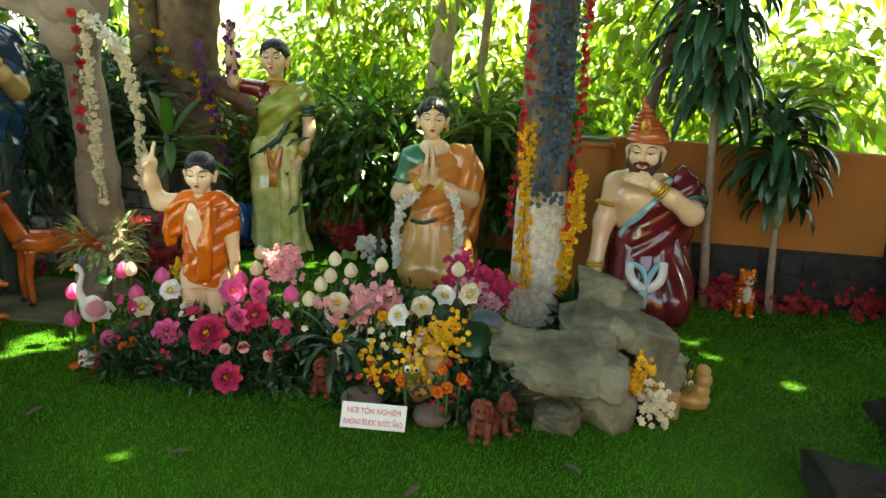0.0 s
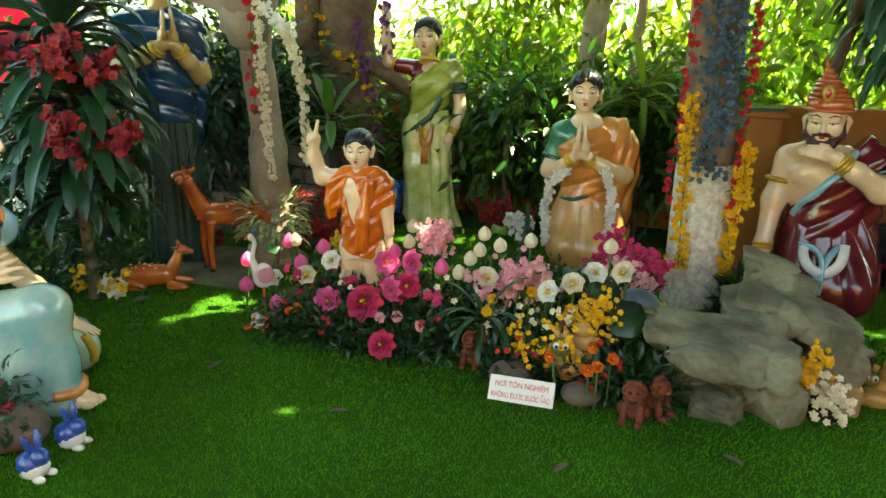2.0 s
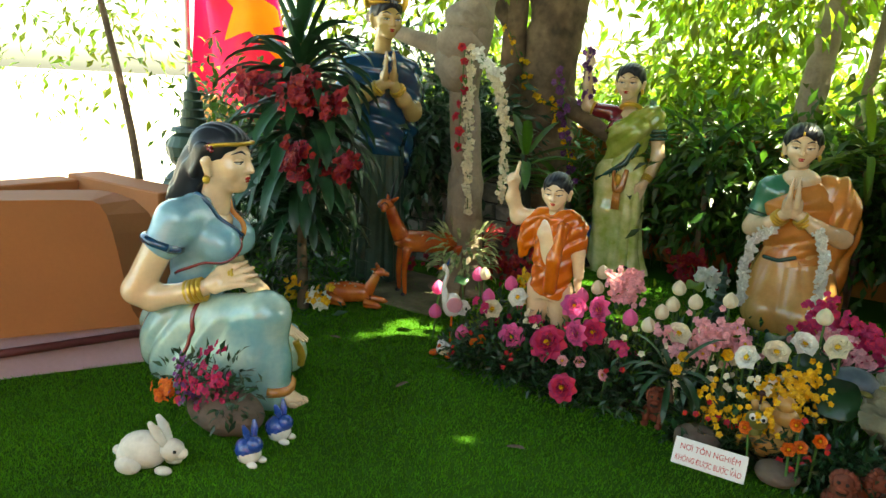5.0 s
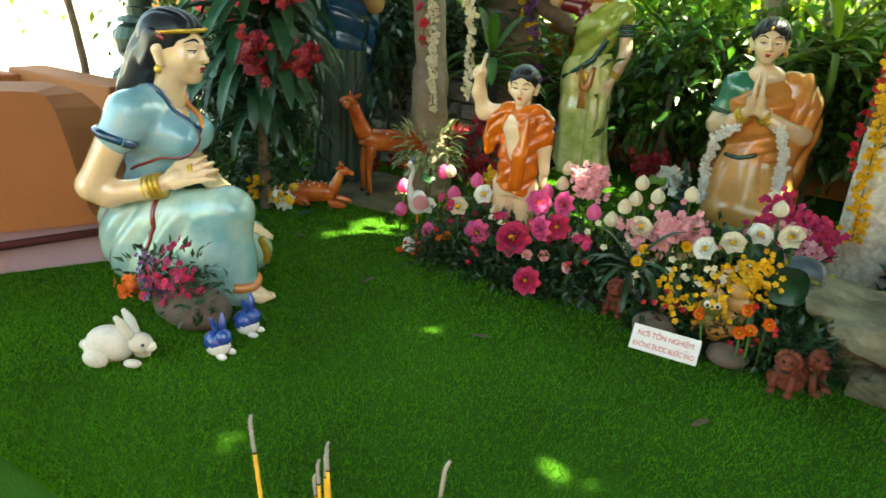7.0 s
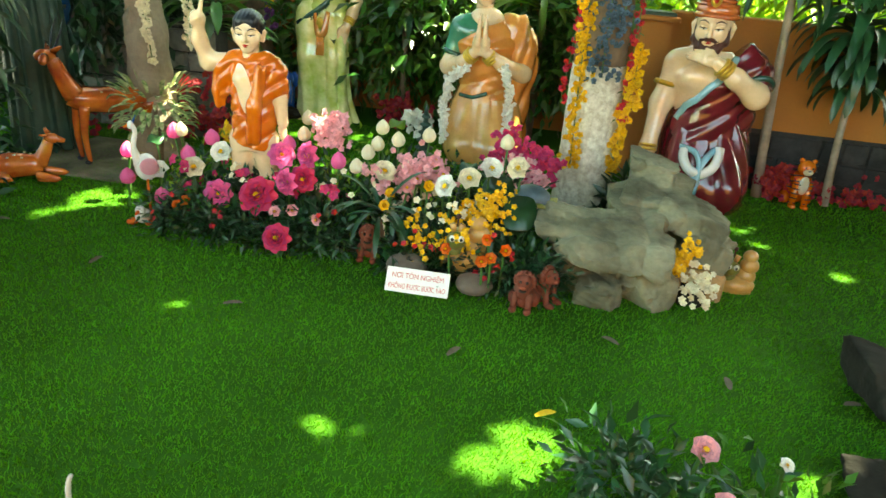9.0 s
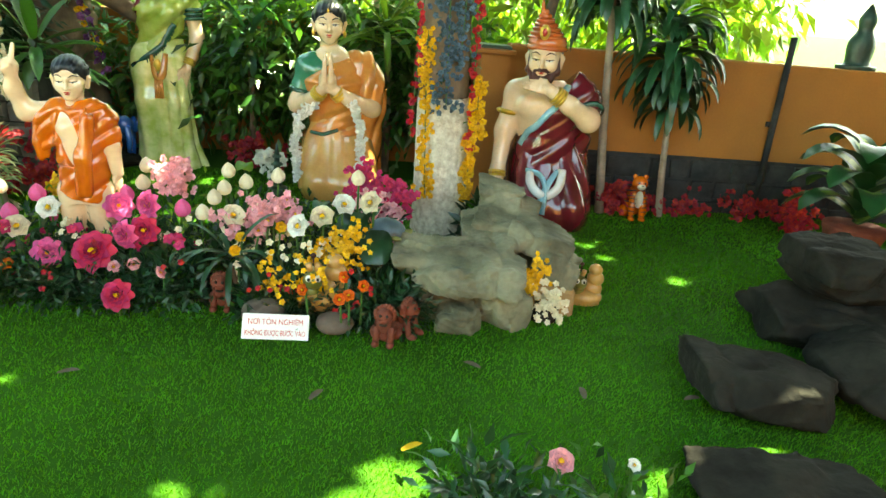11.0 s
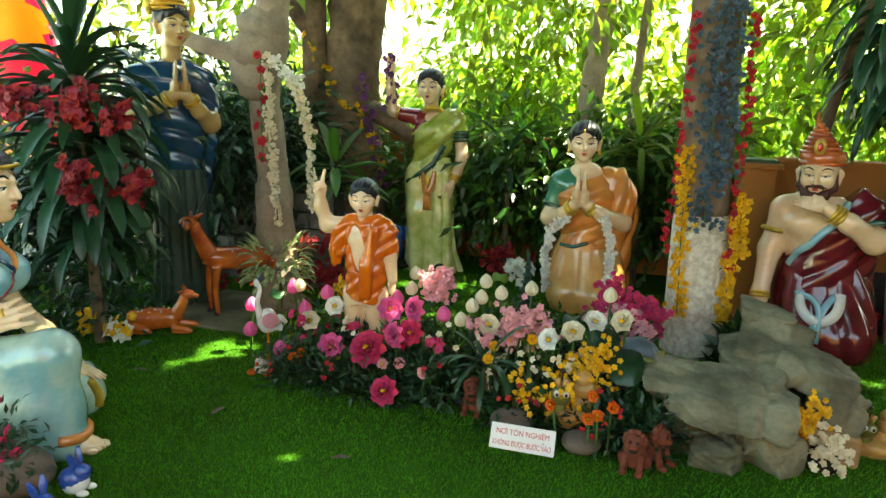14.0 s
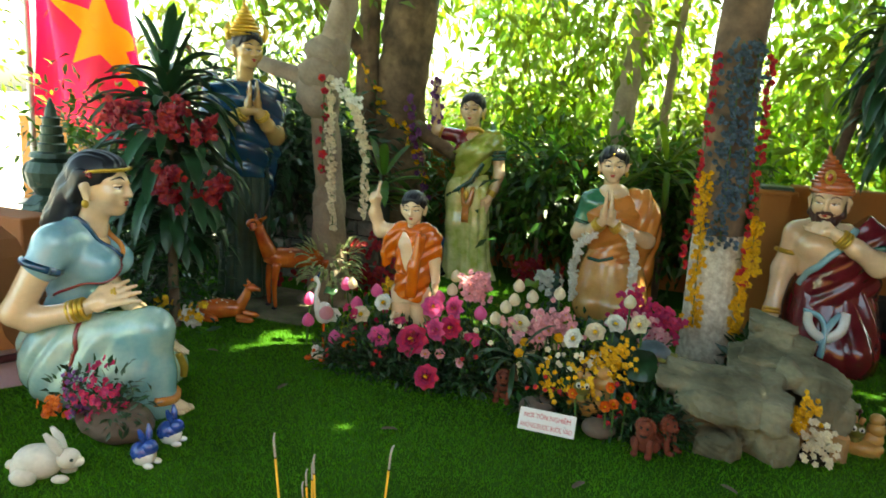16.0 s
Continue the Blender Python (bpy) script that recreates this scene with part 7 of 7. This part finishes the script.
def tiger():
    mb = Mesh()
    mb.tube([(0, 0.1, 0.06), (0, 0.06, 0.16), (0, 0.0, 0.27)], [0.09, 0.095, 0.07], 0, 16)
    mb.ell((0, -0.03, 0.34), (0.072, 0.068, 0.068), 0, n=18, rows=12)
    mb.ell((0, -0.085, 0.32), (0.04, 0.03, 0.03), 1)
    mb.ell((0, -0.075, 0.2), (0.04, 0.03, 0.08), 1)
    for s in (-1, 1):
        mb.ell((s * 0.05, -0.02, 0.4), (0.022, 0.014, 0.022), 0)
        mb.tube([(s * 0.045, -0.04, 0.22), (s * 0.05, -0.07, 0.02)], [0.035, 0.028], 0, 12)
        mb.ell((s * 0.05, -0.09, 0.018), (0.034, 0.045, 0.02), 0)
        mb.ell((s * 0.085, 0.05, 0.06), (0.045, 0.08, 0.06), 0)
        mb.ell((s * 0.028, -0.092, 0.355), (0.01, 0.008, 0.01), 2, n=8, rows=6)
        for i in range(5):
            z = 0.06 + i * 0.05
            mb.tube([(s * 0.02, -0.055, z + 0.12), (s * 0.07, -0.05 + 0.01 * i, z + 0.11), (s * 0.1, 0.01, z + 0.1)], [0.004, 0.007, 0.004], 2, 6)
            mb.tube([(s * 0.03, -0.1, z * 0.8), (s * 0.08, -0.075, z * 0.8)], [0.004, 0.006], 2, 6)
    mb.ell((0, -0.112, 0.335), (0.012, 0.008, 0.008), 2, n=8, rows=6)
    return mb


solid("tiger_figurine", tiger(), [M_ROBE, M_CREAM, M_HAIR], "orange striped ceramic tiger figurine sitting by the wall", "figurine", pose(2.22, 4.9, 0, 0, 0, 0) @ Matrix.Scale(0.86, 4))

# ---- the warning sign ----
sign = thing("warning_sign", pose(-0.135, 2.585, 0.012, 62, 0, 2), "small white board with red capital lettering on the turf", "sign")
mb = Mesh()
mb.box((-0.15, 0, -0.006), (0.15, 0.116, 0.0), 0, 0.002)
part("board", mb, M_SIGN, sign, smooth=False)


def letter_mesh(body, size):
    cu = bpy.data.curves.new("lettering", "FONT")
    cu.body, cu.size, cu.extrude = body, size, 0.0006
    ob = new("lettering", cu)
    me = bpy.data.meshes.new_from_object(ob.evaluated_get(bpy.context.evaluated_depsgraph_get()))
    bpy.data.objects.remove(ob)
    return me


def lettering(body, marks, y, size, wide):
    """A line of capitals; marks: (letters before, sign) for horns, dots and accents set by hand."""
    me = letter_mesh(body, size)
    xs = [v.co.x for v in me.vertices]
    lo, hi = min(xs), max(xs)
    bm = bmesh.new()
    bm.from_mesh(me)
    mb = Mesh()
    for n, what in marks:
        r = max(v.co.x for v in letter_mesh(body[:n + 1], size).vertices)
        l = r - size * 0.62
        if "h" in what:
            mb.tube([(r - size * 0.1, size * 0.62, 0), (r + size * 0.01, size * 0.68, 0), (r + size * 0.03, size * 0.8, 0)], size * 0.045, 0, 6)
        if "d" in what:
            mb.ell(((l + r) / 2, -size * 0.13, 0), (size * 0.06, size * 0.06, 0.0006), 0, n=10, rows=6)
        if "a" in what:
            mb.tube([((l + r) / 2 - size * 0.02, size * 0.8, 0), ((l + r) / 2 + size * 0.12, size * 0.96, 0)], size * 0.04, 0, 6)
    extra = mb.data("marks", [M_LETTER], False)
    bm.from_mesh(extra)
    bm.to_mesh(me)
    bm.free()
    k = wide / (hi - lo)
    me.transform(Matrix.Translation((-(lo + hi) / 2 * k, y, 0.0012)) @ Matrix.Diagonal((k, 1, 1, 1)))
    me.materials.clear()
    me.materials.append(M_LETTER)
    o = new("lettering", me)
    o.parent = sign


lettering("NOI TÔN NGHIÊM", [(1, "h")], 0.068, 0.036, 0.245)
lettering("KHÔNG ĐUOC BUOC VÀO", [(7, "h"), (8, "hd"), (12, "h"), (13, "ha")], 0.018, 0.034, 0.27)

# ---- left: parapet, lantern, flag ----
par = thing("planter_parapet", Matrix(), "terracotta painted parapet sweeping down beside the sitting statue", "parapet")
a, b = Vector((-3.62, 0.35, 0)), Vector((-2.86, 1.72, 0))
d = (b - a).normalized()
nrm = Vector((-d.y, d.x, 0))
mb = Mesh()
prof = [(0.0, 0.93, 0.0), (0.6, 0.925, 0.0), (0.8, 0.92, 0.0), (0.865, 0.915, 0.02), (0.885, 0.895, 0.05), (0.905, 0.84, 0.09), (0.92, 0.74, 0.12), (0.935, 0.6, 0.13), (0.948, 0.45, 0.13), (0.965, 0.32, 0.12), (0.99, 0.25, 0.11)]
ln = (b - a).length
vs, fs = [], []
for s, z, over in prof:
    p = a + d * ln * s
    q = a + d * ln * (s + over) + nrm * 0.3
    lowz = 0.24
    vs += [p + Vector((0, 0, lowz)), p + Vector((0, 0, z)), q + Vector((0, 0, z + (0.93 - z) * 0.25)), q + Vector((0, 0, lowz))]
for i in range(len(prof) - 1):
    o = i * 4
    fs += [(o, o + 4, o + 5, o + 1), (o + 1, o + 5, o + 6, o + 2), (o + 2, o + 6, o + 7, o + 3), (o + 3, o + 7, o + 4, o)]
fs += [(0, 1, 2, 3), tuple(len(vs) - k for k in (1, 2, 3, 4))]
mb.add(vs, fs)
part("body", mb, M_PARAPET, par, smooth=False)
mb = Mesh()
vs = []
for s in (0.0, 1.2):
    p = a + d * ln * s + nrm * 0.06
    vs += [p, p + Vector((0, 0, 0.24)), p + nrm * 0.2 + Vector((0, 0, 0.24)), p + nrm * 0.2]
mb.add(vs, [(0, 4, 5, 1), (1, 5, 6, 2), (2, 6, 7, 3), (0, 1, 2, 3), (7, 6, 5, 4)])
part("plinth", mb, M_PINK_WALL, par, "mauve painted plinth", smooth=False)
mb = Mesh()
mb.tube([a + Vector((0, 0, 0.12)) - nrm * 0.02, b + Vector((0, 0, 0.2)) - nrm * 0.02], 0.022, 0, 10)
part("pipe", mb, M_PIPE, par, "dark maroon pipe")
mb = Mesh()
mb.box((-4.6, 2.25, 0.0), (-3.5, 2.5, 0.81), 0, 0.01)
mb.box((-4.7, 1.5, 0.0), (-4.45, 2.25, 0.78), 0, 0.01)
solid("planter_wall", mb, M_PARAPET, "terracotta painted low wall behind the parapet", "wall", kind="structure", smooth=False)
mb = Mesh()
mb.add([(-299, -299, 0.006), (-4.75, -299, 0.006), (-4.75, 299, 0.006), (-299, 299, 0.006)], [(0, 1, 2, 3)])
solid("pavement", mb, mat("pale_concrete", (0.62, 0.58, 0.52), 0.85, 0.15, 1.5, 30, 0.2), "pale sunlit concrete paving outside the garden", "paving", kind="structure", smooth=False)


def lantern():
    t = thing("stone_lantern", pose(-3.78, 2.72, 0), "tall dark green tiered lantern behind the sitting statue", "lantern")
    for name, rows in (("base", [(0, 0.22), (0.35, 0.22), (0.4, 0.17), (0.62, 0.16), (0.66, 0.24), (0.7, 0.26), (0.74, 0.24), (0.84, 0.2), (0.9, 0.14)]),
                       ("bowl", [(0.9, 0.11), (0.96, 0.16), (1.06, 0.18), (1.13, 0.15), (1.16, 0.1)]),
                       ("spire", [(1.16, 0.15), (1.19, 0.14), (1.2, 0.085), (1.25, 0.09), (1.26, 0.075), (1.31, 0.08), (1.32, 0.066), (1.37, 0.07), (1.38, 0.056), (1.43, 0.06), (1.44, 0.04), (1.5, 0.03), (1.56, 0.008)])):
        mb = Mesh()
        n = 8 if name == "base" else 20
        vs, fs = [], []
        for z, r in rows:
            vs += [(math.cos(math.tau * j / n + 0.39) * r, math.sin(math.tau * j / n + 0.39) * r, z) for j in range(n)]
        for i in range(len(rows) - 1):
            fs += [(i * n + j, i * n + (j + 1) % n, i * n + n + (j + 1) % n, i * n + n + j) for j in range(n)]
        fs += [tuple(range(n - 1, -1, -1)), tuple(range(len(vs) - n, len(vs)))]
        mb.add(vs, fs)
        part(name, mb, M_GLAZE, t, smooth=False)
    for s in (-1, 1):
        mb = Mesh()
        mb.tube([(s * 0.15, -0.03, 1.12), (s * 0.23, -0.04, 1.07), (s * 0.22, -0.04, 0.98), (s * 0.15, -0.03, 0.96)], 0.02, 0, 8)
        part("handle", mb, M_GLAZE, t)


lantern()
mb = Mesh()
mb.tube([(-4.05, 2.5, 0.0), (-4.12, 2.5, 0.9), (-4.35, 2.5, 1.7), (-4.6, 2.45, 2.6)], [0.03, 0.028, 0.024, 0.02], 0, 10)
solid("thin_trunk", mb, M_BARK, "thin dark leaning stem beyond the parapet", "stem")

flag = thing("flag", pose(-5.6, 4.4, 0), "red flag with a yellow star hanging from a pole", "flag")
mb = Mesh()
nx, nz = 26, 22
grid = []
star = [(math.sin(math.tau * k / 10) * (0.30 if k % 2 == 0 else 0.12), math.cos(math.tau * k / 10) * (0.30 if k % 2 == 0 else 0.12)) for k in range(10)]


def flag_point(u, v, off=0.0):
    x = -0.55 + 1.5 * u + 0.25 * (1 - v) * u
    y = 0.10 * math.sin(u * 9 + v * 2) + 0.05 * math.sin(u * 17) + off
    return (x, y, 1.35 + 1.7 * v - 0.55 * u * u)


vs = [flag_point(i / nx, j / nz) for j in range(nz + 1) for i in range(nx + 1)]
fs = [(j * (nx + 1) + i, j * (nx + 1) + i + 1, (j + 1) * (nx + 1) + i + 1, (j + 1) * (nx + 1) + i) for j in range(nz) for i in range(nx)]
mb.add(vs, fs)
part("cloth", mb, M_FLAG, flag)
mb = Mesh()
rings = 6
vs, fs = [flag_point(0.62, 0.62, -0.012)], []
fine = []
for k in range(10):
    for s in range(3):
        p, q = star[k], star[(k + 1) % 10]
        fine.append((p[0] + (q[0] - p[0]) * s / 3, p[1] + (q[1] - p[1]) * s / 3))
for r in range(1, rings + 1):
    for p in fine:
        vs.append(flag_point(0.62 + p[0] * r / rings * 1.15, 0.62 + p[1] * r / rings, -0.012))
m_ = len(fine)
fs += [(0, 1 + i, 1 + (i + 1) % m_) for i in range(m_)]
for r in range(rings - 1):
    fs += [(1 + r * m_ + i, 1 + (r + 1) * m_ + i, 1 + (r + 1) * m_ + (i + 1) % m_, 1 + r * m_ + (i + 1) % m_) for i in range(m_)]
mb.add(vs, fs)
part("star", mb, M_STAR, flag, "yellow five-pointed star")
mb = Mesh()
mb.tube([(-0.58, 0, 0), (-0.57, 0, 1.5), (-0.55, 0, 3.3)], 0.03, 0, 12)
part("pole", mb, mat("grey_metal", (0.45, 0.44, 0.43), 0.4, 0.1, metal=0.8), flag)

spray("stone_flowers", [((-2.15, 1.42, 0.2), (-1.85, 1.6, 0.36)), ((-2.1, 1.4, 0.16), (-1.9, 1.5, 0.3))], 16, 5, 0.018, M_MAGENTA, "pink silk flowers on the brown stone", 0.03)
spray("stone_flowers_white", [((-2.12, 1.38, 0.2), (-2.04, 1.46, 0.34))], 6, 8, 0.012, M_PURPLE, "mauve silk sprig on the brown stone", 0.02)
spray("stone_flowers_orange", [((-2.24, 1.36, 0.12), (-2.16, 1.42, 0.2))], 4, 8, 0.022, M_FLAME, "orange silk flower beside the brown stone", 0.02)
mound("stone_foliage", [((-2.2, 1.42, 0.15), (-1.82, 1.62, 0.3))], 26, 12, 0.04, 0.055, M_LEAF_DARK, "dark silk leaves on the brown stone", -0.2)
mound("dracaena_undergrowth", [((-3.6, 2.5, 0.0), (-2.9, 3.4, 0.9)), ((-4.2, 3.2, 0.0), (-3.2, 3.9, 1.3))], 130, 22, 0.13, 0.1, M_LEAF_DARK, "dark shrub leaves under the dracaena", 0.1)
mound("left_shrub", [((-4.3, 3.0, 0.8), (-3.9, 3.5, 1.55))], 22, 18, 0.13, 0.1, M_LEAF, "green shrub beside the lantern", 0.3)
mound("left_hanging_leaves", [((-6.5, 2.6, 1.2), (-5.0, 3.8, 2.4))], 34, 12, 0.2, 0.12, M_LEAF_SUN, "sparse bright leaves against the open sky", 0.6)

# ---- incense ----
pot = thing("incense_pot", pose(0.0, 0.2, 0), "round ash-filled incense pot on a stand with burning sticks", "incense pot")
mb = Mesh()
mb.loft([(0, 0, 0, 0.16, 0.16), (0, 0, 0.03, 0.16, 0.16), (0, 0, 0.06, 0.06, 0.06), (0, 0, 0.42, 0.05, 0.05), (0, 0, 0.46, 0.12, 0.12)], 0, 28, 14)
part("stand", mb, M_GLAZE, pot)
mb = Mesh()
mb.loft([(0, 0, 0.46, 0.08, 0.08), (0, 0, 0.55, 0.14, 0.14), (0, 0, 0.66, 0.15, 0.15), (0, 0, 0.7, 0.14, 0.14)], 0, 28, 12)
part("bowl", mb, M_GLAZE, pot)
mb = Mesh()
mb.loft([(0, 0, 0.695, 0.13, 0.13), (0, 0, 0.715, 0.11, 0.11), (0, 0, 0.722, 0.01, 0.01)], 0, 20, 5)
part("ash", mb, M_ASH, pot)
for tip, foot in (((-0.10, 0.14, 1.13), (-0.06, 0.15, 0.70)), ((-0.08, 0.22, 1.05), (-0.06, 0.2, 0.70)), ((-0.075, 0.215, 1.065), (-0.05, 0.21, 0.70)), ((-0.093, 0.222, 1.03), (-0.07, 0.22, 0.70)), ((0.075, 0.19, 1.13), (0.04, 0.19, 0.70)), ((-0.105, 0.23, 1.0), (-0.08, 0.23, 0.70)), ((0.0, 0.24, 0.985), (0.0, 0.23, 0.70))):
    o = Vector((0.0, 0.2, 0))
    tp, ft = Vector(tip) - o, Vector(foot) - o
    s = new("incense_stick", None)
    s.parent = pot
    tagged(s)
    mb = Mesh()
    mb.tube([ft, ft.lerp(tp, 0.9)], 0.0019, 0, 8)
    part("stick", mb, M_INCENSE, s)
    mb = Mesh()
    mb.tube([ft.lerp(tp, 0.9), ft.lerp(tp, 0.905)], 0.002, 0, 8)
    mb.tube([ft.lerp(tp, 0.905), ft.lerp(tp, 0.97), tp + Vector((0.003, 0, -0.001))], [0.0018, 0.0019, 0.0016], 1, 8)
    part("ash_tip", mb, [M_SOIL, M_ASH], s)

# ---- right: rose bush, potted plant, fittings ----
mound("rose_bush_leaves", [((0.68, 1.28, 0.02), (1.3, 1.55, 0.16)), ((0.62, 1.45, 0.05), (0.8, 1.55, 0.17))], 46, 8, 0.06, 0.075, M_LEAF_DARK, "dark green rose bush leaves at the lawn edge", -0.3)
mound("rose_bush_sprigs", [((0.9, 1.28, 0.02), (1.25, 1.55, 0.2))], 24, 7, 0.06, 0.06, M_LEAF, "fresh green rose leaves at the lawn edge", -0.3)
for i, (p, s, m_) in enumerate((((0.93, 1.5, 0.25), 0.085, M_ROSE), ((0.97, 1.35, 0.19), 0.085, M_ROSE), ((1.15, 1.5, 0.25), 0.045, M_SNOW), ((1.18, 1.4, 0.19), 0.05, M_SNOW))):
    flower_thing("rose_flower", p, (0.2 * math.sin(i), -0.5, 0.8), "rose", m_, s, "pale pink garden rose in bloom" if i < 2 else "small white garden rose in bloom", "garden roses")
dief = thing("potted_dieffenbachia", pose(3.46, 4.08, 0), "potted dieffenbachia with yellow-striped broad leaves near the wall", "potted plant")
mb = Mesh()
mb.loft([(0, 0, 0, 0.14, 0.14), (0, 0, 0.2, 0.18, 0.18), (0, 0, 0.26, 0.2, 0.2), (0, 0, 0.29, 0.2, 0.2)], 0, 28, 10)
part("pot", mb, M_TERRA, dief)
r = random.Random(5)
M_STRIPED = mat("striped_leaf", (0.02, 0.075, 0.02), 0.4, 0.2, 11, 40, 0.1, trans=0.12)
M_STRIPE = mat("leaf_stripe", (0.2, 0.29, 0.06), 0.45, 0.3, 16, 60, 0.1, second=(0.09, 0.17, 0.03), trans=0.15)
for i in range(24):
    a = i * 2.4
    mb = Mesh()
    z = 0.3 + 0.45 * (i / 24)
    out = (math.cos(a), math.sin(a), 0.75 + 0.5 * i / 24)
    mb.strap((0, 0, z), out, 0.56, 0.2, 2.4, 0, 8, 0.12)
    leaf_part = part("leaf", mb, M_STRIPED, dief)
    mb = Mesh()
    mb.strap((0, 0, z + 0.006), out, 0.54, 0.105, 2.4, 0, 8, 0.12)
    part("stripe", mb, M_STRIPE, leaf_part, "yellow-green centre stripe")
mb = Mesh()
mb.tube([(3.32, WY - 0.05, 0), (3.32, WY - 0.05, 1.45)], 0.025, 0, 10)
mb.box((3.28, WY - 0.03, 0.75), (3.36, WY - 0.002, 0.79))
solid("down_pipe", mb, M_SLATE, "grey pipe fixed to the orange wall", "pipe")
mb = Mesh()
mb.loft([(0, 0, 0, 0.16, 0.1), (0, 0, 0.03, 0.16, 0.1), (0, 0, 0.05, 0.1, 0.08), (0, 0, 0.2, 0.11, 0.08), (0, 0, 0.3, 0.06, 0.05), (0, 0, 0.38, 0.07, 0.06), (0, 0, 0.46, 0.03, 0.03), (0, 0, 0.5, 0.005, 0.005)], 0, 24, 24)
solid("wall_ornament", mb, M_GLAZE, "dark bronze ornament standing on the wall coping", "ornament", pose(3.95, WY + 0.09, 1.24))

# fallen leaves on the lawn
LEAVES = [(0.463, 1.816, 30), (-1.637, 2.353, 80), (0.787, 2.402, 150), (-2.39, 2.642, 10), (0.1, 2.1, 60), (1.7, 2.25, 200), (-0.9, 2.2, 20), (1.2, 2.2, 90), (0.3, 1.3, 140)]
for i, (x, y, a) in enumerate(LEAVES):
    mb = Mesh()
    mb.strap((0, 0, 0.014), (1, 0, 0.12), 0.085, 0.032, 0.3, 0, 5, 0.2)
    solid("fallen_leaf", mb, M_YELLOW if i == 0 else M_STONE, "yellow fallen leaf on the turf" if i == 0 else "brown fallen leaf on the turf", "leaf", pose(x, y, 0.012, 0, 0, a), "fallen leaves")

# ---- slate on the foot of the wall ----
slate(1.15, 4.6, WY, 0.47, wall_right)
mb = Mesh()
mb.box((1.15, WY - 0.018, 0), (4.6, WY - 0.002, 0.465))
mb.box((4.6, WY - 0.045, 0), (8.0, WY - 0.002, 0.47))
part("slate_base", mb, M_SLATE, wall_right, smooth=False)

# ---- rough stone wall behind the knotted tree ----
mb = Mesh()
mb.box((-3.5, 4.62, 0), (-2.15, 4.8, 0.85))
stone_wall = solid("stone_wall", mb, M_SLATE, "low rough grey stone wall behind the knotted tree", "wall", kind="structure", smooth=False)
M_GREYSTONE = mat("pale_grey_stone", (0.20, 0.19, 0.165), 0.85, 0.45, 6, 30, 0.7, second=(0.07, 0.07, 0.06))
slate(-3.5, -2.15, 4.62, 0.85, stone_wall, M_GREYSTONE)
